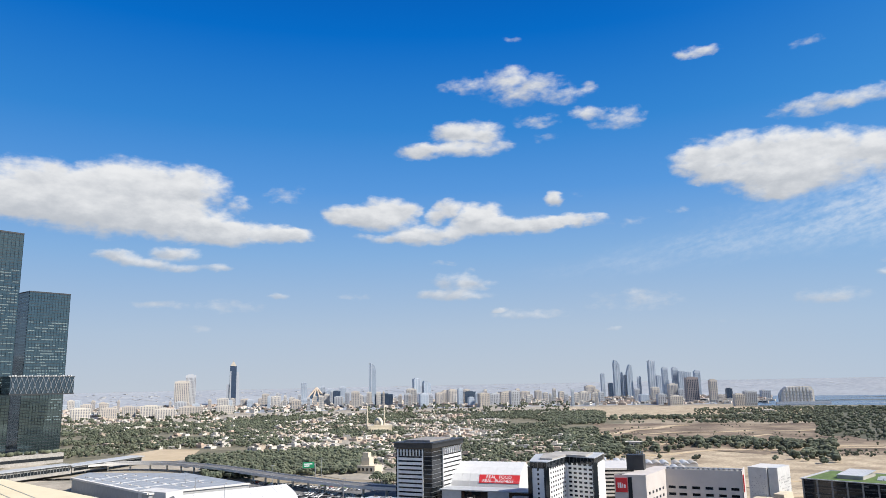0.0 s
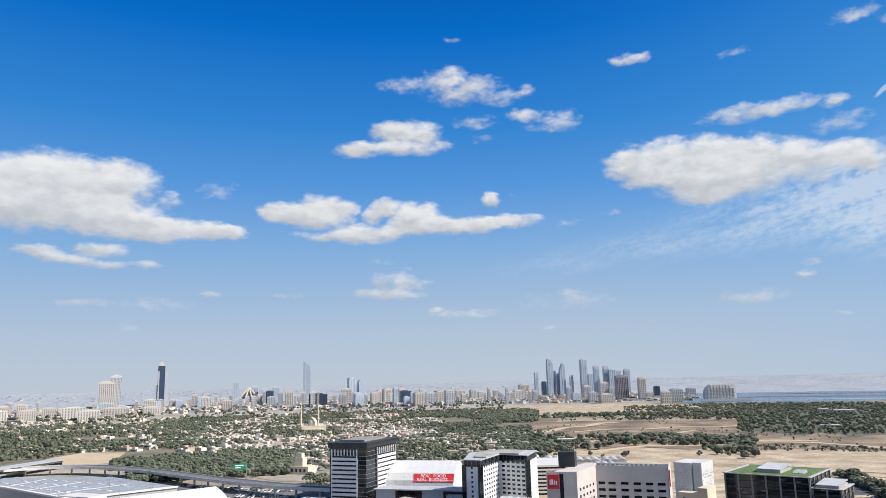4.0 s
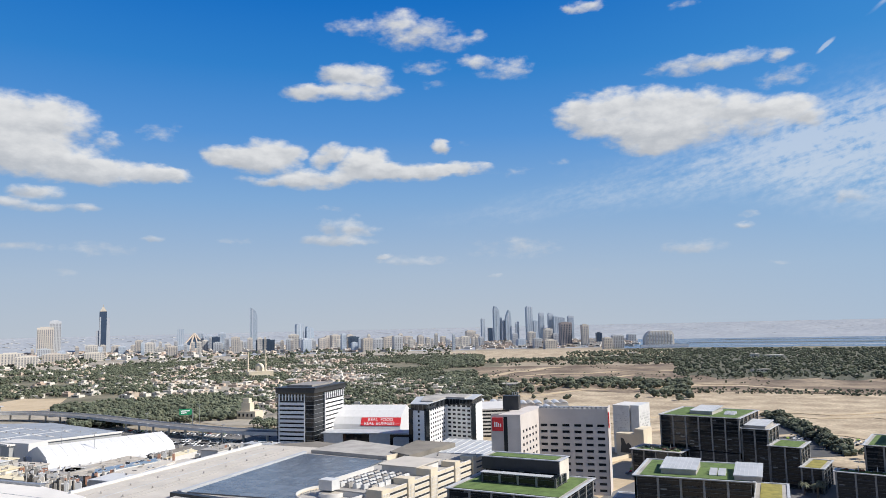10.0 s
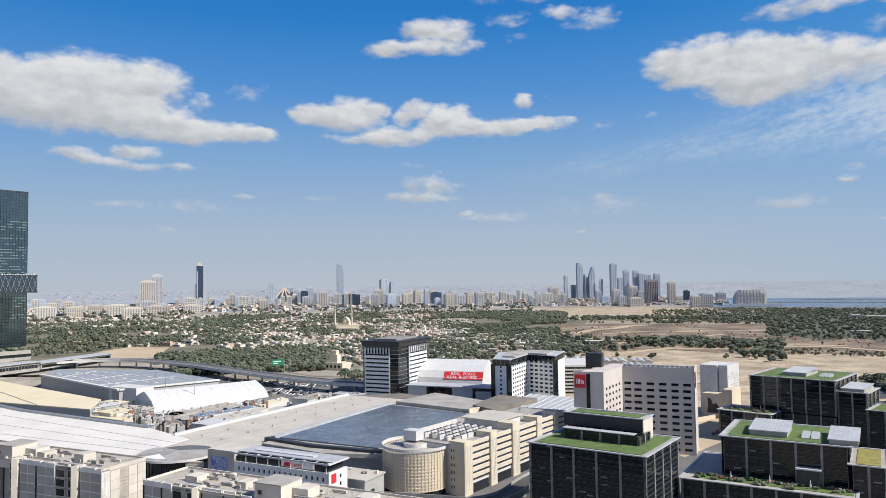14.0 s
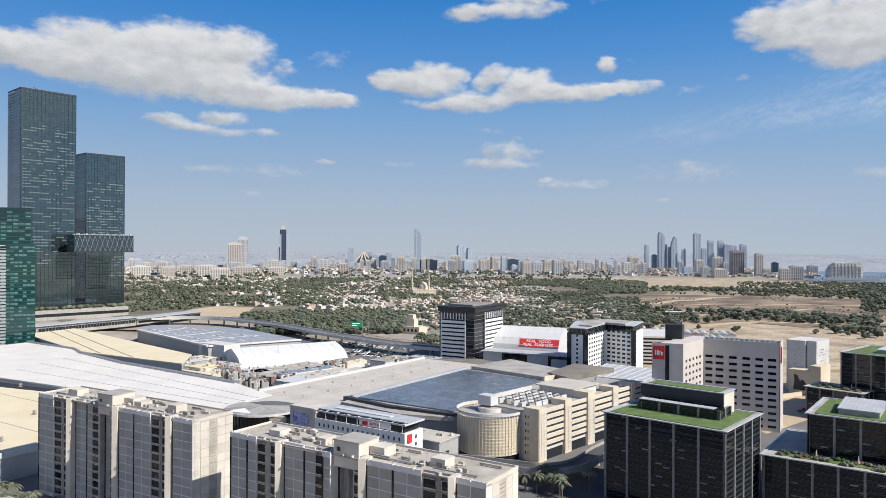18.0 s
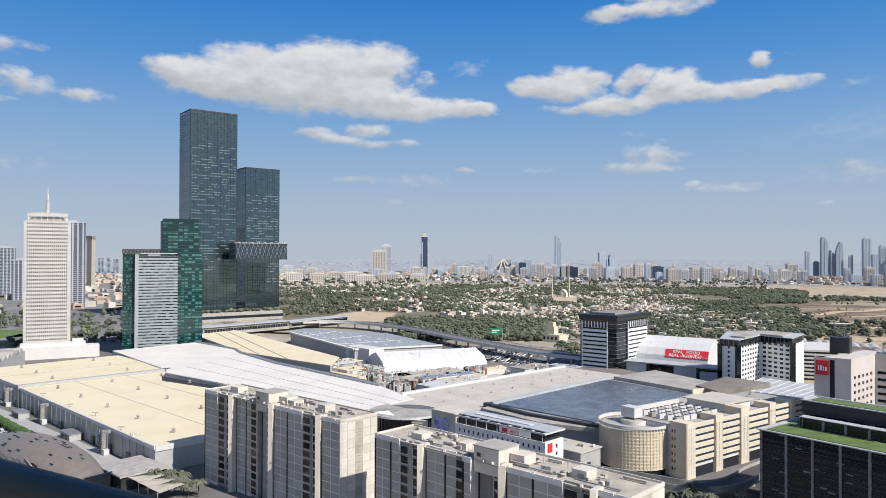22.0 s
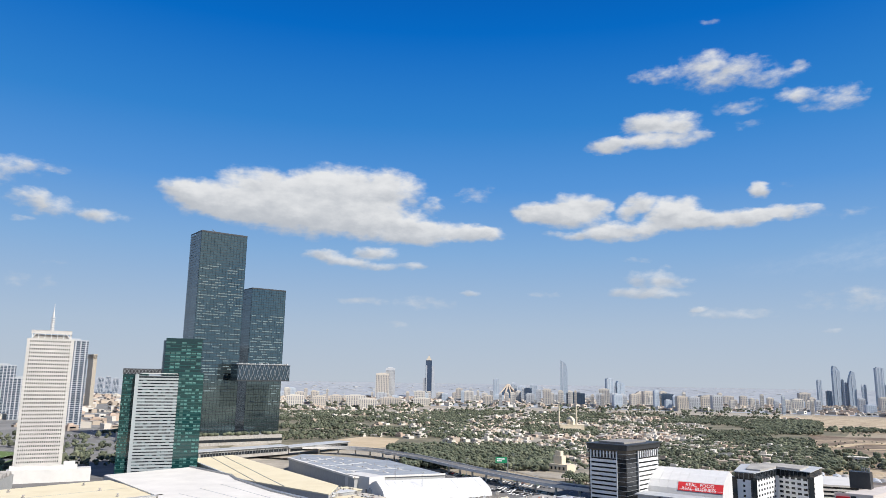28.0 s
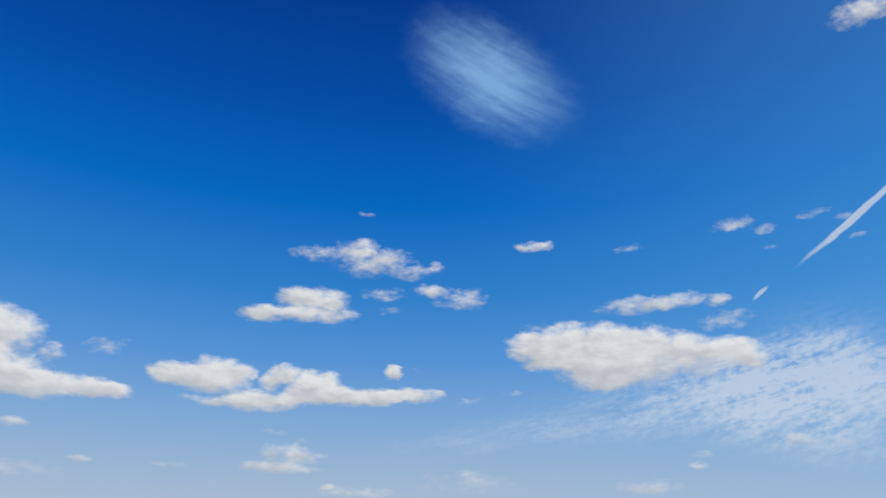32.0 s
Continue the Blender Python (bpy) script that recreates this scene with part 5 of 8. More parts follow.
# hall with long blue-grey skylight roof
blue_hall = thing("exhibition_hall", 0, 0, 0, "exhibition hall with a blue-grey ribbed roof and vents", "exhibition hall", "exhibition halls")
bl = [(-342, 766), (-222, 640), (-150, 690), (-232, 782), (-346, 812)]
br = slab_roof(blue_hall, bl, 13.4, 14.2, slate_roof, hall_wall)
for i in range(1, 12):
    part("roof_rib", Geo().strip([along((-342, 766), (-222, 640), i / 12), along((-346, 812), (-150, 690), i / 12)], 0.3 if i % 3 else 0.9, 14.1, 14.5), br, slate_roof if i % 3 else white_metal)
vents(blue_hall, (-342, 766), (-222, 640), (-150, 690), (-300, 800), 9, 3, 14.2, s=0.6)
part("edge_band", Geo().strip([(-342, 766), (-222, 640)], 1.6, 13.2, 14.7).strip([(-222, 640), (-150, 690)], 1.2, 13.2, 14.6), blue_hall, hall_white)
for i in range(26):
    s = along(along((-338, 768), (-224, 646), (i % 9 + 0.6) / 9.6), along((-300, 796), (-158, 690), (i % 9 + 0.6) / 9.6), (i // 9 + 0.5) / 3)
    part("roof_light", Geo().strip([(s[0] - 3, s[1] + 3.2), (s[0] + 3, s[1] - 3.2)], 1.0, 14.1, 14.5), blue_hall, hall_white)
part("tall_block", Geo().prism([(-235, 652), (-206, 634), (-196, 648), (-226, 668)], 0, 15.4), blue_hall, white_wall)

# strip hall and sloping solar roof
strip_hall = thing("exhibition_hall", 0, 0, 0, "exhibition hall with a pale grey ribbed roof", "exhibition hall", "exhibition halls")
S = [(-127, 386), (-74, 395), (-50, 408), (7, 506), (16, 540), (-26, 569), (-118, 432)]
sr = slab_roof(strip_hall, S, 14.0, 14.9, hall_grey, hall_wall)
for k in (2, 4, 6, 7):
    part("roof_rib", Geo().strip([along((-122, 425), (-80, 398), k / 9), along((-26, 567), (14, 540), k / 9)], 0.3 if k == 4 else 0.12, 14.8, 15.05), sr, pale_metal if k == 4 else concrete_grey)
part("parapet", Geo().strip([(-119, 431), (-26, 568)], 0.9, 14.0, 16.4), strip_hall, white_metal)
vents(strip_hall, (-115, 425), (-24, 560), (4, 540), (-88, 402), 8, 2, 14.9, s=0.5)
fan = thing("fan_pavilion", -103, 383, -12, "fan-shaped brown roof above a curved glass front", "pavilion")
FAN_TOP = 17.2
for i in range(14):
    a0, a1 = radians(150 + i * 17), radians(150 + (i + 1) * 17)
    part("roof_leaf", Geo().poly([(0, 0, FAN_TOP), (20.5 * math.cos(a0), 20.5 * math.sin(a0), 16.2), (20.5 * math.cos(a1), 20.5 * math.sin(a1), 16.2), (0, 0, 16.6), (20.5 * math.cos(a0), 20.5 * math.sin(a0), 15.6), (20.5 * math.cos(a1), 20.5 * math.sin(a1), 15.6)],
                                 [(0, 1, 2), (3, 5, 4), (0, 3, 4, 1), (1, 4, 5, 2), (2, 5, 3, 0)]), fan, unit_grey if i % 2 else concrete_grey)
rim = [(20.6 * math.cos(radians(150 + k * 9)), 20.6 * math.sin(radians(150 + k * 9))) for k in range(27)]
part("fascia", Geo().strip(rim, 0.3, 15.4, 16.5), fan, white_metal)
part("glass_front", Geo().cyl(0, 0, 0, 15.6, 18.2, n=40), fan, dark_window)
mull = piece(dark_metal)
mull.box(-0.12, -18.5, 0, 0.12, -18.1, 15.5)
many("mullion", mull, fan, [pose(0, 0, 0, 0, 0, -60 + i * 7.5) for i in range(17)])
part("side_wall", Geo().box(11, -15.6, 0, 20, -14.6, 15.5), fan, cream_wall)
grille = piece(white_wall)
grille.box(11.4, -15.75, 0, 19.6, -15.6, 0.3)
many("grille_bar", grille, fan, [pose(0, 0, 9 + k * 1.5) for k in range(5)])
part("white_canopy", Geo().poly([(-14, -14.6, 16.6), (2, -17.2, 16.7), (-6, -9, 17.2), (-14, -14.6, 16.3), (2, -17.2, 16.4), (-6, -9, 16.5)], [(0, 1, 2), (3, 5, 4), (0, 3, 4, 1), (1, 4, 5, 2), (2, 5, 3, 0)]), fan, bright_white)

solar_hall = thing("solar_hall", 0, 0, 0, "hall with a dark blue roof of solar panels", "exhibition hall")
Q = [(-56, 408), (-2, 374), (54, 464), (6, 506)]
part("wall", Geo().prism([(-62, 400), (-30, 372), (0, 364), (30, 380), (66, 462), (8, 512)], 0, 14.2), solar_hall, hall_wall)
part("deck", Geo().prism([(-64, 398), (-30, 370), (0, 362), (32, 378), (68, 462), (8, 514)], 14.2, 16.2), solar_hall, concrete_grey)
nu, nv = 12, 16
for i in range(nu):
    for j in range(nv):
        c = [along(along(Q[0], Q[1], s), along(Q[3], Q[2], s), t) for s, t in ((i / nu, j / nv), ((i + 0.975) / nu, j / nv), ((i + 0.975) / nu, (j + 0.975) / nv), (i / nu, (j + 0.975) / nv))]
        part("solar_panel", Geo().prism(c, 16.3, 16.9), solar_hall, solar)
part("rim", Geo().strip([(-63, 407), (-36, 384), (-4, 367), (20, 362)], 1.6, 14, 17.6), solar_hall, dark_metal)
part("rim", Geo().strip([(-60, 410), (6, 512)], 1.4, 15, 17.4), solar_hall, pale_metal)
part("entrance_roof", Geo().prism([(10, 510), (56, 468), (82, 488), (40, 545)], 15, 18.5), solar_hall, concrete_grey)
part("entrance_fascia", Geo().strip([(56, 467), (82, 487)], 0.5, 14, 19.2), solar_hall, cream_wall)
part("side_roof", Geo().prism([(70, 462), (108, 500), (84, 520), (60, 480)], 14, 19.5), solar_hall, brown_roof)
part("glass_roof", Geo().prism([(84, 488), (128, 462), (160, 500), (112, 540)], 12, 16.5), solar_hall, pale_metal)
part("low_roof", Geo().prism([(8, 514), (42, 545), (16, 575), (-22, 570)], 0, 14.2), solar_hall, brown_roof)
for i in range(10):
    part("roof_rib", Geo().strip([along((84, 488), (128, 462), i / 10), along((112, 540), (160, 500), i / 10)], 0.3, 16.4, 16.8), solar_hall, white_metal)


# ---- vaulted tents ----
def vault(name, p, q, width, wall, rise, label, bays, category="tent", mat=membrane):
    d = Vector((q[0] - p[0], q[1] - p[1]))
    L = d.length
    root = thing(name, p[0], p[1], math.degrees(math.atan2(d.y, d.x)), label, category)
    arch = ((0.5, 0.0), (0.47, 0.26), (0.38, 0.56), (0.2, 0.8), (0.0, 1.0))
    prof = [(-width / 2, 0)] + [(-width * a, wall + rise * b) for a, b in arch] + [(width * a, wall + rise * b) for a, b in arch[-2::-1]] + [(width / 2, 0)]
    for b in range(bays):
        x0, x1 = b * L / bays, (b + 1) * L / bays - 0.12
        m = len(prof)
        g = Geo().poly([(x0, y, z) for y, z in prof] + [(x1, y, z) for y, z in prof], [tuple(range(m - 1, -1, -1)), tuple(range(m, 2 * m))] + [(i, i + 1, m + i + 1, m + i) for i in range(m - 1)])
        part("fabric_bay", g, root, mat)
    return root, L


tent, tl = vault("long_tent", (-190, 603), (-111, 657), 52, 4, 13, "long white vaulted event tent with translucent ribs", 13)
for i in range(1, 13):
    part("rib", Geo().box(i * tl / 13 - 0.25, -27.3, 0, i * tl / 13 + 0.1, -26.9, 5.4), tent, white_metal)
unit = piece(white_metal)
unit.box(-1.4, -1.2, 0, 1.4, 1.2, 3.2)
many("cooling_unit", unit, tent, [pose(4 + i * 6.2, -30, 0) for i in range(15)])
show, sl = vault("banner_tent", (36, 684), (98, 658.5), 50, 11, 19, "white vaulted hall tent with a red banner", 9)
board = pose(31, -24.2, 14.6, 58)
banner = put("banner", Geo().box(0, 0, -0.2, 36, 7.6, 0.1).mesh("banner", sign_red), show, board, "red banner with white capital letters")
for text, x, y in (("REAL", 6.0, 4.2), ("FOOD", 17.5, 4.2), ("REAL", 3.0, 0.7), ("BUSINESS", 14.0, 0.7)):
    words(banner, text, 4.0, pose(x, y, 0.15), lettering)
# ---- twin dark glass towers joined by a cantilevered bridge ----
def glass_tower(name, x, y, rz, w, d, h, label, seed, side_first=True):
    root = thing(name, x, y, rz, label, "tower", "twin glass towers")
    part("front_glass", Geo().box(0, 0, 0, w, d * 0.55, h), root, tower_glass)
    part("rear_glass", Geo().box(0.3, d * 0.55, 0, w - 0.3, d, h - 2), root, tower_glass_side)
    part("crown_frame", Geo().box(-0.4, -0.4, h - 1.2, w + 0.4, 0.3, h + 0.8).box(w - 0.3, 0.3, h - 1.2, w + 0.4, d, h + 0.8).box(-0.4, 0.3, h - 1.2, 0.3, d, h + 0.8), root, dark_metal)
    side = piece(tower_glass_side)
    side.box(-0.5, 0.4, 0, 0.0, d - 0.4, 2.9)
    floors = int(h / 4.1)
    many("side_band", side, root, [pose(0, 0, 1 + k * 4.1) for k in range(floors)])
    line = piece(dark_metal)
    line.box(0, -0.25, 0, w, 0, 0.45)
    many("floor_line", line, root, [pose(0, 0, k * 4.1) for k in range(floors + 1)])
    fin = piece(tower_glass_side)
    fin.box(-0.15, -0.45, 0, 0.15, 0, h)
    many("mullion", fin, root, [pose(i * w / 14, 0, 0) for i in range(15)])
    # drawn blinds behind the glass, thick in the middle storeys
    rng = random.Random(seed)
    spots = []
    cols = 26
    cw = (w - 4) / cols
    for k in range(int(floors * 0.25), int(floors * 0.86)):
        busy = 0.5 + 0.5 * abs(math.sin(k * 0.9 + seed)) if rng.random() < 0.8 else 0.08
        i = 0
        while i < cols:
            run = rng.randint(1, 4)
            if rng.random() < busy * 0.55:
                spots += [(2 + c * cw, k * 4.1 + 1.3) for c in range(i, min(i + run, cols))]
            i += run
    p = piece(blind)
    p.box(0, -0.14, 0, cw * 0.94, -0.03, 1.3)
    many("blind", p, root, [pose(a, 0, b) for a, b in spots], 120)
    return root


za1 = glass_tower("glass_tower", -600.9, 980.5, 50, 72.8, 50, 322, "very tall dark green glass tower with scattered drawn blinds", 3)
za2 = glass_tower("glass_tower", -553.9, 1064.5, 50, 58.1, 44, 243, "tall dark green glass tower beside a taller twin", 5)
part("roof_crane", Geo().box(30, 20, 322, 33, 24, 327).tube((31, 22, 326), (22, 18, 329), 0.5, 6), za1, grey_metal)
link = thing("sky_bridge", -534, 995.9, 50, "cantilevered box bridge with a diamond lattice between two towers", "sky bridge")
part("box", Geo().box(0, 0, 97, 84, 26, 119), link, tower_glass_side)
part("soffit", Geo().box(-0.5, -0.5, 95.6, 84.5, 26.5, 97), link, dark_metal)
part("roof_deck", Geo().box(-0.5, -0.5, 119, 84.5, 26.5, 120), link, dark_metal)
n = 12
for i in range(n):
    x = i * 84 / n
    for a, b in (((x, 97), (x + 84 / n, 119)), ((x + 84 / n, 97), (x, 119))):
        part("lattice_bar", Geo().tube((a[0], -0.6, a[1]), (b[0], -0.3, b[1]), 0.32, 6), link, grey_metal)
for i in range(24):
    part("roof_unit", Geo().box(i * 3.5, 4, 120, i * 3.5 + 2, 8, 121.2 + (i % 3) * 0.5), link, white_metal)
podium = thing("podium", -640, 955, 50, "long planted podium under dark glass towers", "podium")
part("body", Geo().box(-20, -26, 0, 190, 120, 14), podium, unit_grey)
part("glass_band", Geo().box(-20.3, -26.4, 5, 190.3, -26, 9), podium, dark_window)
rngp = random.Random(2)
for i in range(70):
    x, y, r = rngp.uniform(-18, 188), rngp.uniform(-24, -8), rngp.uniform(1.6, 3.4)
    g = Geo()
    for _ in range(4):
        g.ball(x + rngp.uniform(-2, 2), y + rngp.uniform(-2, 2), 14.5 + r * 0.7, r, r, r * 0.9, 7, 5)
    part("shrub", g, podium, leaf_light if rngp.random() < 0.5 else leaf)


# ---- green glass office cluster with a white slab ----
def from_eye(az, d):
    return d * math.sin(radians(az)), d * math.cos(radians(az))


green = thing("green_office", *from_eye(-36.1, 800), 35, "office cluster of green glass with a white banded slab", "office tower")
part("left_glass", Geo().box(0, 2, 0, 24, 40, 102), green, green_glass)
part("crown", Geo().box(-0.5, 8, 102, 46, 40, 107.6), green, dark_metal)
for i in range(14):
    x = -0.4 + i * 3.3
    for s in (1, -1):
        part("crown_lattice", Geo().tube((x, 7.8, 102.2 if s > 0 else 107.4), (x + 3.3, 7.8, 107.4 if s > 0 else 102.2), 0.2, 5), green, grey_metal)
part("slab_side", Geo().box(11.5, -3, 0, 15, 3, 102), green, band_grey)
part("slab_body", Geo().box(15, -2.5, 0, 52.5, 6, 100), green, dark_window)
band = piece(band_grey)
band.box(15, -3, 0, 52.5, -2.4, 1.9)
many("white_band", band, green, [pose(0, 0, 2 + k * 3.05) for k in range(32)])
blindp = piece(blind)
blindp.box(0, -2.72, 0, 3.2, -2.45, 1.0)
rngb = random.Random(6)
many("blind", blindp, green, sorted([pose(15.3 + i * 3.7, 0, 3.95 + k * 3.05) for i in range(10) for k in range(31) if rngb.random() < 0.35], key=lambda m: m.translation.z), 60)
part("slab_roof", Geo().box(15, -3, 100, 52.5, 6, 100.6), green, grey_metal)
part("parapet_rail", Geo().box(17, -2, 102.5, 52, -1.6, 103.2), green, white_metal)
part("right_glass", Geo().box(52.5, -1, 0, 77, 34, 104), green, green_glass)
part("tall_glass", Geo().box(38, 6, 100, 74, 36, 139.5), green, green_glass)
part("tall_side", Geo().box(36, 7, 100, 38, 34, 137), green, tower_glass_side)
def green_grid(x0, x1, y, z0, z1):
    w = (x1 - x0) / 7
    fl = piece(green_spandrel)
    fl.box(0, -0.25, 0, x1 - x0, 0, 0.8)
    many("spandrel", fl, green, [pose(x0, y, z0 + k * 3.6) for k in range(int((z1 - z0) / 3.6))])
    b2 = piece(green_blind)
    b2.box(0, -0.2, 0, w * 0.86, -0.02, 1.7)
    many("blind", b2, green, [pose(x0 + i * w, y, z0 + k * 3.6 + 1.3) for i in range(7) for k in range(int((z1 - z0) / 3.6)) if rngb.random() < 0.5], 40)
green_grid(0, 11.5, 2, 2, 101)
green_grid(52.5, 77, -1, 2, 103)
green_grid(38, 74, 6, 104, 139)


# ---- white lattice office tower with a mast ----
def lattice_tower():
    x, y = from_eye(-42.34, 815)
    shell = material("off-white cast concrete", (0.46, 0.445, 0.42), 0.75, vary=0.06, scale=0.1)
    root = thing("lattice_tower", x, y, 41 - 0.5, "white concrete office tower wrapped in small lattice windows", "office tower")
    w, h = 41.0, 133.0
    part("body", Geo().box(1.0, 1.0, 0, w - 1.0, w - 1.0, h), root, dark_window)
    cols, rows_n = 20, 36
    cw, rh = (w - 5.0) / cols, h / rows_n
    rib = piece(shell)
    rib.box(2.5, -0.1, 0, w - 2.5, 1.0, rh * 0.52)
    many("floor_rib", rib, root, [pose(0, 0, k * rh) for k in range(rows_n + 1)])
    fin = piece(shell)
    fin.box(-cw * 0.26, -0.3, 0, cw * 0.26, 1.0, h + 2)
    many("fin", fin, root, [pose(2.5 + i * cw, 0, 0) for i in range(cols + 1)])
    rib2 = piece(shell)
    rib2.box(w - 1.0, 2.5, 0, w + 0.1, w - 2.5, rh * 0.36)
    many("floor_rib", rib2, root, [pose(0, 0, k * rh) for k in range(rows_n + 1)])
    fin2 = piece(shell)
    fin2.box(w - 1.0, -cw * 0.24, 0, w + 0.35, cw * 0.24, h + 2)
    many("fin", fin2, root, [pose(0, 2.5 + i * cw, 0) for i in range(cols + 1)])
    for a in (0.2, w - 2.2):
        part("corner_pier", Geo().box(a, 0.2, 0, a + 2.0, 2.2, h + 1), root, shell)
    part("corner_pier", Geo().box(w - 2.2, w - 2.2, 0, w - 0.2, w - 0.2, h + 1), root, shell)
    part("top_slab", Geo().box(0, 0, h, w, w, h + 1.5), root, shell)
    part("crown", Geo().box(5, 5, h + 1.5, w - 5, w - 5, h + 6), root, concrete_grey)
    post = piece(white_metal)
    post.box(-0.4, -0.4, 0, 0.4, 0.4, 9.5)
    many("crown_post", post, root, [pose(4 + i * 5.5, 3, h) for i in range(7)] + [pose(w - 3, 8 + i * 5.5, h) for i in range(5)])
    part("crown_band", Geo().box(3, 2.4, h + 6.6, w - 3, 3.4, h + 10).box(w - 3.4, 3.4, h + 6.6, w - 2.4, w - 4, h + 10), root, shell)
    part("crown_roof", Geo().box(3, 2.4, h + 9.6, w - 3, w - 3, h + 10.2), root, shell)
    for s in (0, 1):
        x0 = 3 if s == 0 else w - 3
        part("brace", Geo().tube((x0, 2.8, h + 1), (x0 + (5 if s == 0 else -5), 2.8, h + 8), 0.5, 6), root, white_metal)
    part("mast", Geo().cyl(w / 2, w / 2, h + 10, h + 22, 1.6, 1.4, n=10).cyl(w / 2, w / 2, h + 22, h + 30, 1.1, 0.8, n=8).cyl(w / 2, w / 2, h + 30, h + 38, 0.4, 0.2, n=6), root, white_metal)
    ring = piece(white_metal)
    ring.cyl(w / 2, w / 2, 0, 0.5, 2.2, n=10)
    many("mast_ring", ring, root, [pose(0, 0, h + 12 + k * 2.4) for k in range(6)])
    part("podium", Geo().box(-4, -16, 0, w + 26, 0, 12).box(-2, -12, 12, w + 14, -1, 15), root, white_wall)
    part("podium_block", Geo().box(w + 2, -9, 12, w + 12, -2, 18), root, white_wall)
    return root


lattice_tower()


# ---- curved hotel tower crowned by a ball ----
def ball_tower():
    x, y = from_eye(-45.77, 1180)
    root = thing("ball_tower", x, y, 45, "tan tower with swept white louvres and a crowning ball", "tower")
    h = 158
    prof = [(-52, 8), (-50, 22), (-36, 48), (-22, 88), (-14, 128), (-10, h - 8)]
    for k in range(26):
        z = 16 + k * (h - 34) / 26
        for (x0, z0), (x1, z1) in zip(prof, prof[1:]):
            if z0 <= z < z1:
                reach = x0 + (x1 - x0) * (z - z0) / (z1 - z0)
                lean = -34 * (1 - (z / h)) ** 1.0
                part("louvre_floor", Geo().box(reach - 6 + lean * 0.2, 2, z, reach + 14, 30, z + 2.6), root, white_metal)
                part("floor_glass", Geo().box(reach - 4 + lean * 0.2, 3, z + 2.6, reach + 14, 29, z + (h - 34) / 26), root, dark_window)
    g = Geo()
    pts = [(-50, 0), (14, 0), (14, h), (-2, h), (-6, h * 0.78), (-12, h * 0.58), (-20, h * 0.42), (-32, h * 0.28), (-44, h * 0.18)]
    n = len(pts)
    g.poly([(a, 0, b) for a, b in pts] + [(a, 22, b) for a, b in pts], [tuple(range(n)), tuple(range(2 * n - 1, n - 1, -1))] + [(i, n + i, n + (i + 1) % n, (i + 1) % n) for i in range(n)])
    part("stone_shell", g, root, material("tan stone", (0.34, 0.235, 0.155), 0.7, vary=0.07, scale=0.05))
    part("dark_side", Geo().box(14, 1, 0, 21, 24, h * 0.87), root, dark_window)
    part("crown_block", Geo().box(4, 2, h, 13, 18, h + 8), root, villa_paint)
    part("cap", Geo().cyl(-8, 12, h - 18, h - 4, 11, 7, n=20), root, white_wall)
    part("neck", Geo().cyl(-3, 12, h - 4, h + 2, 5, n=16), root, white_wall)
    part("ball", Geo().ball(-3, 12, h + 10, 11.5, 11.5, 9.5, 20, 12), root, material("pinkish grey panels", (0.42, 0.38, 0.36), 0.5, vary=0.08), smooth=True)
    part("base_wing", Geo().box(-110, -8, 0, -44, 20, 18), root, dark_window)
    ring = piece(white_metal)
    ring.box(-111, -9, 0, -43, 21, 1.6)
    many("base_band", ring, root, [pose(0, 0, 3 + k * 4) for k in range(4)])


ball_tower()


def slab_tower(name, az0, az1, d, top_el, rz_off, label, wall, glass, floors, cols, group="", roof=2.0, depth=None):
    x0, y0 = from_eye(az0, d)
    x1, y1 = from_eye(az1, d)
    w = math.hypot(x1 - x0, y1 - y0)
    h = EYE + d * math.tan(radians(top_el))
    root = thing(name, x0, y0, math.degrees(math.atan2(y1 - y0, x1 - x0)) + rz_off, label, "tower", group)
    dep = depth or w * 0.7
    part("body", Geo().box(0, 0, 0, w, dep, h), root, glass)
    fh = h / floors
    b = piece(wall)
    b.box(-0.3, -0.4, 0, w + 0.3, dep * 0.98, fh * 0.24)
    many("floor_band", b, root, [pose(0, 0, k * fh) for k in range(floors)])
    c = piece(wall)
    cw = w / cols
    c.box(-cw * 0.11, -0.6, 0, cw * 0.16, 0.2, h)
    many("column", c, root, [pose(cw * (i + 0.5), 0, 0) for i in range(cols)])
    c2 = piece(wall)
    c2.box(w - 0.2, -cw * 0.16, 0, w + 0.6, cw * 0.16, h)
    many("column", c2, root, [pose(0, dep * (i + 0.5) / cols, 0) for i in range(cols)])
    part("roof", Geo().box(-0.5, -0.5, h, w + 0.5, dep, h + roof), root, wall)
    part("roof_house", Geo().box(w * 0.25, dep * 0.2, h + roof, w * 0.7, dep * 0.7, h + roof * 2.6), root, wall)
    return root, w, h


blue_glass = glass_like("blue-grey glass", (0.05, 0.075, 0.11), 0.12, 0.2, 0.6)
# cladding of the distant slabs, with the haze mixed into its colour
haze_white = material("haze-pale aluminium", (0.37, 0.39, 0.42), 0.6, vary=0.06, random_tint=0.08)
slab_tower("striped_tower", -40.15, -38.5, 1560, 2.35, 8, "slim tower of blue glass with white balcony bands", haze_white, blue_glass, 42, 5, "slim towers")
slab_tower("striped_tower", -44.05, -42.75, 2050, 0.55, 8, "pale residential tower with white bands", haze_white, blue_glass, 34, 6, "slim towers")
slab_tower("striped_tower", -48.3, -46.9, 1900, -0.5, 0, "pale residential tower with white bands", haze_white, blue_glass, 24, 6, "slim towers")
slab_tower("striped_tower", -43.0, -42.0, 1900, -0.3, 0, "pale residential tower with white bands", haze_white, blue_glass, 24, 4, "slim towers")
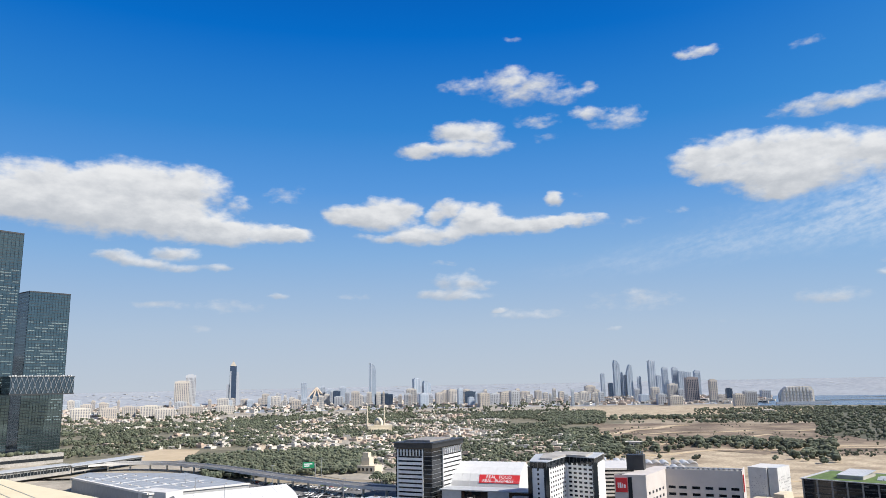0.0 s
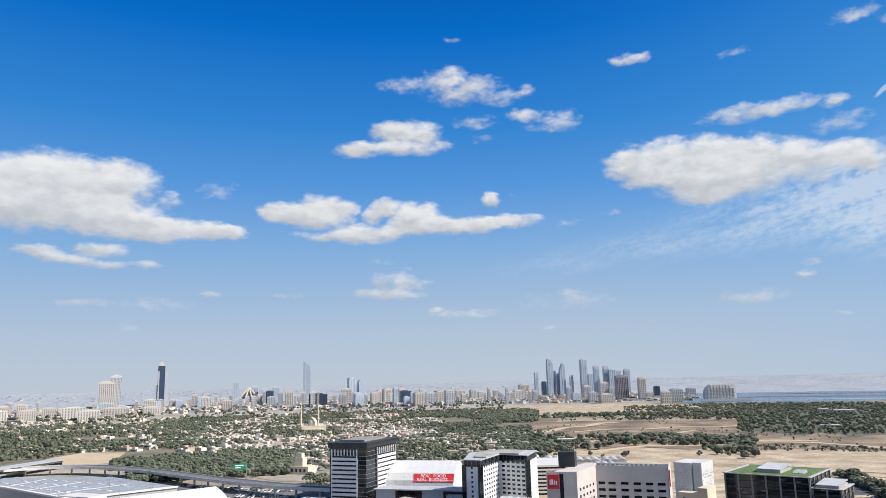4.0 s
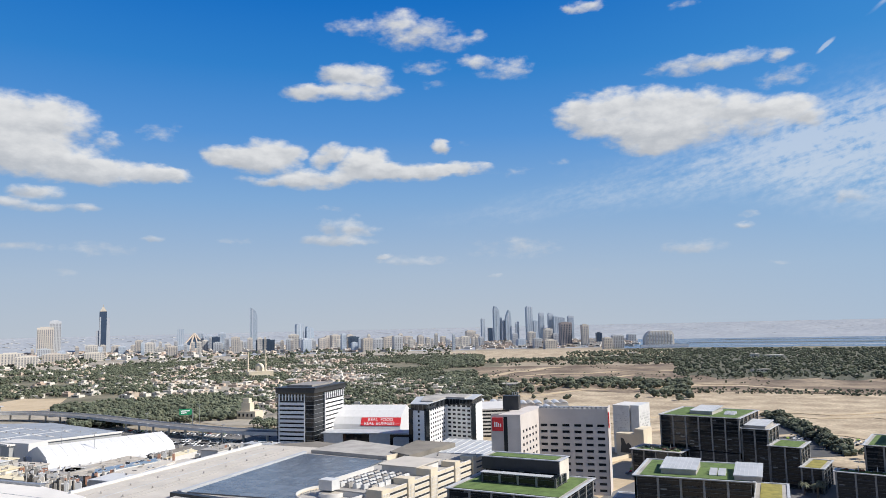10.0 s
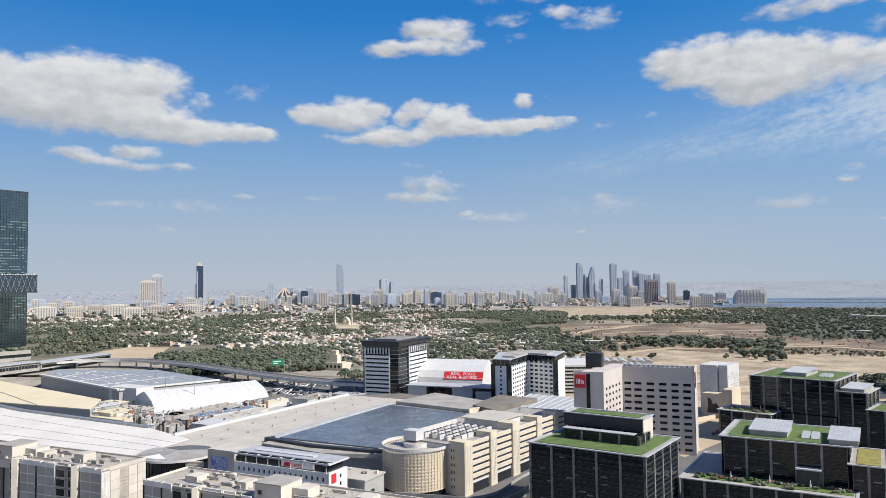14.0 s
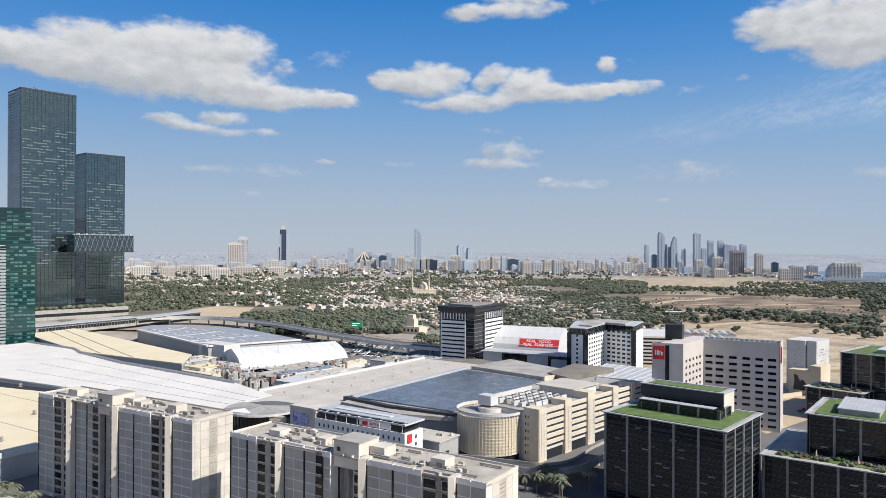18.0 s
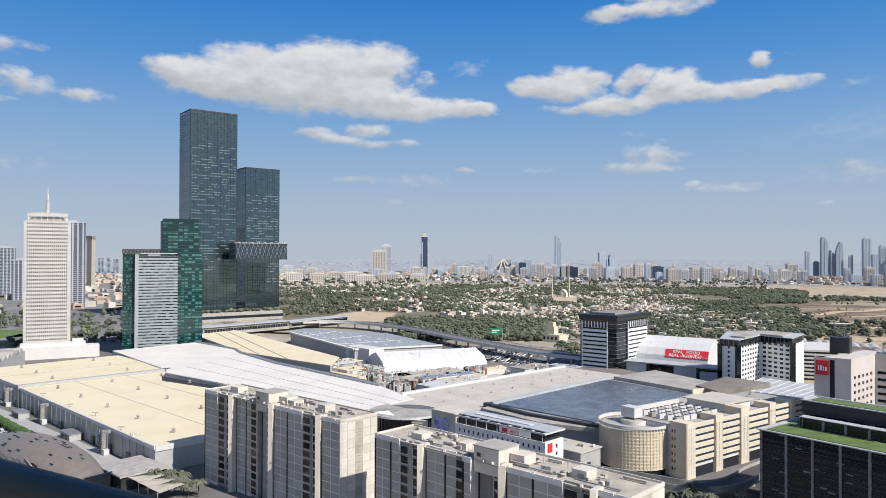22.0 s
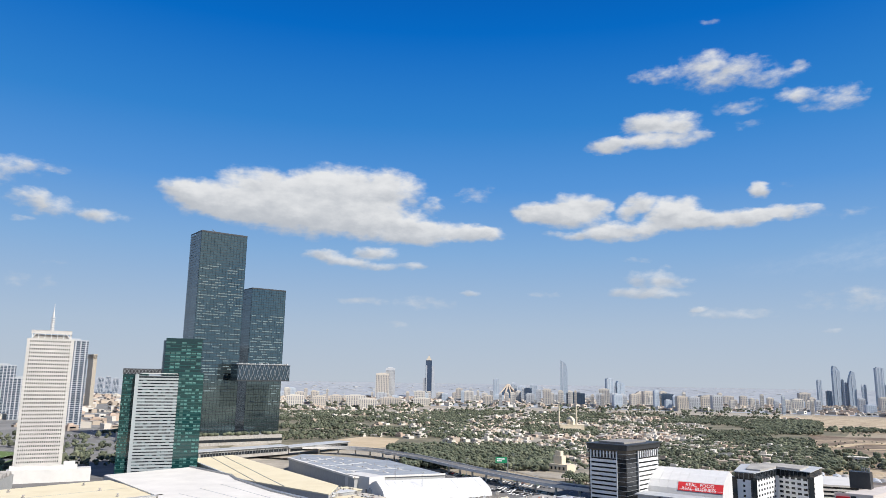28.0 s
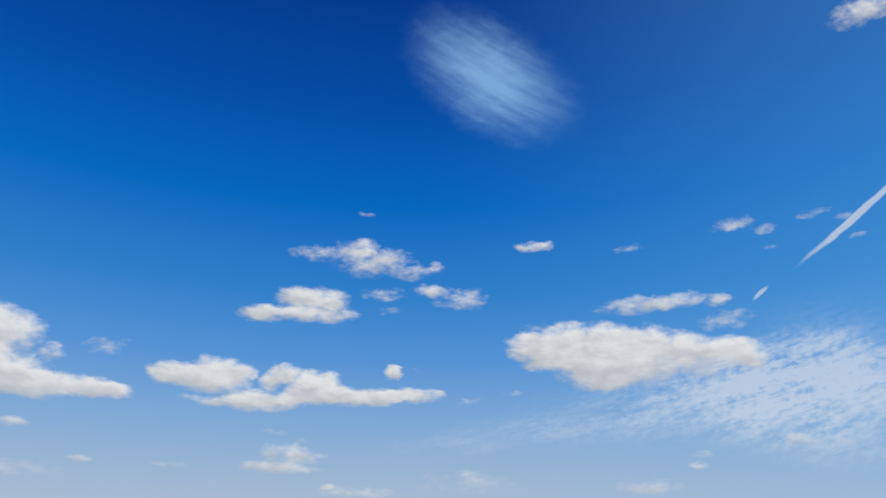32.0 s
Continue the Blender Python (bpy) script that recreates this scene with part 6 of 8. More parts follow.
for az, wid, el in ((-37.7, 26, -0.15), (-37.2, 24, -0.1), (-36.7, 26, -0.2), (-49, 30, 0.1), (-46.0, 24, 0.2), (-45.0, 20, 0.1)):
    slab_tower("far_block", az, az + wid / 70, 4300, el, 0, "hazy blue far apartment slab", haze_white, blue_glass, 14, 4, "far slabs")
golden = thing("picture_frame_tower", *from_eye(-38.09, 2500), 66, "giant pale golden frame-shaped building", "monument")
gold = material("gold cladding", (0.40, 0.355, 0.29), 0.5, 0.1, vary=0.08)
part("leg", Geo().box(-6, -8, 0, 6, 22, 162), golden, gold)
part("leg", Geo().box(-6, 92, 0, 6, 122, 162), golden, gold)
part("top_bar", Geo().box(-6, -8, 150, 6, 122, 164), golden, gold)
# ---- fields, woods and water ----
rngf = random.Random(21)
# dark patches put tree shade into the floor colour; the mudflat shares it
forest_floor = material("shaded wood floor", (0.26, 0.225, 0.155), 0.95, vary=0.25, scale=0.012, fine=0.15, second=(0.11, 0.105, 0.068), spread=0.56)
brown_earth = material("brown scrub earth", (0.38, 0.30, 0.205), 0.95, vary=0.4, scale=0.012, fine=0.14, second=(0.125, 0.09, 0.062), spread=0.57)
pale_sand = material("pale sand", (0.50, 0.41, 0.285), 0.95, vary=0.34, scale=0.03, fine=0.28, bump=0.8, second=(0.265, 0.205, 0.138), spread=0.5)
town_floor = material("dusty town plots", (0.42, 0.37, 0.30), 0.9, vary=0.2, scale=0.02, fine=0.2, second=(0.22, 0.20, 0.16), spread=0.5)
# blue-grey of the far plain is haze put into its colour
far_plain = material("far plain paled for haze", (0.315, 0.335, 0.36), 0.9, vary=0.15, scale=0.005, fine=0.04, second=(0.26, 0.283, 0.312))
water = material("still creek water", (0.10, 0.14, 0.19), 0.25, vary=0.08, scale=0.002, fine=0.05, bump=0.0)


def sector(name, az0, az1, d0, d1, lift, mat, label, category="ground", ragged=0.0, nseg=24):
    """A field between two azimuths and two distances, lying on the ground sheet."""
    g = Geo()
    ds = [d0 + (d1 - d0) * k / 8 for k in range(9)]
    for j, d in enumerate(ds):
        for i in range(nseg + 1):
            r = d + (rngf.uniform(-ragged, ragged) * (d1 - d0) if j in (0, 8) else 0)
            side = rngf.uniform(-1, 1) * ragged * 12 if i in (0, nseg) else 0
            x, y = polar(az0 + (az1 - az0) * i / nseg + side, r)
            g.v.append((x, y, ground_height(r) + lift))
    n = nseg + 1
    g.f += [(j * n + i + 1, j * n + i, (j + 1) * n + i, (j + 1) * n + i + 1) for j in range(8) for i in range(nseg)]
    return solid(name, g, label, category, mat, kind="structure")


sector("ground_far_plain", -60, 60, 3000, 4965, 0.4, far_plain, "far built-up plain, its colour paled for haze", nseg=60)
sector("ground_town", -32, 14, 860, 3000, 0.3, town_floor, "dusty plots between villas", ragged=0.04)
town_grey = material("grey city plots", (0.25, 0.24, 0.225), 0.9, vary=0.2, scale=0.015, fine=0.15, second=(0.13, 0.13, 0.125), spread=0.5)
sector("ground_avenues", -54, -32, 900, 2900, 0.25, town_grey, "grey paved city plots between wide roads", ragged=0.02)
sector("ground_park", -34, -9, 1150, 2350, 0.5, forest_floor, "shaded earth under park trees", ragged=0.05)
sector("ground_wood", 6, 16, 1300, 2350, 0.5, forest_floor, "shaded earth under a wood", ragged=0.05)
sector("ground_desert_far", 11, 29, 1950, 2800, 0.6, pale_sand, "open pale sand flat", ragged=0.05)
sector("ground_scrub", 14, 60, 1080, 1750, 0.6, brown_earth, "brown scrub land with pale tracks", ragged=0.04)
sector("ground_desert", 14, 62, 560, 1080, 0.5, pale_sand, "open yellow sand with tyre tracks", ragged=0.04)
# floor of the dense right-hand woods, its colour darkened for shade under crowns
dark_floor = material("wood floor darkened for shade", (0.12, 0.115, 0.078), 0.95, vary=0.25, scale=0.012, fine=0.15, second=(0.075, 0.078, 0.052))
sector("ground_wood_right", 29.6, 60, 1340, 2650, 0.8, dark_floor, "shaded earth under acacia woods", ragged=0.05)
sector("water_creek", 24.5, 62, 2800, 4200, 1.0, water, "calm grey-blue creek water", "water", ragged=0.02)
mangrove = material("dark mangrove bank", (0.10, 0.12, 0.13), 0.9, vary=0.2, scale=0.01)
sector("ground_mangrove", 29.2, 62, 3330, 3460, 1.4, mangrove, "long dark mangrove bank across the creek", ragged=0.25)
sector("ground_mangrove_far", 31.5, 62, 3780, 3880, 1.4, mangrove, "thin dark mangrove bank across the creek", ragged=0.25)
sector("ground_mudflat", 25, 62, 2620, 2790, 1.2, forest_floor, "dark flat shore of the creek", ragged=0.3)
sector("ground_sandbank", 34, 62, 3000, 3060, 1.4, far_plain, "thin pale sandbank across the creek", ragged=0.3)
patch("ground_sand_plot", [(-437, 1118), (-440, 1187), (-421, 1262), (-351, 1240), (-333, 1140), (-325, 1088), (-360, 1029), (-410, 1060)], 0.9, sand, "bare sand plot ringed by trees")
for az0, d0, az1, d1, w in ((15, 1300, 40, 1120, 7), (17, 1420, 30, 1560, 6), (14, 1000, 34, 1230, 6), (14, 1385, 20.5, 1700, 9), (24, 760, 44, 900, 5), (22, 700, 46, 690, 5), (14, 2050, 25, 2250, 8), (30, 860, 50, 800, 7), (18, 1180, 26, 1400, 5)):
    line = [polar(az0 + (az1 - az0) * t / 12, d0 + (d1 - d0) * t / 12 + 18 * math.sin(t * 1.3 + az0)) for t in range(13)]
    solid("dirt_track", Geo().strip(line, w, 0.2, 1.0), "pale sandy vehicle track across scrub land", "track", sand, kind="structure")


# ---- trees ----
def crown(g, rng, x, y, z, r, n=5, mi=0):
    """A crown of small uneven clumps."""
    for _ in range(n):
        a, q = rng.uniform(0, 6.28), rng.uniform(0, 0.75) * r
        s = rng.uniform(0.28, 0.55) * r
        g.ball(x + q * math.cos(a), y + q * math.sin(a), z + rng.uniform(-0.25, 0.45) * r, s * rng.uniform(0.8, 1.25), s * rng.uniform(0.8, 1.25), s * rng.uniform(0.6, 0.95), 5, 3, mi if rng.random() < 0.8 else 1 - mi)


def tree(x, y, h, rng, label="dusty green broad-crowned tree with gaps between its clumps"):
    root = thing("tree", x, y, rng.uniform(0, 360), label, "tree", "trees near the road")
    part("trunk", Geo().cyl(0, 0, 0, h * 0.5, h * 0.05, h * 0.03, n=7).tube((0, 0, h * 0.35), (h * 0.22, 0, h * 0.62), h * 0.02, 5).tube((0, 0, h * 0.4), (-h * 0.12, h * 0.18, h * 0.66), h * 0.02, 5), root, bark)
    g = Geo()
    for _ in range(46):
        a, q = rng.uniform(0, 6.28), math.sqrt(rng.random()) * h * 0.42
        s = rng.uniform(0.06, 0.13) * h
        g.ball(q * math.cos(a), q * math.sin(a), h * (0.68 + 0.2 * (1 - (q / (h * 0.42)) ** 2)) + rng.uniform(-0.1, 0.1) * h, s, s, s * 0.75, 6, 4)
    part("crown", g, root, leaf if rng.random() < 0.7 else leaf_light)


def palm(x, y, h, rng):
    root = thing("palm_tree", x, y, rng.uniform(0, 360), "date palm with a ring of arching fronds", "palm tree", "palms by the road")
    part("trunk", Geo().cyl(0, 0, 0, h, 0.32, 0.24, n=8), root, bark)
    for i in range(16):
        a = 6.283 * i / 16 + rng.uniform(-0.15, 0.15)
        up = rng.uniform(0.1, 1.0)
        c, s = math.cos(a), math.sin(a)
        L = rng.uniform(3.0, 4.2)
        spine = [(c * L * t, s * L * t, h + up * 2.0 * t * (1 - t) * 2.2 - (1.2 - up) * 2.2 * t * t) for t in (0, 0.3, 0.6, 0.85, 1.0)]
        g = Geo()
        for (x0, y0, z0), (x1, y1, z1), w0, w1 in zip(spine, spine[1:], (0.2, 0.55, 0.5, 0.35), (0.55, 0.5, 0.35, 0.05)):
            px, py = -s, c
            g.poly([(x0 + px * w0, y0 + py * w0, z0 - 0.25), (x1 + px * w1, y1 + py * w1, z1 - 0.25), (x1, y1, z1), (x0, y0, z0), (x0 - px * w0, y0 - py * w0, z0 - 0.25), (x1 - px * w1, y1 - py * w1, z1 - 0.25)], [(0, 1, 2, 3), (3, 2, 5, 4), (0, 3, 4), (1, 5, 2)])
        part("frond", g, root, leaf_light)


def scatter(az0, az1, d0, d1, count, rng, near=0.0):
    """Places spread evenly over a field."""
    out = []
    while len(out) < count:
        az, d = rng.uniform(az0, az1), math.sqrt(rng.uniform(d0 * d0, d1 * d1))
        if near == 0 or noise.noise(Vector((d * math.sin(radians(az)) * 0.006, d * math.cos(radians(az)) * 0.006, near))) > rng.uniform(-0.25, 0.25):
            out.append(polar(az, d))
    return out


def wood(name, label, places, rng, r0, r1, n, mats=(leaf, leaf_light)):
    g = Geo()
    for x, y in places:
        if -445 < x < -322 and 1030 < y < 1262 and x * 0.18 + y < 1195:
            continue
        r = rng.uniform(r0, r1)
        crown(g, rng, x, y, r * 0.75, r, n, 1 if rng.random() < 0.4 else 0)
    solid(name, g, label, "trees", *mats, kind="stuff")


rngt = random.Random(31)
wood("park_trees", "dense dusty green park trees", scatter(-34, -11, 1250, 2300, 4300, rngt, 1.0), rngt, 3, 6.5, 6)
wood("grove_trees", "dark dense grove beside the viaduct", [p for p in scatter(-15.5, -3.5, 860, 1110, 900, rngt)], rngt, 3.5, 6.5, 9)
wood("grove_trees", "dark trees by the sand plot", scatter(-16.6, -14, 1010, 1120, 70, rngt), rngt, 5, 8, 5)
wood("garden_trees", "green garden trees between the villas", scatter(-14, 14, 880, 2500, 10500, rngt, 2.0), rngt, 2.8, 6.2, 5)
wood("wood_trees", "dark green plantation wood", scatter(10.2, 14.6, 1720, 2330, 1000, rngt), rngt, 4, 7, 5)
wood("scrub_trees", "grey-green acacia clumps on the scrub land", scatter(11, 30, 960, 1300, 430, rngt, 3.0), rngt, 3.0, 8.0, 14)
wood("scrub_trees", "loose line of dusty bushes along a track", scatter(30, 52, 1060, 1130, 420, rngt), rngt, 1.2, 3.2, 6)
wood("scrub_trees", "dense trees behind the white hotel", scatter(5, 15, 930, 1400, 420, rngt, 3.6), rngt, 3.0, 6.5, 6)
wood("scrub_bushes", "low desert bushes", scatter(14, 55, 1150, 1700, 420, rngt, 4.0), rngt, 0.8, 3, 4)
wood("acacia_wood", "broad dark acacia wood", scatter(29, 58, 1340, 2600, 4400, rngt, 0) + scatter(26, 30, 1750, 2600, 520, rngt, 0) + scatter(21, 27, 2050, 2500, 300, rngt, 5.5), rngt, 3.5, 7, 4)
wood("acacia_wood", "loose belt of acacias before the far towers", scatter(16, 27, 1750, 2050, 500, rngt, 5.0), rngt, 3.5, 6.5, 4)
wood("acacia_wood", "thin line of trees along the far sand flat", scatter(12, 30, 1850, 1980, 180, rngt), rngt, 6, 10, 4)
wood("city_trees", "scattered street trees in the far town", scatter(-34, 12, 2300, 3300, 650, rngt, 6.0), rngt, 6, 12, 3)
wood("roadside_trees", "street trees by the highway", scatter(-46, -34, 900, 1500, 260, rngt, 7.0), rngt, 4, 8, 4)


# ---- villas ----
def villa(x, y, rz, w, d, h, mat, rng):
    root = thing("villa", x, y, rz, "flat-roofed villa with plain rendered walls" if mat is villa_paint else "white flat-roofed villa with parapet walls", "house", "villas")
    part("wall", Geo().box(0, 0, 0, w, d, h).box(w * 0.1, d * 0.15, h, w * 0.5, d * 0.6, h + 2.4), root, mat)
    par = Geo().box(-0.3, -0.3, h, w + 0.3, 0.2, h + 0.9).box(w - 0.2, 0.2, h, w + 0.3, d + 0.3, h + 0.9).box(-0.3, 0.2, h, 0.2, d + 0.3, h + 0.9)
    part("parapet", par, root, mat)
    for k in range(2):
        part("window", Geo().box(w * (0.15 + 0.28 * k), -0.15, h * 0.5, w * (0.15 + 0.28 * k) + 1.6, 0.05, h * 0.5 + 2.2), root, dark_window)


def on_reserved(x, y):
    az, d = math.degrees(math.atan2(x, y)), math.hypot(x, y)
    return (-16 < az < -3.5 and d < 1120) or (-22 < az < -13.5 and d < 1290) or abs(x + 75) < 45 and abs(y - 1575) < 60 or (6.5 < az < 15.5 and d > 1350 and d < 2300)


rngv = random.Random(17)
spots = [p for p in scatter(-15, 13.5, 870, 1800, 460, rngv, 8.0) if not on_reserved(*p)]
spots.sort(key=lambda p: p[0] ** 2 + p[1] ** 2)
for x, y in spots[:100]:
    villa(x, y, rngv.choice((-32, 58, -40, -20)) + rngv.uniform(-4, 4), rngv.uniform(10, 22), rngv.uniform(8, 15), rngv.uniform(3.6, 6.6), villa_paint if rngv.random() < 0.4 else villa_white, rngv)
g = Geo()


def small_house(g, x, y, rng, h0, h1, w0=9, w1=20):
    a = radians(rng.choice((-32, 58, -20)) + rng.uniform(-5, 5))
    w, d, h = rng.uniform(w0, w1), rng.uniform(w0 * 0.8, w1 * 0.8), rng.uniform(h0, h1)
    c, s = math.cos(a), math.sin(a)
    zz = ground_height(math.hypot(x, y))
    base = [(x + c * u - s * v, y + s * u + c * v) for u, v in ((0, 0), (w, 0), (w, d), (0, d))]
    mi = rng.choice((0, 0, 1, 1, 1, 2))
    g.prism(base, zz - 1, zz + h, mi)
    if h1 > 3 and rng.random() < 0.5:
        top = [(x + c * u - s * v, y + s * u + c * v) for u, v in ((w * 0.2, d * 0.2), (w * 0.6, d * 0.2), (w * 0.6, d * 0.7), (w * 0.2, d * 0.7))]
        g.prism(top, zz + h, zz + h + 3, mi)
    if h1 > 3 and rng.random() < 0.6:
        win = [(x + c * u - s * v, y + s * u + c * v) for u, v in ((w * 0.2, -0.2), (w * 0.75, -0.2), (w * 0.75, 0.1), (w * 0.2, 0.1))]
        g.prism(win, zz + h * 0.45, zz + h * 0.75, 3)


far_mats = (villa_paint, villa_white, material("pinkish render", (0.43, 0.335, 0.265), 0.8, vary=0.06, scale=0.02, island=0.2), dark_window)
for x, y in spots[100:] + [p for p in scatter(-16, 13, 1300, 2700, 640, rngv, 9.0) if not on_reserved(*p)] + scatter(-30, -15, 2300, 3100, 420, rngv, 9.5) + [p for p in scatter(-4, 13.5, 900, 1900, 360, rngv) if not on_reserved(*p)] + scatter(-27, -15, 1330, 2250, 150, rngv, 4.4):
    small_house(g, x, y, rngv, 3, 6.2, 8, 22)
solid("villa_quarter", g, "hundreds of pale flat-roofed villas among trees", "houses", *far_mats, kind="stuff")
g = Geo()
for x, y in scatter(-60, 26, 3000, 4240, 2400, rngv) + scatter(-52, -33, 1500, 3000, 420, rngv):
    small_house(g, x, y, rngv, 4, 13, 12, 36)
solid("far_town", g, "pale low buildings of the far town", "houses", *far_mats, kind="stuff")
g = Geo()
# horizon walls are muted in colour to imitate haze over distance
hazy = (material("far wall muted for haze", (0.40, 0.385, 0.36), 0.85, vary=0.05, island=0.15), material("pale far wall", (0.44, 0.43, 0.415), 0.85, vary=0.05, island=0.15), material("grey far wall", (0.33, 0.335, 0.34), 0.85, vary=0.05, island=0.15), far_plain)
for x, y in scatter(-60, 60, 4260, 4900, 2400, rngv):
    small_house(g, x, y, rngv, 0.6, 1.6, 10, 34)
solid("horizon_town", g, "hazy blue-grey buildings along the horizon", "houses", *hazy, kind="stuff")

# ---- skyline towers ----
SKYLINE = []
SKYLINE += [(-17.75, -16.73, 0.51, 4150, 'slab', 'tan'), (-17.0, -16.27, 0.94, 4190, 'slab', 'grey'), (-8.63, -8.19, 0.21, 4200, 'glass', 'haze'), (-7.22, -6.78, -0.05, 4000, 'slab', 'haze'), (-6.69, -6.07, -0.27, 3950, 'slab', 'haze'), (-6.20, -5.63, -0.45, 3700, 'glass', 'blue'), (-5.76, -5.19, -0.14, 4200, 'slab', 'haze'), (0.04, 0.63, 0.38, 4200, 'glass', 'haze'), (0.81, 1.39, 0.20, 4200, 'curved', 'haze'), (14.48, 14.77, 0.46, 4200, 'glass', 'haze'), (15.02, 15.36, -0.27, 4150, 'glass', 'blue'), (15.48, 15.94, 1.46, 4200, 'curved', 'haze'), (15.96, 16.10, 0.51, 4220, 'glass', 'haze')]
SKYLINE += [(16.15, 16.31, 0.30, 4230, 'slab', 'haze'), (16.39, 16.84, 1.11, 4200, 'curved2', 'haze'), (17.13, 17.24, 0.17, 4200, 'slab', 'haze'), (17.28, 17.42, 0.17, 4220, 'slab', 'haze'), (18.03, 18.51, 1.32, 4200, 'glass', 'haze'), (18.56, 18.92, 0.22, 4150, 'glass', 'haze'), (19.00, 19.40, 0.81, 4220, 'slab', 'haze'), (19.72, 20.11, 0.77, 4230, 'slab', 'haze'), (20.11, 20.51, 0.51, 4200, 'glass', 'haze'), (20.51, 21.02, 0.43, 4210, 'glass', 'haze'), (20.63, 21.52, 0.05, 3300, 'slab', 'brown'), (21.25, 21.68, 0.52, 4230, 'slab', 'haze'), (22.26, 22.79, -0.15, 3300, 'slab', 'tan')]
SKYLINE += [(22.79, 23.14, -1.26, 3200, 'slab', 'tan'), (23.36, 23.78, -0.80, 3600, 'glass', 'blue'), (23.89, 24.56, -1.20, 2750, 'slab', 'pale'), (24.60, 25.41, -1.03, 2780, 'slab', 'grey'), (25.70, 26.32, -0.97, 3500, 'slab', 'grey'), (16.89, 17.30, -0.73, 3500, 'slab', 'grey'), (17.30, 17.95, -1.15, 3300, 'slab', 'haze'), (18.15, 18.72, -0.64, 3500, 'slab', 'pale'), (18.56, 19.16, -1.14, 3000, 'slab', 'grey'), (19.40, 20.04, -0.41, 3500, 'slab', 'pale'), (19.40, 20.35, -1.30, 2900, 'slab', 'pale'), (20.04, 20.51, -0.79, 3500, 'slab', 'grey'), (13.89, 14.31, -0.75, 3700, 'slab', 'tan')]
# haze tones and window strips are paled and blued to imitate distance haze
far_strip = glass_like("far window strip", (0.23, 0.235, 0.25), 0.4, 0.1, 0.3)
TONES = {"pale": (material("pale tower cladding", (0.56, 0.52, 0.46), 0.7, vary=0.05, random_tint=0.08), far_strip), "haze": (material("haze-tinted aluminium", (0.43, 0.47, 0.52), 0.6, vary=0.06, random_tint=0.06), glass_like("haze-tinted glass", (0.33, 0.385, 0.445), 0.5, 0.1, 0.2)),
         "blue": (blue_glass, glass_like("navy glass", (0.04, 0.06, 0.10), 0.15, 0.1)), "brown": (material("brown tower cladding", (0.28, 0.24, 0.23), 0.6, vary=0.05), blue_glass),
         "tan": (material("tan tower cladding", (0.50, 0.45, 0.39), 0.7, vary=0.05, random_tint=0.08), far_strip), "grey": (material("grey tower cladding", (0.45, 0.465, 0.485), 0.6, vary=0.05), far_strip)}


def skyline_tower(az0, az1, el, d, style, tone, floors=0):
    wall, glass = TONES[tone]
    x0, y0 = polar(az0, d)
    x1, y1 = polar(az1, d)
    w, h = math.hypot(x1 - x0, y1 - y0), EYE + d * math.tan(radians(el))
    words_for = {"pale": "pale", "haze": "hazy blue", "blue": "dark blue", "brown": "brown", "tan": "tan", "grey": "grey"}[tone]
    root = thing("skyline_tower", x0, y0, math.degrees(math.atan2(y1 - y0, x1 - x0)) + (14 if az0 > 0 else 0), words_for + (" glass" if style != "slab" else " banded") + " tower on the far skyline", "tower", "skyline towers")
    dep = min(w, 40)
    if style == "curved" or style == "curved2":
        n = 8
        pts = [(0, 0), (w, 0)] + [(w, h * 0.62)] + [(w - w * 0.55 * (k / n) ** 2, h * (0.62 + 0.38 * k / n)) for k in range(1, n + 1)] + [(w * 0.12, h * 0.97), (0, h * 0.72)]
        if style == "curved":
            pts = [(0, 0), (w, 0)] + [(w - w * 0.06 * k / n, h * (0.55 + 0.36 * k / n)) for k in range(n)] + [(w * 0.55, h * 0.98), (w * 0.12, h), (0, h * 0.9)]
        else:
            pts = [(w - a, b) for a, b in pts][::-1]
        m = len(pts)
        part("shaft", Geo().poly([(a, 0, b) for a, b in pts] + [(a, dep, b) for a, b in pts], [tuple(range(m)), tuple(range(2 * m - 1, m - 1, -1))] + [(i, m + i, m + (i + 1) % m, (i + 1) % m) for i in range(m)]), root, glass)
        part("edge_fin", Geo().box(w * 0.46, -1.2, 0, w * 0.54, 0, h * 0.9), root, wall)
    else:
        part("shaft", Geo().box(0, 0, 0, w, dep, h), root, glass if style == "glass" else wall)
        n = 3 if style == "glass" else min(8, max(4, round(w / 7)))
        strips = Geo()
        for i in range(n):
            x = w * (i + 0.5) / n
            if style == "slab":
                strips.box(x - w * 0.21 / n, -0.8, 4, x + w * 0.21 / n, 0.2, h * 0.93)
            else:
                strips.box(x - w * 0.06, -0.8, 0, x + w * 0.06, 0.2, h)
        tagged(part("glass_strip" if style == "slab" else "mullion", strips, root, glass if style == "slab" else wall), kind="stuff")
        if style == "slab":
            bands = Geo()
            m = min(12, max(4, int(h / 9)))
            for k in range(1, m):
                bands.box(-0.4, -1.0, h * k / m, w + 0.4, 0, h * k / m + 1.6)
            tagged(part("floor_band", bands, root, wall), kind="stuff")
        part("roof_house", Geo().box(w * 0.2, dep * 0.2, h, w * 0.75, dep * 0.8, h + max(3, h * 0.03)), root, wall)


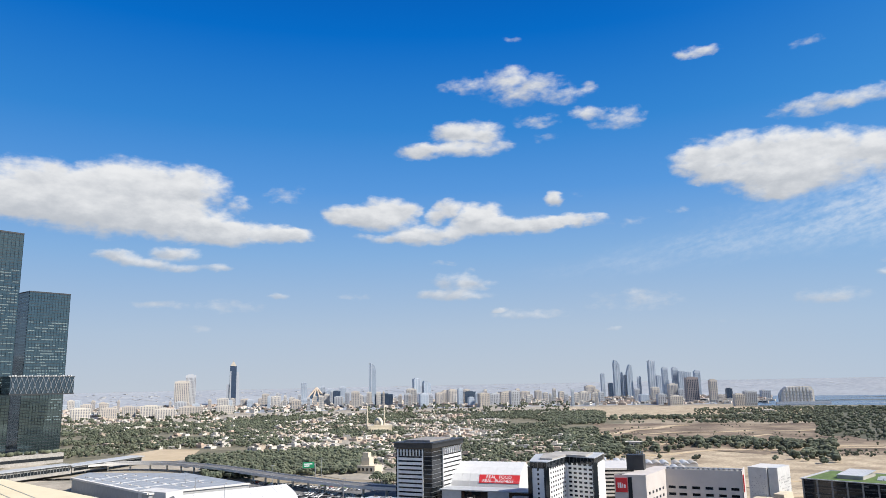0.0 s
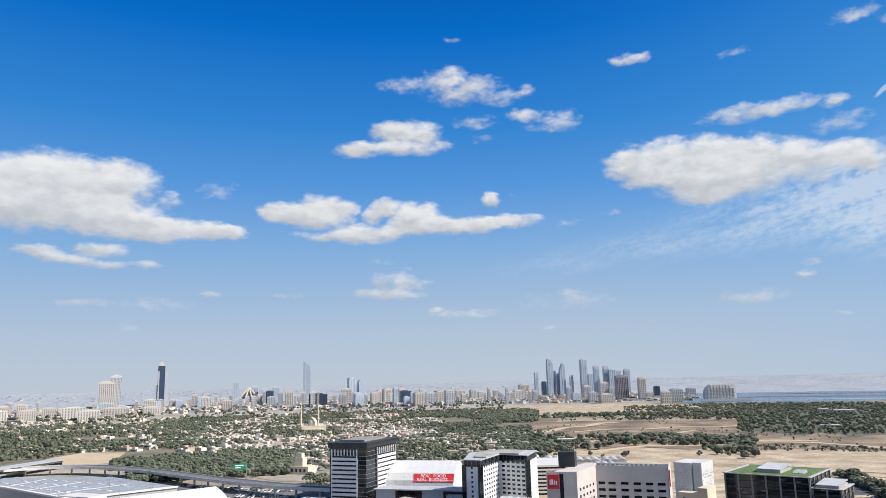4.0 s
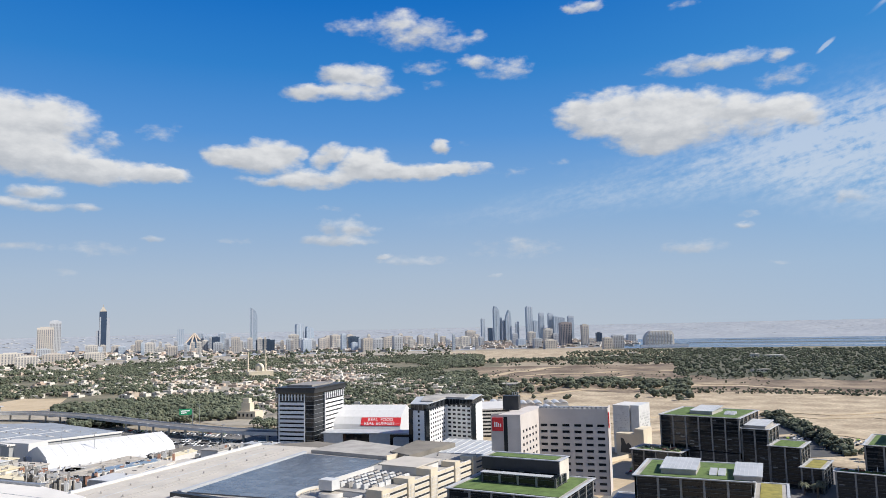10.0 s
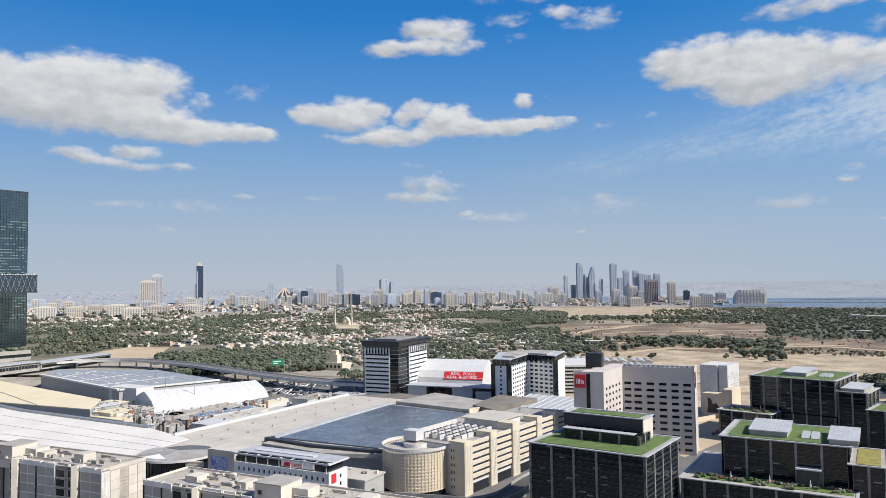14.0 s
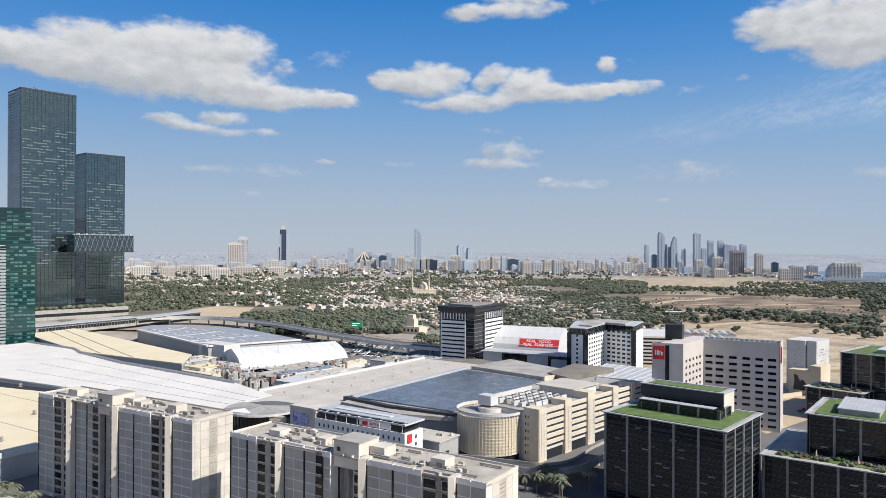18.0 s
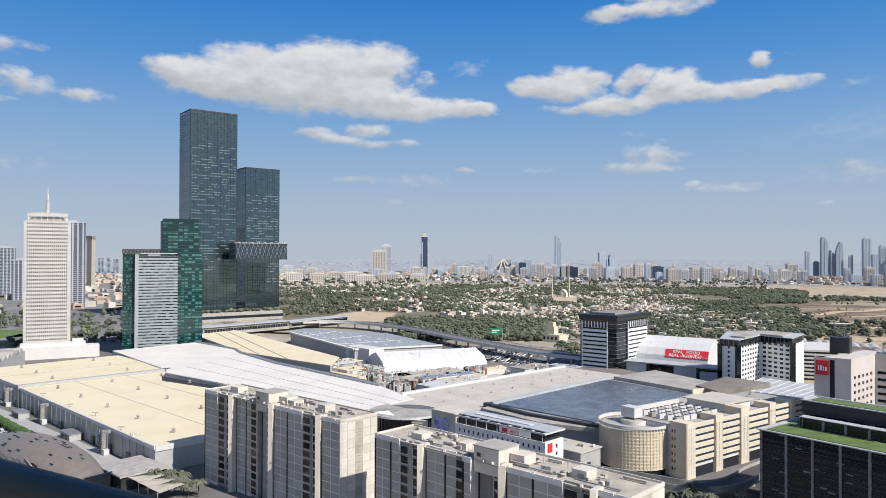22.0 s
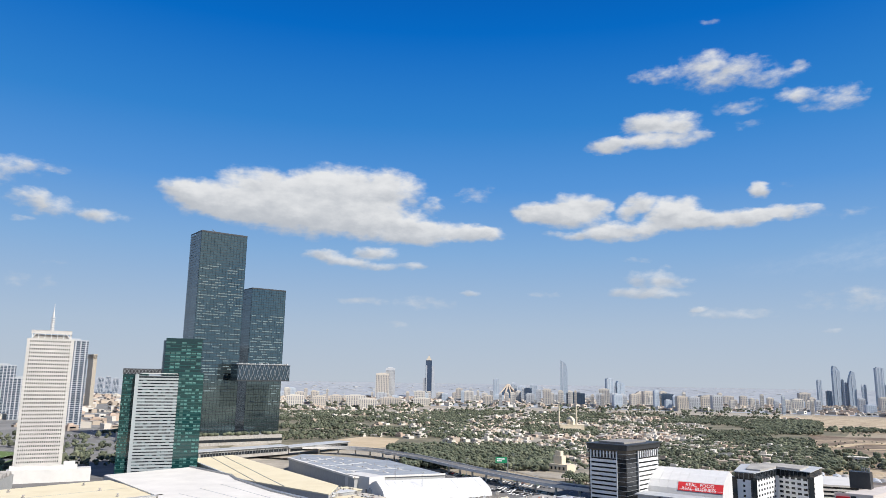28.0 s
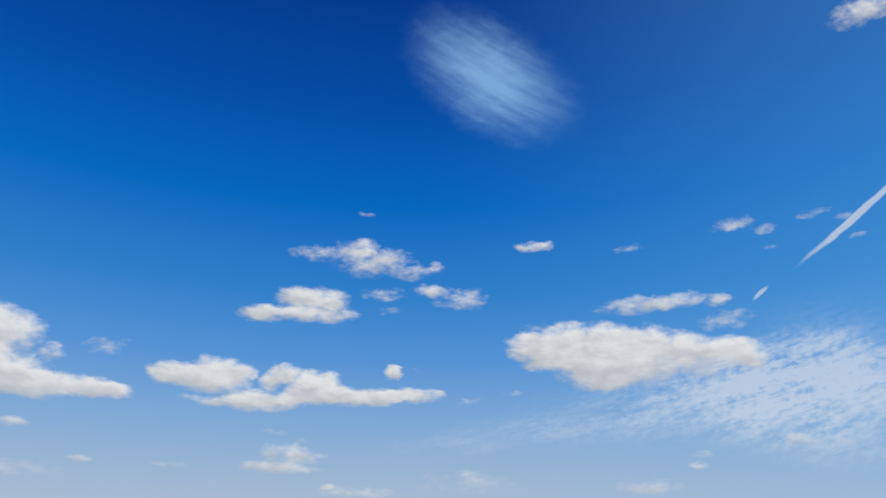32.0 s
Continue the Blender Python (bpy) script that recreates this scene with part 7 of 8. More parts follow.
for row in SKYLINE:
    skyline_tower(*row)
rngm = random.Random(77)
az = -30.0
while az < 14.5:
    gap = rngm.uniform(0.15, 0.5) if -12 < az < 14 else rngm.uniform(0.3, 0.8)
    wd = rngm.uniform(0.16, 0.85)
    d = rngm.uniform(2950, 4150)
    tone = rngm.choice(("tan", "tan", "tan", "pale", "pale", "grey", "haze"))
    skyline_tower(az, az + wd, rngm.triangular(-1.25, -0.38, -0.85) if az > -12 else rngm.triangular(-1.4, -0.6, -1.05), d, "slab", tone)
    az += gap
for a0, a1, el, d, tone in ((-3.0, -1.6, -0.75, 3300, "blue"), (-14.8, -13.5, -1.35, 3000, "pale"), (-20.0, -18.5, -1.2, 2900, "pale"), (-22.5, -21.5, -1.3, 2800, "tan"), (-24.5, -23.2, -1.25, 2750, "pale"), (-19.0, -17.6, -1.45, 2600, "pale"), (-17.4, -15.9, -1.35, 2850, "tan"), (-26.5, -25.4, -1.4, 2600, "grey"), (-21.2, -20.3, -1.2, 2950, "tan"), (4.0, 4.9, -0.7, 3500, "blue"), (6.6, 7.2, -0.8, 3400, "blue")):
    skyline_tower(a0, a1, el, d, "slab", tone)


def crowned_tower():
    x, y = polar(-14.15, 4200)
    root = thing("crowned_tower", x, y, -13.7 * -1, "dark blue tower with white flanks and a gold spire cap", "tower")
    w = 4200 * radians(0.93)
    h = EYE + 4200 * math.tan(radians(1.2))
    navy = TONES["blue"][1]
    part("shaft", Geo().box(w * 0.28, 0, 0, w * 0.8, 40, h + 28), root, navy)
    for a, b, c in ((0.06, 0.28, h * 0.62), (0.74, 1.0, h - 4)):
        part("flank", Geo().poly([(w * a - (6 if a == 0 else 0), 4, 0), (w * b + (0 if a == 0 else 6), 4, 0), (w * b + (0 if a == 0 else 6), 38, 0), (w * a - (6 if a == 0 else 0), 38, 0), (w * a, 4, c), (w * b, 4, c), (w * b, 38, c), (w * a, 38, c)],
                                 [(0, 3, 2, 1), (4, 5, 6, 7), (0, 1, 5, 4), (1, 2, 6, 5), (2, 3, 7, 6), (3, 0, 4, 7)]), root, haze_white)
    part("white_edge", Geo().box(w * 0.3, -1.2, h * 0.2, w * 0.4, 0, h), root, haze_white)
    part("cap", Geo().prism([(w * 0.3, 2), (w * 0.78, 2), (w * 0.78, 38), (w * 0.3, 38)], h + 28, h + 52, 0, [(w * 0.5, 16), (w * 0.6, 16), (w * 0.6, 24), (w * 0.5, 24)]), root, gold)
    part("spire", Geo().cyl(w * 0.55, 20, h + 52, h + 66, 1.6, 0.3, n=6), root, gold)


crowned_tower()
pyr = thing("pyramid", *polar(-7.45, 3930), 7.5, "glass pyramid with pale stepped ribs", "pyramid")
pb, pt = 152, EYE + 3930 * math.tan(radians(-0.20))
part("glass", Geo().prism([(-pb / 2, 0), (pb / 2, 0), (pb / 2, pb), (-pb / 2, pb)], 0, pt, 0, [(-2, pb / 2 - 2), (2, pb / 2 - 2), (2, pb / 2 + 2), (-2, pb / 2 + 2)]), pyr, blue_glass)
for s in (-1, -0.35, 0.35, 1):
    part("rib", Geo().tube((s * pb / 2, -1, 0), (s * 2, pb / 2 - 2, pt + 2), 4.5, 6), pyr, villa_paint)
part("podium", Geo().box(-90, -20, 0, 90, 0, 16), pyr, villa_paint)
sail = thing("sail_tower", *polar(-3.45, 4200), 3.2, "slender blue glass tower with a slanted curved top", "tower")
sw, sh = 4200 * radians(0.56), EYE + 4200 * math.tan(radians(1.75))
spts = [(0, 0), (sw, 0), (sw, sh * 0.72), (sw * 0.94, sh * 0.82), (sw * 0.75, sh * 0.91), (sw * 0.4, sh * 0.965), (0, sh)]
m = len(spts)
part("shaft", Geo().poly([(a, 0, b) for a, b in spts] + [(a, 34, b) for a, b in spts], [tuple(range(m)), tuple(range(2 * m - 1, m - 1, -1))] + [(i, m + i, m + (i + 1) % m, (i + 1) % m) for i in range(m)]), sail, TONES["haze"][1])
part("edge_fin", Geo().box(sw * 0.3, -1.5, 0, sw * 0.42, 0, sh * 0.96), sail, TONES["haze"][0])
wide = thing("wide_hotel", *polar(26.92, 2950), -14, "wide pale hotel with stepped sloping shoulders", "hotel")
ww = 2950 * radians(2.2)
wt_ = EYE + 2950 * math.tan(radians(-0.72))
prof = [(0, 0), (ww, 0), (ww, wt_ * 0.72), (ww * 0.93, wt_ * 0.98), (ww * 0.55, wt_), (ww * 0.2, wt_ * 0.98), (ww * 0.08, wt_ * 0.8), (0, wt_ * 0.55)]
m = len(prof)
part("body", Geo().poly([(a, 0, b) for a, b in prof] + [(a, 40, b) for a, b in prof], [tuple(range(m)), tuple(range(2 * m - 1, m - 1, -1))] + [(i, m + i, m + (i + 1) % m, (i + 1) % m) for i in range(m)]), wide, TONES["pale"][0])
for i in range(9):
    x = ww * (0.08 + 0.1 * i)
    part("bay", Geo().box(x, -4, 0, x + ww * 0.055, 0, wt_ * (0.78 if i in (0, 8) else 0.95)), wide, white_wall)
part("podium", Geo().box(-20, -14, 0, ww + 50, -4, 9), wide, haze_white)
row = piece(far_strip)
row.box(0, -4.6, 0, ww * 0.045, -4.0, 2.0)
many("window_row", row, wide, [pose(ww * (0.085 + 0.1 * i), 0, 8 + k * 5.2) for i in range(9) for k in range(9 if i in (0, 8) else 11) if 8 + k * 5.2 < wt_ * 0.74])

# ---- mosque ----
mosque = thing("mosque", -96, 1560, 1.8, "sand-coloured mosque with a dome and two slim minarets", "mosque")
part("hall", Geo().box(0, 0, 0, 50, 40, 15), mosque, cream_wall)
part("porch", Geo().box(6, -4, 0, 44, 0, 9), mosque, cream_wall)
for i in range(7):
    part("arch_window", Geo().box(8 + i * 5.3, -4.3, 2, 10.6 + i * 5.3, -3.9, 7), mosque, dark_window)
part("drum", Geo().cyl(22, 18, 15, 19, 9.4, n=24), mosque, cream_wall)
part("dome", Geo().ball(22, 18, 20, 9.4, 9.4, 11.5, 24, 12), mosque, cream_wall, smooth=True)
part("finial", Geo().cyl(22, 18, 31, 35, 0.4, 0.1, n=6), mosque, gold)
for x in (-1.5, 34):
    mn = part("minaret", Geo().cyl(x, 4, 0, 28, 2.0, 1.7, n=12).cyl(x, 4, 28, 30, 2.8, n=12).cyl(x, 4, 30, 44, 1.5, 1.3, n=12).cyl(x, 4, 44, 45.6, 2.3, n=12).cyl(x, 4, 45.6, 53, 1.0, n=10).cyl(x, 4, 53, 60, 1.1, 0.05, n=10), mosque, cream_wall)
# ---- yards, roads and the elevated lines ----
patch("ground_yard", [(-640, 560), (-470, 430), (-230, 270), (-120, 215), (30, 160), (160, 240), (330, 330), (380, 470), (330, 620), (180, 650), (60, 720), (-60, 740), (-200, 800), (-420, 930), (-620, 800)], 0.12, road_grey, "grey asphalt yards between the halls", "yard")
patch("ground_service_road", [(-470, 452), (-440, 424), (-215, 283), (-196, 296)], 0.2, hall_wall, "grey concrete service road along the hall", "road")
patch("ground_hotel_yard", [(170, 400), (215, 440), (260, 520), (225, 560), (160, 480)], 0.2, sand, "bare sandy lot beside the hotel", "yard")
patch("ground_entry", [(30, 300), (75, 268), (110, 330), (70, 352)], 0.2, asphalt, "asphalt entry road", "road")


def road(name, line, half, label, z=0.3, mat=asphalt, lanes=3):
    ob = solid(name, Geo().strip(line, half, z - 0.5, z), label, "road", mat, kind="structure")
    dash = piece(white_line)
    dash.box(-0.12, 0, 0, 0.12, 3.2, 0.05)
    spots = []
    for (x0, y0), (x1, y1) in zip(line, line[1:]):
        L = math.hypot(x1 - x0, y1 - y0)
        ang = math.degrees(math.atan2(y1 - y0, x1 - x0)) - 90
        for k in range(int(L / 12)):
            x, y = x0 + (x1 - x0) * k * 12 / L, y0 + (y1 - y0) * k * 12 / L
            for q in range(1, lanes):
                off = -half + 2 * half * q / lanes
                spots.append(pose(x + math.cos(radians(ang)) * off, y + math.sin(radians(ang)) * off, z + 0.01, 0, 0, ang))
    many("lane_mark", dash, ob, spots, 6)
    return ob


main_line = [(-760, 640), (-600, 520), (-470, 420), (-330, 328), (-250, 262), (-170, 195), (-60, 110)]
road("road_main", [(x - 10, y - 14) for x, y in main_line], 13, "wide asphalt carriageway with white lane marks", lanes=4)
road("road_main_far", [(x - 46, y - 62) for x, y in main_line], 15, "wide asphalt carriageway with white lane marks", lanes=5)
road("road_highway", [(-700, 760), (-835, 1002), (-900, 1200), (-960, 1440), (-1100, 2000)], 30, "broad highway running to the far town", mat=road_grey, lanes=8)
road("road_cross", [(-560, 640), (-700, 760), (-860, 860), (-1100, 1100)], 14, "curving slip road beside lawns", mat=road_grey)
patch("ground_lawn", [(-690, 700), (-770, 720), (-830, 830), (-740, 830)], 0.35, lawn, "green lawns between slip roads", "lawn")
patch("ground_lawn", [(-600, 655), (-660, 690), (-700, 780), (-620, 760)], 0.35, lawn, "green lawns between slip roads", "lawn")
patch("ground_road_lawn", [(-96, 770), (-40, 735), (-30, 760), (-80, 800)], 0.5, lawn, "lawn strip beside the slip road", "lawn")
road("road_under", [(-440, 880), (-300, 870), (-180, 800), (-60, 715), (60, 700)], 9, "road running beneath the viaduct", mat=road_grey)
# hedge
hedge = Geo()
rngh = random.Random(12)
hl = [(-446, 425), (-320, 348), (-240, 300)]
for (x0, y0), (x1, y1) in zip(hl, hl[1:]):
    n = int(math.hypot(x1 - x0, y1 - y0) / 1.6)
    for k in range(n):
        hedge.ball(x0 + (x1 - x0) * k / n + rngh.uniform(-0.4, 0.4), y0 + (y1 - y0) * k / n + rngh.uniform(-0.4, 0.4), 2.2, 2.9, 2.9, 2.4 + rngh.uniform(0, 0.6), 7, 5)
solid("hedge", hedge, "long clipped green hedge beside the service road", "hedge", hedge_leaf, leaf_light, kind="stuff")


def viaduct(name, line, half, z, label, track=False, step=26, mat=concrete, parapet=1.2):
    root = thing(name, 0, 0, 0, label, "viaduct")
    part("deck", Geo().strip(line, half, z - 1.6, z), root, mat)
    for s in (1, -1):
        edge = []
        for i, p in enumerate(line):
            a, b = line[max(i - 1, 0)], line[min(i + 1, len(line) - 1)]
            d = Vector((b[0] - a[0], b[1] - a[1])).normalized()
            edge.append((p[0] - d.y * s * (half - 0.2), p[1] + d.x * s * (half - 0.2)))
        part("parapet", Geo().strip(edge, 0.2, z, z + parapet), root, mat)
        if track:
            for q in (1.2, 2.7):
                part("rail", Geo().strip([(x + (lx - x) * q / half, y + (ly - y) * q / half) for (x, y), (lx, ly) in zip(line, edge)], 0.12, z, z + 0.25), root, dark_metal)
    if track:
        part("track_bed", Geo().strip(line, half - 0.6, z, z + 0.06), root, joint_dark)
    if not track:
        part("roadway", Geo().strip(line, half - 0.5, z, z + 0.05), root, road_grey if half > 5 else asphalt)
    run = 0.0
    for (x0, y0), (x1, y1) in zip(line, line[1:]):
        L = math.hypot(x1 - x0, y1 - y0)
        k = step - run
        while k < L:
            x, y = x0 + (x1 - x0) * k / L, y0 + (y1 - y0) * k / L
            part("pier", Geo().cyl(x, y, 0, z - 2.6, 1.1, n=10).cyl(x, y, z - 2.6, z - 1.6, 1.1, half * 0.7, n=10), root, mat)
            k += step
        run = (run + L) % step
    return root


def smooth_line(pts, n=8):
    """A soft curve through the points."""
    out = []
    for i in range(len(pts) - 1):
        p0, p1, p2, p3 = (Vector(pts[max(i - 1, 0)]), Vector(pts[i]), Vector(pts[i + 1]), Vector(pts[min(i + 2, len(pts) - 1)]))
        for k in range(n):
            t = k / n
            q = 0.5 * (2 * p1 + (p2 - p0) * t + (2 * p0 - 5 * p1 + 4 * p2 - p3) * t * t + (3 * p1 - p0 - 3 * p2 + p3) * t ** 3)
            out.append((q.x, q.y))
    return out + [tuple(pts[-1])]


flyover = viaduct("flyover", smooth_line([(-520, 800), (-424, 925), (-335, 955), (-236, 888), (-128, 768), (-46, 690), (20, 655)]), 9, 9.5, "curving pale concrete flyover on round piers", mat=white_wall)
viaduct("metro_viaduct", smooth_line([(-900, 800), (-640, 560), (-440, 392), (-300, 305), (-240, 262), (-120, 160)]), 5, 9, "elevated metro line with twin tracks", track=True, mat=concrete_grey)
viaduct("metro_viaduct", smooth_line([(-1050, 900), (-900, 845), (-800, 790), (-762, 735), (-740, 670), (-640, 575)]), 6, 13, "curving elevated metro line", track=True, mat=concrete_grey)

# elevated station by the towers
st = thing("elevated_station", -478, 800, 62, "long low grey station building with ribbon windows", "station")
part("body", Geo().box(0, -10, 3, 130, 8, 13), st, concrete_grey)
part("roof", Geo().box(-2, -12, 13, 132, 10, 14), st, pale_metal)
part("ribbon_window", Geo().box(2, -10.4, 7, 128, -10, 10.5), st, dark_window)
fin = piece(grey_metal)
fin.box(0, -10.8, 6.5, 0.4, -10, 13)
many("fin", fin, st, [pose(2 + i * 4, 0, 0) for i in range(32)])
wing = thing("station_wing", -420, 915, 70, "flat-roofed station wing beside the flyover", "station")
part("body", Geo().box(0, -14, 4, 120, 6, 11), wing, concrete_grey)
part("roof", Geo().box(-2, -16, 11, 122, 8, 12), wing, pale_metal)
part("ribbon_window", Geo().box(2, -14.4, 6, 118, -14, 9), wing, dark_window)

# metro station shell
shell = thing("metro_station", -254, 291, -24, "smooth bronze shell-shaped metro station with slot windows", "metro station")
bronze = material("bronze metal cladding", (0.28, 0.24, 0.20), 0.45, 0.35, vary=0.07, scale=0.3)
g = Geo()
nu, nv = 24, 10
for i in range(nu + 1):
    t = i / nu
    x = -50 + 100 * t
    half = 16.5 * math.sin(math.pi * min(1, 0.12 + 0.86 * t)) ** 0.55
    top = 14 * math.sin(math.pi * min(1, 0.12 + 0.84 * t)) ** 0.6
    for j in range(nv + 1):
        a = math.pi * j / nv
        g.v.append((x, -half * math.cos(a), 1.5 + top * math.sin(a)))
g.f += [(i * (nv + 1) + j, (i + 1) * (nv + 1) + j, (i + 1) * (nv + 1) + j + 1, i * (nv + 1) + j + 1) for i in range(nu) for j in range(nv)]
g.f += [tuple(range(nv, -1, -1)), tuple(nu * (nv + 1) + j for j in range(nv + 1))]
shell_skin = part("shell", g, shell, bronze, smooth=True)
rngs = random.Random(5)
for k in range(46):
    t, a = rngs.uniform(0.1, 0.85), rngs.uniform(0.12, 0.6) * math.pi
    x = -50 + 100 * t
    half = 16.5 * math.sin(math.pi * min(1, 0.12 + 0.86 * t)) ** 0.55
    top = 14 * math.sin(math.pi * min(1, 0.12 + 0.84 * t)) ** 0.6
    y, z = -half * math.cos(a), 1.5 + top * math.sin(a)
    put("slot_window", Geo().box(-1.5, -0.32, -0.12, 1.5, 0.32, 0.14).mesh("slot_window", dark_window), shell, pose(x, y, z, 0, 0, 0) @ Matrix.Rotation(math.atan2(z - 1.5, -y) - math.pi / 2, 4, "X").inverted())
part("end_glass", Geo().box(49.6, -6, 0, 50.6, 6, 7), shell, dark_window)
part("platform", Geo().box(-48, -9, 0, 48, 9, 1.5), shell, concrete_grey)
box = thing("station_annex", -305, 318, -30, "small pale metal annex beside the metro station", "annex")
part("body", Geo().box(-8, -6, 0, 8, 6, 6), box, concrete_grey)
part("roof", Geo().box(-9, -7, 6, 9, 7, 6.8), box, pale_metal)

# hall with saw-tooth roof at the far end
saw = thing("sawtooth_hall", -505, 456, 29, "white hall with metal roof vaults and green glass front", "hall")
part("body", Geo().box(-8, 8, 0, 44, 110, 12), saw, hall_wall)
for i in range(7):
    y = 14 + i * 13
    part("roof_vault", Geo().poly([(-8, y, 12), (44, y, 12), (44, y + 12, 12), (-8, y + 12, 12), (-8, y + 8, 16), (44, y + 8, 16)], [(0, 3, 2, 1), (0, 1, 5, 4), (4, 5, 2, 3), (0, 4, 3), (1, 2, 5)]), saw, unit_grey if i % 2 else concrete_grey)
part("glass_front", Geo().box(0, 7.4, 0, 20, 8, 11), saw, green_glass)
part("white_panel", Geo().box(20, 7.2, 3, 31, 8, 12), saw, white_wall)
part("glass_front", Geo().box(31, 7.4, 0, 43, 8, 11), saw, green_glass)

# low white foyer blocks in front of the banner tent
foyer = thing("foyer_building", 22.5, 628, -24, "low foyer building of white panels and dark glass", "foyer")
part("body", Geo().box(0, 1, 0, 80, 18, 12.4), foyer, dark_window)
part("roof", Geo().box(-2, -1, 12.4, 84, 20, 13.3), foyer, pale_metal)
part("white_panel", Geo().box(0, 0.4, 0, 17, 1, 12.4), foyer, white_metal)
part("white_panel", Geo().box(40, 0.4, 0, 58, 1, 12.4), foyer, white_metal)
part("white_panel", Geo().box(62, -4, 0, 78, 1, 10), foyer, white_metal)

# perforated white building and its neighbour with a dark mural
cube = thing("perforated_building", 229, 541, -46, "white building with a perforated metal skin", "building")
part("body", Geo().box(15, 0, 0, 28, 26, 36), cube, white_metal)
part("second_body", Geo().box(28.5, 1.5, 0, 35, 26, 36.6), cube, white_metal)
hole = piece(grey_metal)
hole.box(-0.25, -0.08, -0.25, 0.25, 0.1, 0.25)
rngc = random.Random(3)
many("perforation", hole, cube, [pose(16 + i * 1.1 + 0.5 * (k % 2), 0, 14 + k * 1.4) for k in range(14) for i in range(10) if rngc.random() < 0.75 - 0.04 * k], 30)
hole2 = piece(grey_metal)
hole2.box(-0.1, -0.45, -0.45, 0.12, 0.45, 0.45)
many("perforation", hole2, cube, [pose(35, 4 + i * 2.2, 8 + k * 2.0) for k in range(12) for i in range(11) if rngc.random() < 0.5], 20)
part("roof_slab", Geo().box(14.6, -0.4, 36, 28.2, 26.4, 36.5), cube, white_wall)
mural = thing("mural_building", 236, 519, -46, "cream low building with a dark painted mural shape", "building")
part("body", Geo().box(0, 0, 0, 15, 10, 17).box(15, -2, 0, 22, 16, 21), mural, cream_wall)
shape = [(3, 3), (11, 3), (11.5, 8), (9.5, 10.5), (7.5, 9), (6, 13), (3.6, 14), (3.8, 9)]
part("mural", Geo().poly([(a, -0.15, b) for a, b in shape] + [(a, 0.05, b) for a, b in shape], [tuple(range(8)), tuple(range(15, 7, -1))] + [(i, 8 + i, 8 + (i + 1) % 8, (i + 1) % 8) for i in range(8)]), mural, dark_metal, label="dark painted mural shape")
wallb = thing("boundary_wall", 170, 470, 28, "low cream boundary wall", "wall")
part("wall", Geo().box(0, 0, 0, 90, 0.5, 3), wallb, cream_wall)

# light masts and road sign
for x, y, h in ((-178, 620, 28), (-131, 700, 28), (-152, 610, 24), (-60, 640, 22), (-340, 390, 14), (-270, 348, 14), (-235, 322, 14), (-300, 365, 14), (-96, 780, 26), (-210, 700, 24)):
    root = thing("light_mast", x, y, 20, "tall slim grey light mast with lamp heads", "light mast", "light masts")
    part("pole", Geo().cyl(0, 0, 0, h, 0.28, 0.16, n=8), root, grey_metal)
    part("lamp_head", Geo().box(-1.6, -0.3, h, -0.2, 0.3, h + 0.35).box(0.2, -0.3, h, 1.6, 0.3, h + 0.35), root, grey_metal)
gs = thing("road_sign", -104, 792, 10, "green highway sign on a tall gantry pole", "road sign")
part("pole", Geo().cyl(0, 0, 0, 20, 0.5, n=8).tube((0, 0, 19), (-12, 0, 20), 0.35, 6), gs, grey_metal)
part("sign_panel", Geo().box(-13, -0.4, 15.5, -1, 0.1, 21.5), gs, sign_green)
part("sign_bar", Geo().box(-11.5, -0.55, 19, -3, -0.4, 20).box(-11.5, -0.55, 17, -6, -0.4, 18), gs, lettering)
bs = thing("road_sign", -224, 234, 45, "large blue road sign above the carriageway", "road sign")
part("pole", Geo().cyl(-4, 0.3, 0, 7.5, 0.3, n=8).cyl(4, 0.3, 0, 7.5, 0.3, n=8), bs, grey_metal)
part("sign_panel", Geo().box(-6.5, -0.2, 2.5, 6.5, 0.1, 8.2), bs, sign_blue)
part("sign_bar", Geo().box(-5, -0.32, 6.2, 4, -0.2, 7.2).box(-5, -0.32, 4.2, 1, -0.2, 5.2), bs, lettering)

# ramp bridge winding past the round car park
viaduct("ramp_bridge", smooth_line([(-16, 330), (6, 324), (22, 318), (38, 313), (54, 321), (70, 345), (92, 372)]), 4.5, 6, "curved concrete ramp bridge on stout piers", step=16, mat=concrete_grey)

# clutter yards between the halls
rngy = random.Random(23)
low_mats = (hall_grey, white_metal, hall_cream, concrete_grey, pale_metal)
for k, (x, y, w, d, h) in enumerate(((-205, 585, 26, 14, 7), (-170, 560, 22, 12, 6), (-196, 548, 18, 16, 9), (-160, 530, 40, 14, 6), (-130, 545, 46, 26, 6), (-95, 560, 50, 26, 5), (-128, 505, 34, 20, 8), (-228, 610, 20, 12, 8), (-60, 600, 34, 16, 7), (-42, 622, 26, 12, 8), (-178, 588, 16, 10, 5), (-225, 575, 12, 22, 10), (-260, 690, 22, 12, 6), (-275, 720, 26, 12, 6), (-70, 345, 26, 16, 11), (-8, 330, 16, 22, 12))):
    root = thing("service_building", x, y, rngy.choice((-32, -32, 57)), "low flat-roofed service building crowded with roof units", "service building", "service buildings")
    part("wall", Geo().box(0, 0, 0, w, d, h), root, rngy.choice((hall_wall, white_wall, concrete_grey)))
    part("roof", Geo().box(-0.6, -0.6, h, w + 0.6, d + 0.6, h + 0.6), root, low_mats[k % 5])
    roof_clutter(root, rngy, 1, 1, w - 3, d - 2, h + 0.6, 6)
    part("door", Geo().box(w * 0.3, -0.15, 0, w * 0.3 + 3, 0.05, h * 0.6), root, dark_metal)
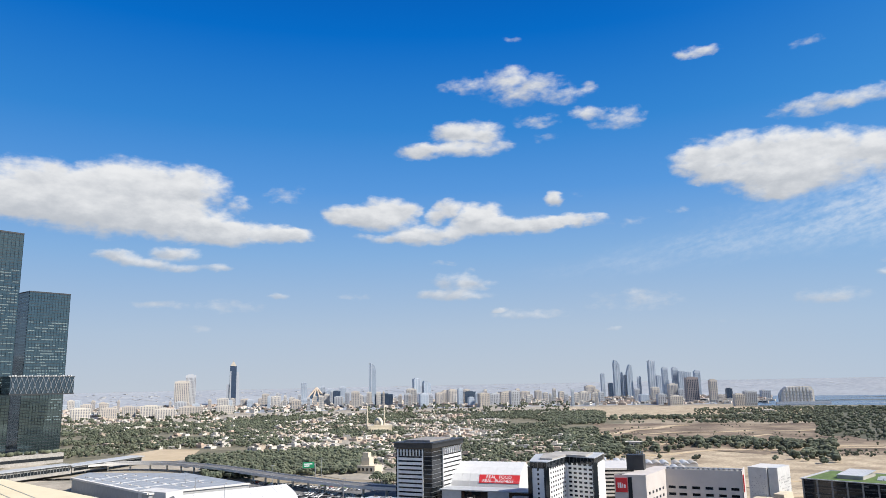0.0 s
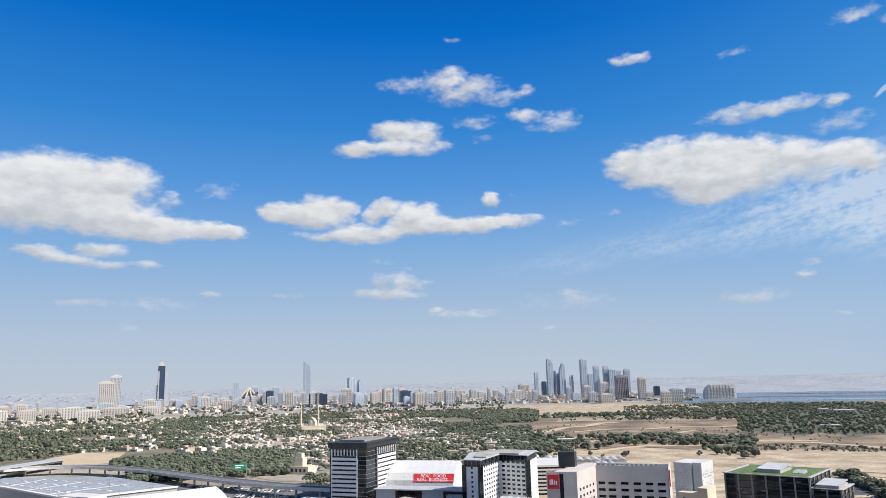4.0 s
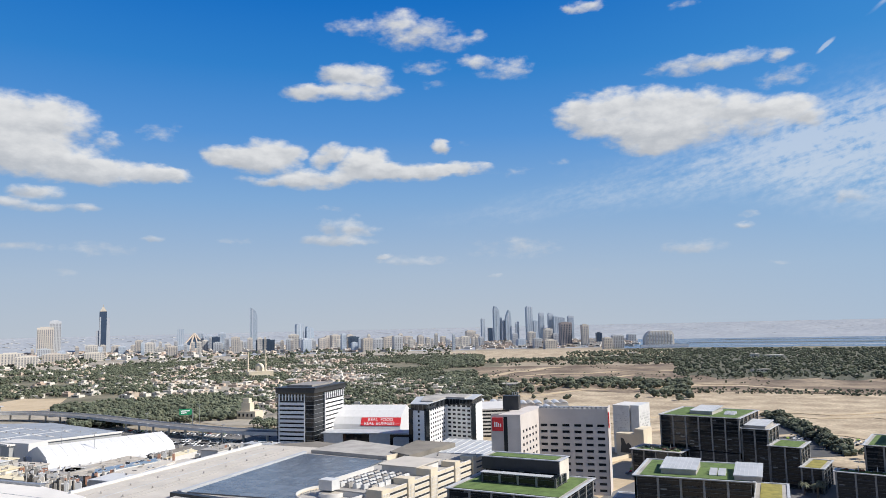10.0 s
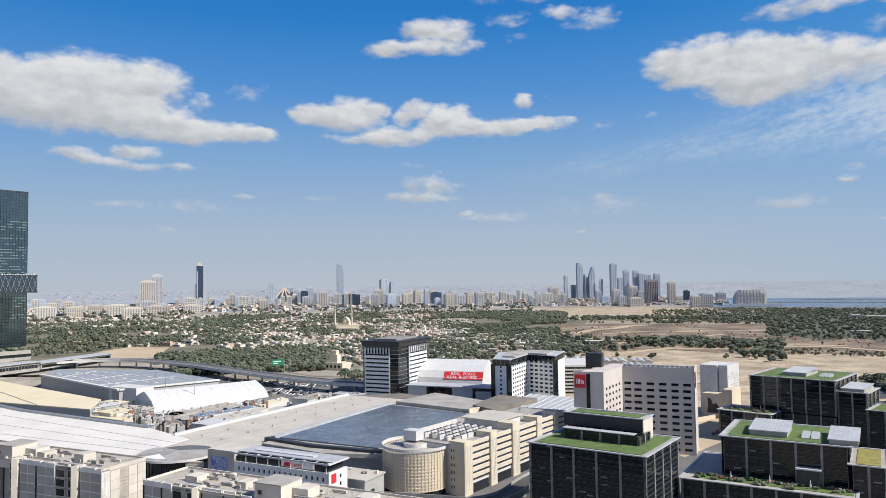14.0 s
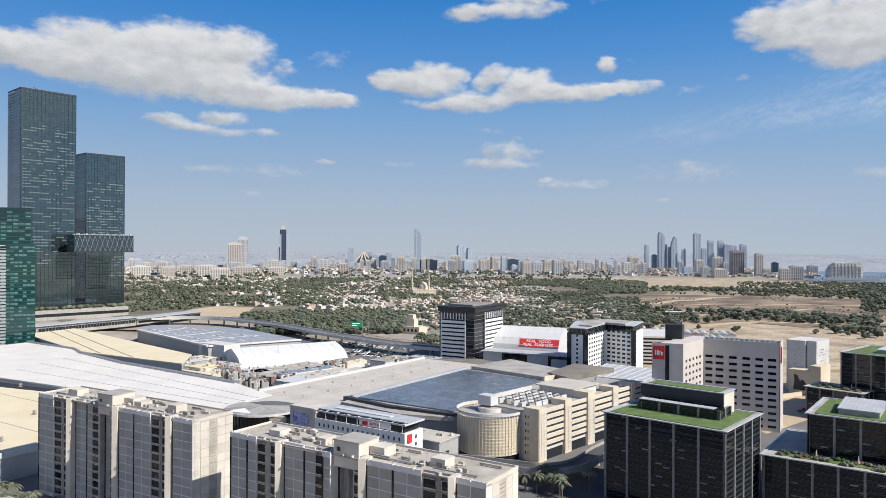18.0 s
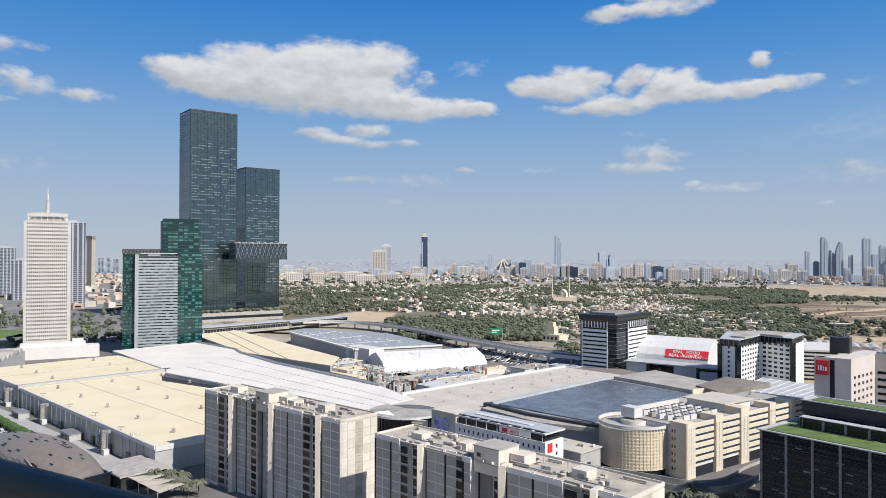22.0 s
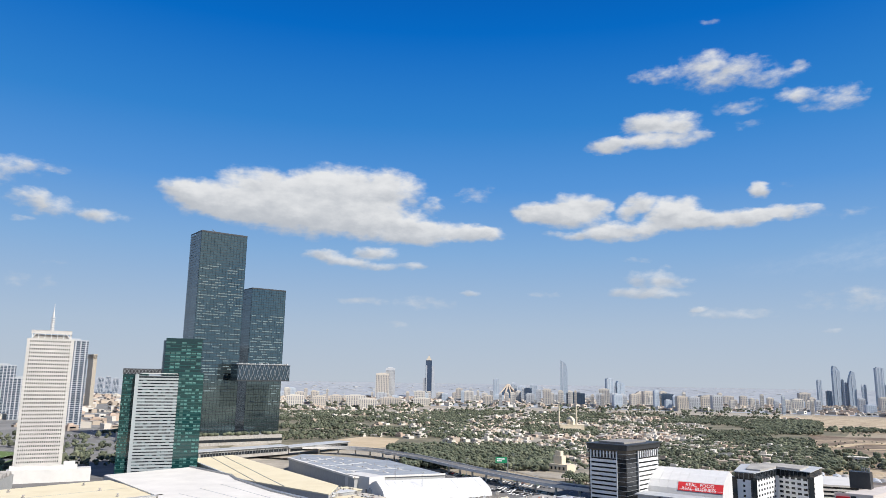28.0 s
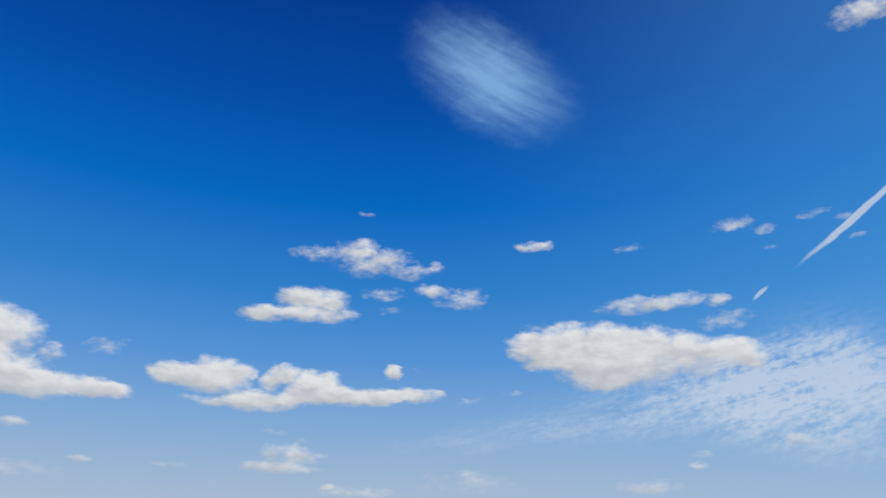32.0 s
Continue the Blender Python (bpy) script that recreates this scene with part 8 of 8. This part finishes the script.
blue_grey_paint = material("faded blue paint", (0.12, 0.17, 0.24), 0.55, vary=0.1)
for k in range(34):
    x, y = rngy.uniform(-240, -120), rngy.uniform(540, 600)
    part_root = thing("storage_container", x, y - (x + 180) * 0.55, rngy.choice((-32, 58)), "painted steel storage container in the yard", "container", "storage containers")
    g = Geo().box(0, 0, 0, 6, 2.4, 2.6)
    for i in range(10):
        g.box(0.3 + i * 0.56, -0.06, 0.2, 0.55 + i * 0.56, 0, 2.4)
    part("body", g, part_root, rngy.choice((white_metal, terracotta, concrete_grey, grey_metal, blue_grey_paint)))

def yard_roof(pts, h, roof_mat, wall_mat, units, label):
    """A low building on four corners, its roof crowded with units."""
    x0, y0 = pts[0]
    root = thing("service_building", x0, y0, 0, label, "service building", "service buildings")
    q = [(x - x0, y - y0) for x, y in pts]
    area = sum(q[i][0] * q[(i + 1) % 4][1] - q[(i + 1) % 4][0] * q[i][1] for i in range(4))
    q = q if area > 0 else q[::-1]
    c = (sum(x for x, y in q) / 4, sum(y for x, y in q) / 4)
    part("wall", Geo().prism(q, 0, h - 0.4), root, wall_mat)
    part("roof", Geo().prism([(c[0] + (x - c[0]) * 1.03, c[1] + (y - c[1]) * 1.03) for x, y in q], h - 0.4, h), root, roof_mat)
    for _ in range(units):
        s, t = rngy.uniform(0.1, 0.9), rngy.uniform(0.1, 0.9)
        p = along(along(q[0], q[1], s), along(q[3], q[2], s), t)
        w, d, e = rngy.uniform(1.2, 3.6), rngy.uniform(1.0, 2.4), rngy.uniform(0.7, 2.0)
        part("roof_unit", Geo().box(p[0], p[1], h, p[0] + w, p[1] + d, h + e).box(p[0] + w * 0.2, p[1] + d * 0.2, h + e, p[0] + w * 0.8, p[1] + d * 0.8, h + e + 0.2), root, rngy.choice((unit_grey, white_metal, concrete_grey)))
    return root


orange_board = material("orange hoarding", (0.42, 0.17, 0.06), 0.7, vary=0.12)
blue_sheet = material("blue roof sheet", (0.19, 0.255, 0.33), 0.5, vary=0.08)
louvred = yard_roof(((-246, 583), (-210, 558), (-219, 584), (-246, 604)), 9, white_metal, white_wall, 0, "white plant building with a row of roof slats")
for i in range(12):
    part("roof_slat", Geo().strip([along((0.5, 1), (34, -23), (i + 0.5) / 12), along((1, 19), (26, 1), (i + 0.5) / 12)], 0.55, 9, 10.6), louvred, unit_grey)
yard_roof(((-218, 557), (-180, 530), (-183, 558), (-218, 576)), 7, hall_cream, white_wall, 6, "low service building with a cream flat roof")
yard_roof(((-178, 522), (-170, 518), (-176, 534), (-183, 539)), 8, hall_cream, cream_wall, 2, "small cream service hut among the halls")
for k in range(6):
    x, y = along((-162, 524), (-136, 507), k / 5.5)
    yard_roof(((x, y), (x + 4.2, y - 2.8), (x + 0.4, y + 13), (x - 3.8, y + 16)), 5, white_metal, unit_grey, 1, "grey plant shed with a white lid")
yard_roof(((-164, 546), (-131, 529), (-104, 584), (-127, 607)), 6, roof_screed, white_wall, 10, "long low hall with a pale flat roof")
yard_roof(((-129, 515), (-113, 505), (-86, 565), (-101, 578)), 7, hall_grey, white_wall, 5, "long low hall with a grey flat roof")
yard_roof(((-131, 529), (-98, 565), (-102, 577), (-134, 545)), 8, blue_sheet, white_wall, 0, "low shed with a blue sheet roof")
yard_roof(((-114, 612), (-105, 603), (-84, 639), (-93, 649)), 5, brown_roof, white_wall, 3, "narrow shed with a brown roof")
yard_roof(((-102, 597), (-96, 592), (-78, 622), (-84, 632)), 5, hall_cream, white_wall, 2, "narrow shed with a cream roof")
hoarding = thing("hoarding", -158.5, 574, 47, "orange board hoarding before the tent", "hoarding")
part("board", Geo().box(0, 0, 0, 28, 0.5, 3.6), hoarding, orange_board)
for i in range(8):
    part("board_post", Geo().box(i * 4 - 0.1, -0.15, 0, i * 4 + 0.1, 0, 3.8), hoarding, unit_grey)
for k in range(26):
    x, y = along((-196, 560), (-60, 640), rngy.random())
    root = thing("stack_crate", x + rngy.uniform(-6, 6), y + rngy.uniform(-14, 14), rngy.choice((-32, 58)), "pile of boxed site equipment in the yard", "equipment", "yard equipment")
    h = rngy.uniform(1.2, 3.0)
    part("crate", Geo().box(0, 0, 0, 3, 2, h), root, rngy.choice((white_metal, unit_grey, terracotta, dark_metal)))
    part("lid", Geo().box(-0.1, -0.1, h, 3.1, 2.1, h + 0.15), root, rngy.choice((white_metal, concrete)))

# white buildings standing in the far woods
for x, y, w, d, h in ((1148, 1623, 44, 22, 9), (1120, 1640, 18, 18, 12), (843, 1236, 30, 12, 5), (312, 1090, 26, 14, 9), (980, 2040, 30, 16, 8), (860, 1900, 22, 14, 7)):
    root = thing("pavilion", x, y, -20, "white flat-roofed house standing among dark trees", "house", "houses in the woods")
    part("wall", Geo().box(0, 0, 0, w, d, h), root, villa_white)
    part("roof", Geo().box(-0.6, -0.6, h, w + 0.6, d + 0.6, h + 0.6), root, villa_white)
    for i in range(4):
        part("window", Geo().box(w * (0.1 + 0.22 * i), -0.15, h * 0.4, w * (0.2 + 0.22 * i), 0.05, h * 0.75), root, dark_window)

# house at the roundabout
hs = thing("stepped_house", -66, 866, -30, "tan stepped house with a square tower", "house")
part("wall", Geo().box(0, 0, 0, 24, 16, 9).box(4, 3, 9, 15, 12, 18), hs, cream_wall)
part("tower_top", Geo().box(5, 4, 18, 13, 10, 23), hs, cream_wall)
for i in range(4):
    part("window", Geo().box(2 + i * 5.4, -0.2, 3, 4.4 + i * 5.4, 0.1, 6.4), hs, dark_window)

# ---- cars ----
car_paints = [material("car paint " + n, c, 0.3, 0.1, vary=0.02) for n, c in (("white", (0.8, 0.8, 0.8)), ("silver", (0.45, 0.46, 0.48)), ("black", (0.02, 0.02, 0.025)), ("grey", (0.18, 0.18, 0.19)), ("red", (0.4, 0.03, 0.03)), ("lime", (0.35, 0.5, 0.08)))]
rubber = material("tyre rubber", (0.02, 0.02, 0.02), 0.9)


def car_model(paint):
    root = thing("car", 0, 0, 0, "parked car with dark windows", "car", "parked cars")
    prof = [(-2.2, 0.35), (2.2, 0.35), (2.25, 0.75), (1.3, 0.95), (0.7, 1.45), (-1.2, 1.48), (-2.0, 0.98), (-2.25, 0.85)]
    m = len(prof)
    part("body", Geo().poly([(a, -0.85, b) for a, b in prof] + [(a, 0.85, b) for a, b in prof], [tuple(range(m)), tuple(range(2 * m - 1, m - 1, -1))] + [(i, m + i, m + (i + 1) % m, (i + 1) % m) for i in range(m)]), root, paint)
    part("windows", Geo().box(-1.3, -0.88, 0.98, 0.75, 0.88, 1.36), root, dark_window)
    for a in (-1.35, 1.35):
        part("wheel", Geo().tube((a, -0.9, 0.33), (a, 0.9, 0.33), 0.33, 10), root, rubber)
    return root


rngk = random.Random(40)
models = [car_model(p) for p in car_paints]
spots = [(-262 + i * 7, 318 - i * 4.4, -32) for i in range(6)] + [(-410 + i * 11, 398 - i * 6.8, -32) for i in range(9)] + [(-470 + i * 23, 410 - i * 15, -33) for i in range(9)] + [(-184 + i * 3.2, 262 - i * 2, 58) for i in range(9)]
spots += [(420 + i * 3.0, 560 - i * 5.2, 35) for i in range(14)] + [(400 + i * 3.0, 545 - i * 5.2, 35) for i in range(10)] + [(215 + i * 4, 455 + i * 6, 50) for i in range(6)]
spots += [(-180 + i * 14, 812 - i * 9.2, -36) for i in range(12)]
for i, (x, y, a) in enumerate(spots):
    src = models[i % len(models)]
    if i < len(models):
        src.matrix_world = pose(x, y, 0.32, 0, 0, a)
    else:
        copy_thing(src, pose(x + rngk.uniform(-1, 1), y + rngk.uniform(-1, 1), 0.32, 0, 0, a))

# small site equipment strewn between the halls
g = Geo()
rngq = random.Random(61)
for x0, y0, x1, y1, spread, count in ((-245, 606, -192, 570, 12, 130), (-192, 570, -140, 505, 9, 150), (-140, 505, -96, 600, 8, 110), (-205, 618, -120, 640, 10, 90), (-60, 612, 10, 590, 10, 70)):
    for _ in range(count):
        t = rngq.random()
        x, y = x0 + (x1 - x0) * t + rngq.uniform(-spread, spread), y0 + (y1 - y0) * t + rngq.uniform(-spread, spread)
        w, d, h = rngq.uniform(0.8, 3.4), rngq.uniform(0.8, 2.4), rngq.uniform(0.8, 3.0)
        base = rngq.choice((0.12, 0.12, 6.0, 7.0))
        mi = rngq.choice((0, 0, 1, 1, 2, 3, 4))
        g.box(x, y, 0.12, x + w, y + d, base + h, mi)
        g.box(x + w * 0.2, y + d * 0.2, base + h, x + w * 0.7, y + d * 0.8, base + h + 0.4, rngq.choice((0, 1, 2)))
solid("site_equipment", g, "crowded plant units, boxes and ducts between the halls", "equipment", white_metal, unit_grey, dark_metal, concrete, terracotta, kind="stuff")
g = Geo()
for (x0, y0), (x1, y1), rows, count in (((-116, 700), (-60, 664), 5, 16), ((-172, 800), (-60, 722), 2, 30), ((400, 548), (452, 470), 3, 18)):
    d = Vector((x1 - x0, y1 - y0)).normalized()
    for r in range(rows):
        for k in range(count):
            if rngq.random() < 0.8:
                p = Vector((x0, y0)) + (Vector((x1, y1)) - Vector((x0, y0))) * (k / count) + Vector((-d.y, d.x)) * r * 7.5
                mi = rngq.choice((0, 0, 0, 1, 2, 3))
                q = [tuple(p + d * a + Vector((-d.y, d.x)) * b) for a, b in ((-0.85, -2.2), (0.85, -2.2), (0.85, 2.2), (-0.85, 2.2))]
                top = [tuple(p + d * a + Vector((-d.y, d.x)) * b) for a, b in ((-0.7, -1.2), (0.7, -1.2), (0.7, 1.0), (-0.7, 1.0))]
                g.prism(q, 0.35, 1.15, mi)
                g.prism(top, 1.15, 1.65, 4)
solid("parked_rows", g, "long rows of parked cars on the far lots", "cars", *car_paints[:4], dark_window, kind="stuff")

# deck building between the hotels, and low halls with vaulted roofs behind
deck = thing("deck_building", 152, 640, -8, "pale open-deck parking building with banded storeys", "car park")
part("body", Geo().box(0.8, 0.8, 0, 43, 60, 24), deck, dark_window)
slab = piece(white_wall)
slab.box(0, 0, 0, 44, 61, 1.5)
many("deck_slab", slab, deck, [pose(0, 0, 2.2 + k * 3.1) for k in range(8)])
part("stair_block", Geo().box(36, -1, 0, 44.5, 8, 27.5), deck, warm_wall)
for k, (x, y, w, d) in enumerate(((255, 820, 26, 30), (284, 812, 26, 30), (228, 850, 24, 26), (262, 776, 22, 24), (200, 868, 24, 30))):
    root = thing("vaulted_hall", x, y, -14, "low pale hall under a row of shallow roof vaults", "hall", "vaulted halls")
    part("wall", Geo().box(0, 0, 0, w, d, 8), root, white_wall if k % 2 else warm_wall)
    for i in range(3):
        x0, x1 = i * w / 3, (i + 1) * w / 3 - 0.3
        prof = [(x0 + (x1 - x0) * q / 6, 8 + 1.5 * math.sin(math.pi * q / 6)) for q in range(7)]
        part("roof_vault", Geo().poly([(a, -0.5, b) for a, b in prof] + [(a, d + 0.5, b) for a, b in prof], [tuple(range(7)), tuple(range(13, 6, -1))] + [(j, j + 7, j + 8, j + 1) for j in range(6)] + [(0, 6, 13, 7)]), root, concrete_grey if (i + k) % 2 else pale_metal)

# ---- nearer trees ----
patch("ground_parking", [(330, 470), (395, 462), (462, 655), (415, 668), (345, 590)], 0.75, asphalt, "asphalt parking lot behind the dark offices", "yard")
rngb2 = random.Random(71)
wood("tree_belt", "dense dark belt of trees along the parking lot", [(472 - 82 * t + rngb2.uniform(-5, 5), 668 - 205 * t + rngb2.uniform(-5, 5)) for t in [k / 95 for k in range(96)]], rngb2, 3.2, 5.0, 16)
rngn = random.Random(50)
for i in range(9):
    palm(34 + rngn.uniform(-6, 22), 296 + rngn.uniform(-6, 16), rngn.uniform(6, 9), rngn)
for i in range(8):
    palm(-186 + i * 3.2 + rngn.uniform(-2, 2), 282 - i * 1.6 + rngn.uniform(-4, 4), rngn.uniform(5, 8), rngn)
for i in range(30):
    t = i / 29
    tree(470 - 75 * t + rngn.uniform(-6, 6), 655 - 180 * t + rngn.uniform(-5, 5), rngn.uniform(7, 11), rngn)
for i in range(24):
    tree(rngn.uniform(-45, 10), rngn.uniform(722, 790), rngn.uniform(8, 12), rngn)
for i in range(14):
    tree(rngn.uniform(385, 420), rngn.uniform(430, 500), rngn.uniform(6, 9), rngn)
for i in range(5):
    palm(290 + rngn.uniform(-8, 22), 372 + rngn.uniform(-8, 14), rngn.uniform(6, 8), rngn)

# ---- the balcony under the camera, and the tower that carries it ----
own = thing("balcony_tower", 0, 0, 0, "plain rendered tower carrying a projecting balcony", "tower")
# unseen wall and overhead slab, added to carry the balcony and shade the rail
part("wall", Geo().box(-14, -16, 0, 16, -1.3, 118), own, concrete)
part("balcony_slab", Geo().prism([(-2.2, -1.3), (6, -1.3), (6, -1.1), (4.65, -0.95), (-2.2, 1.31)], 98.45, 98.7), own, concrete_grey)
part("upper_shade_slab", Geo().prism([(-4.9, -1.3), (6, -1.3), (6, -1.1), (-4.85, 1.2)], 102.2, 102.45), own, concrete_grey)

balcony = thing("balcony_rail", 0, 0, 0, "dark green tubular balcony rail with round posts", "railing")
RZ = 99.697
ra, rb = Vector((-1.015, 0.906)), Vector((-0.588, 0.767))
rd = (rb - ra).normalized()
p0, p1 = ra - rd * 2.1, ra + rd * 6
part("top_rail", Geo().tube((p0.x, p0.y, RZ), (p1.x, p1.y, RZ), 0.026, 20), balcony, rail_paint, smooth=True)
part("low_rail", Geo().tube((p0.x, p0.y, RZ - 0.95), (p1.x, p1.y, RZ - 0.95), 0.02, 14), balcony, rail_paint, smooth=True)
for k in range(-1, 5):
    q = ra + rd * (0.14 + k * 1.5)
    part("post", Geo().tube((q.x, q.y, RZ - 1.0), (q.x, q.y, RZ - 0.02), 0.014, 14), balcony, rail_paint, smooth=True)
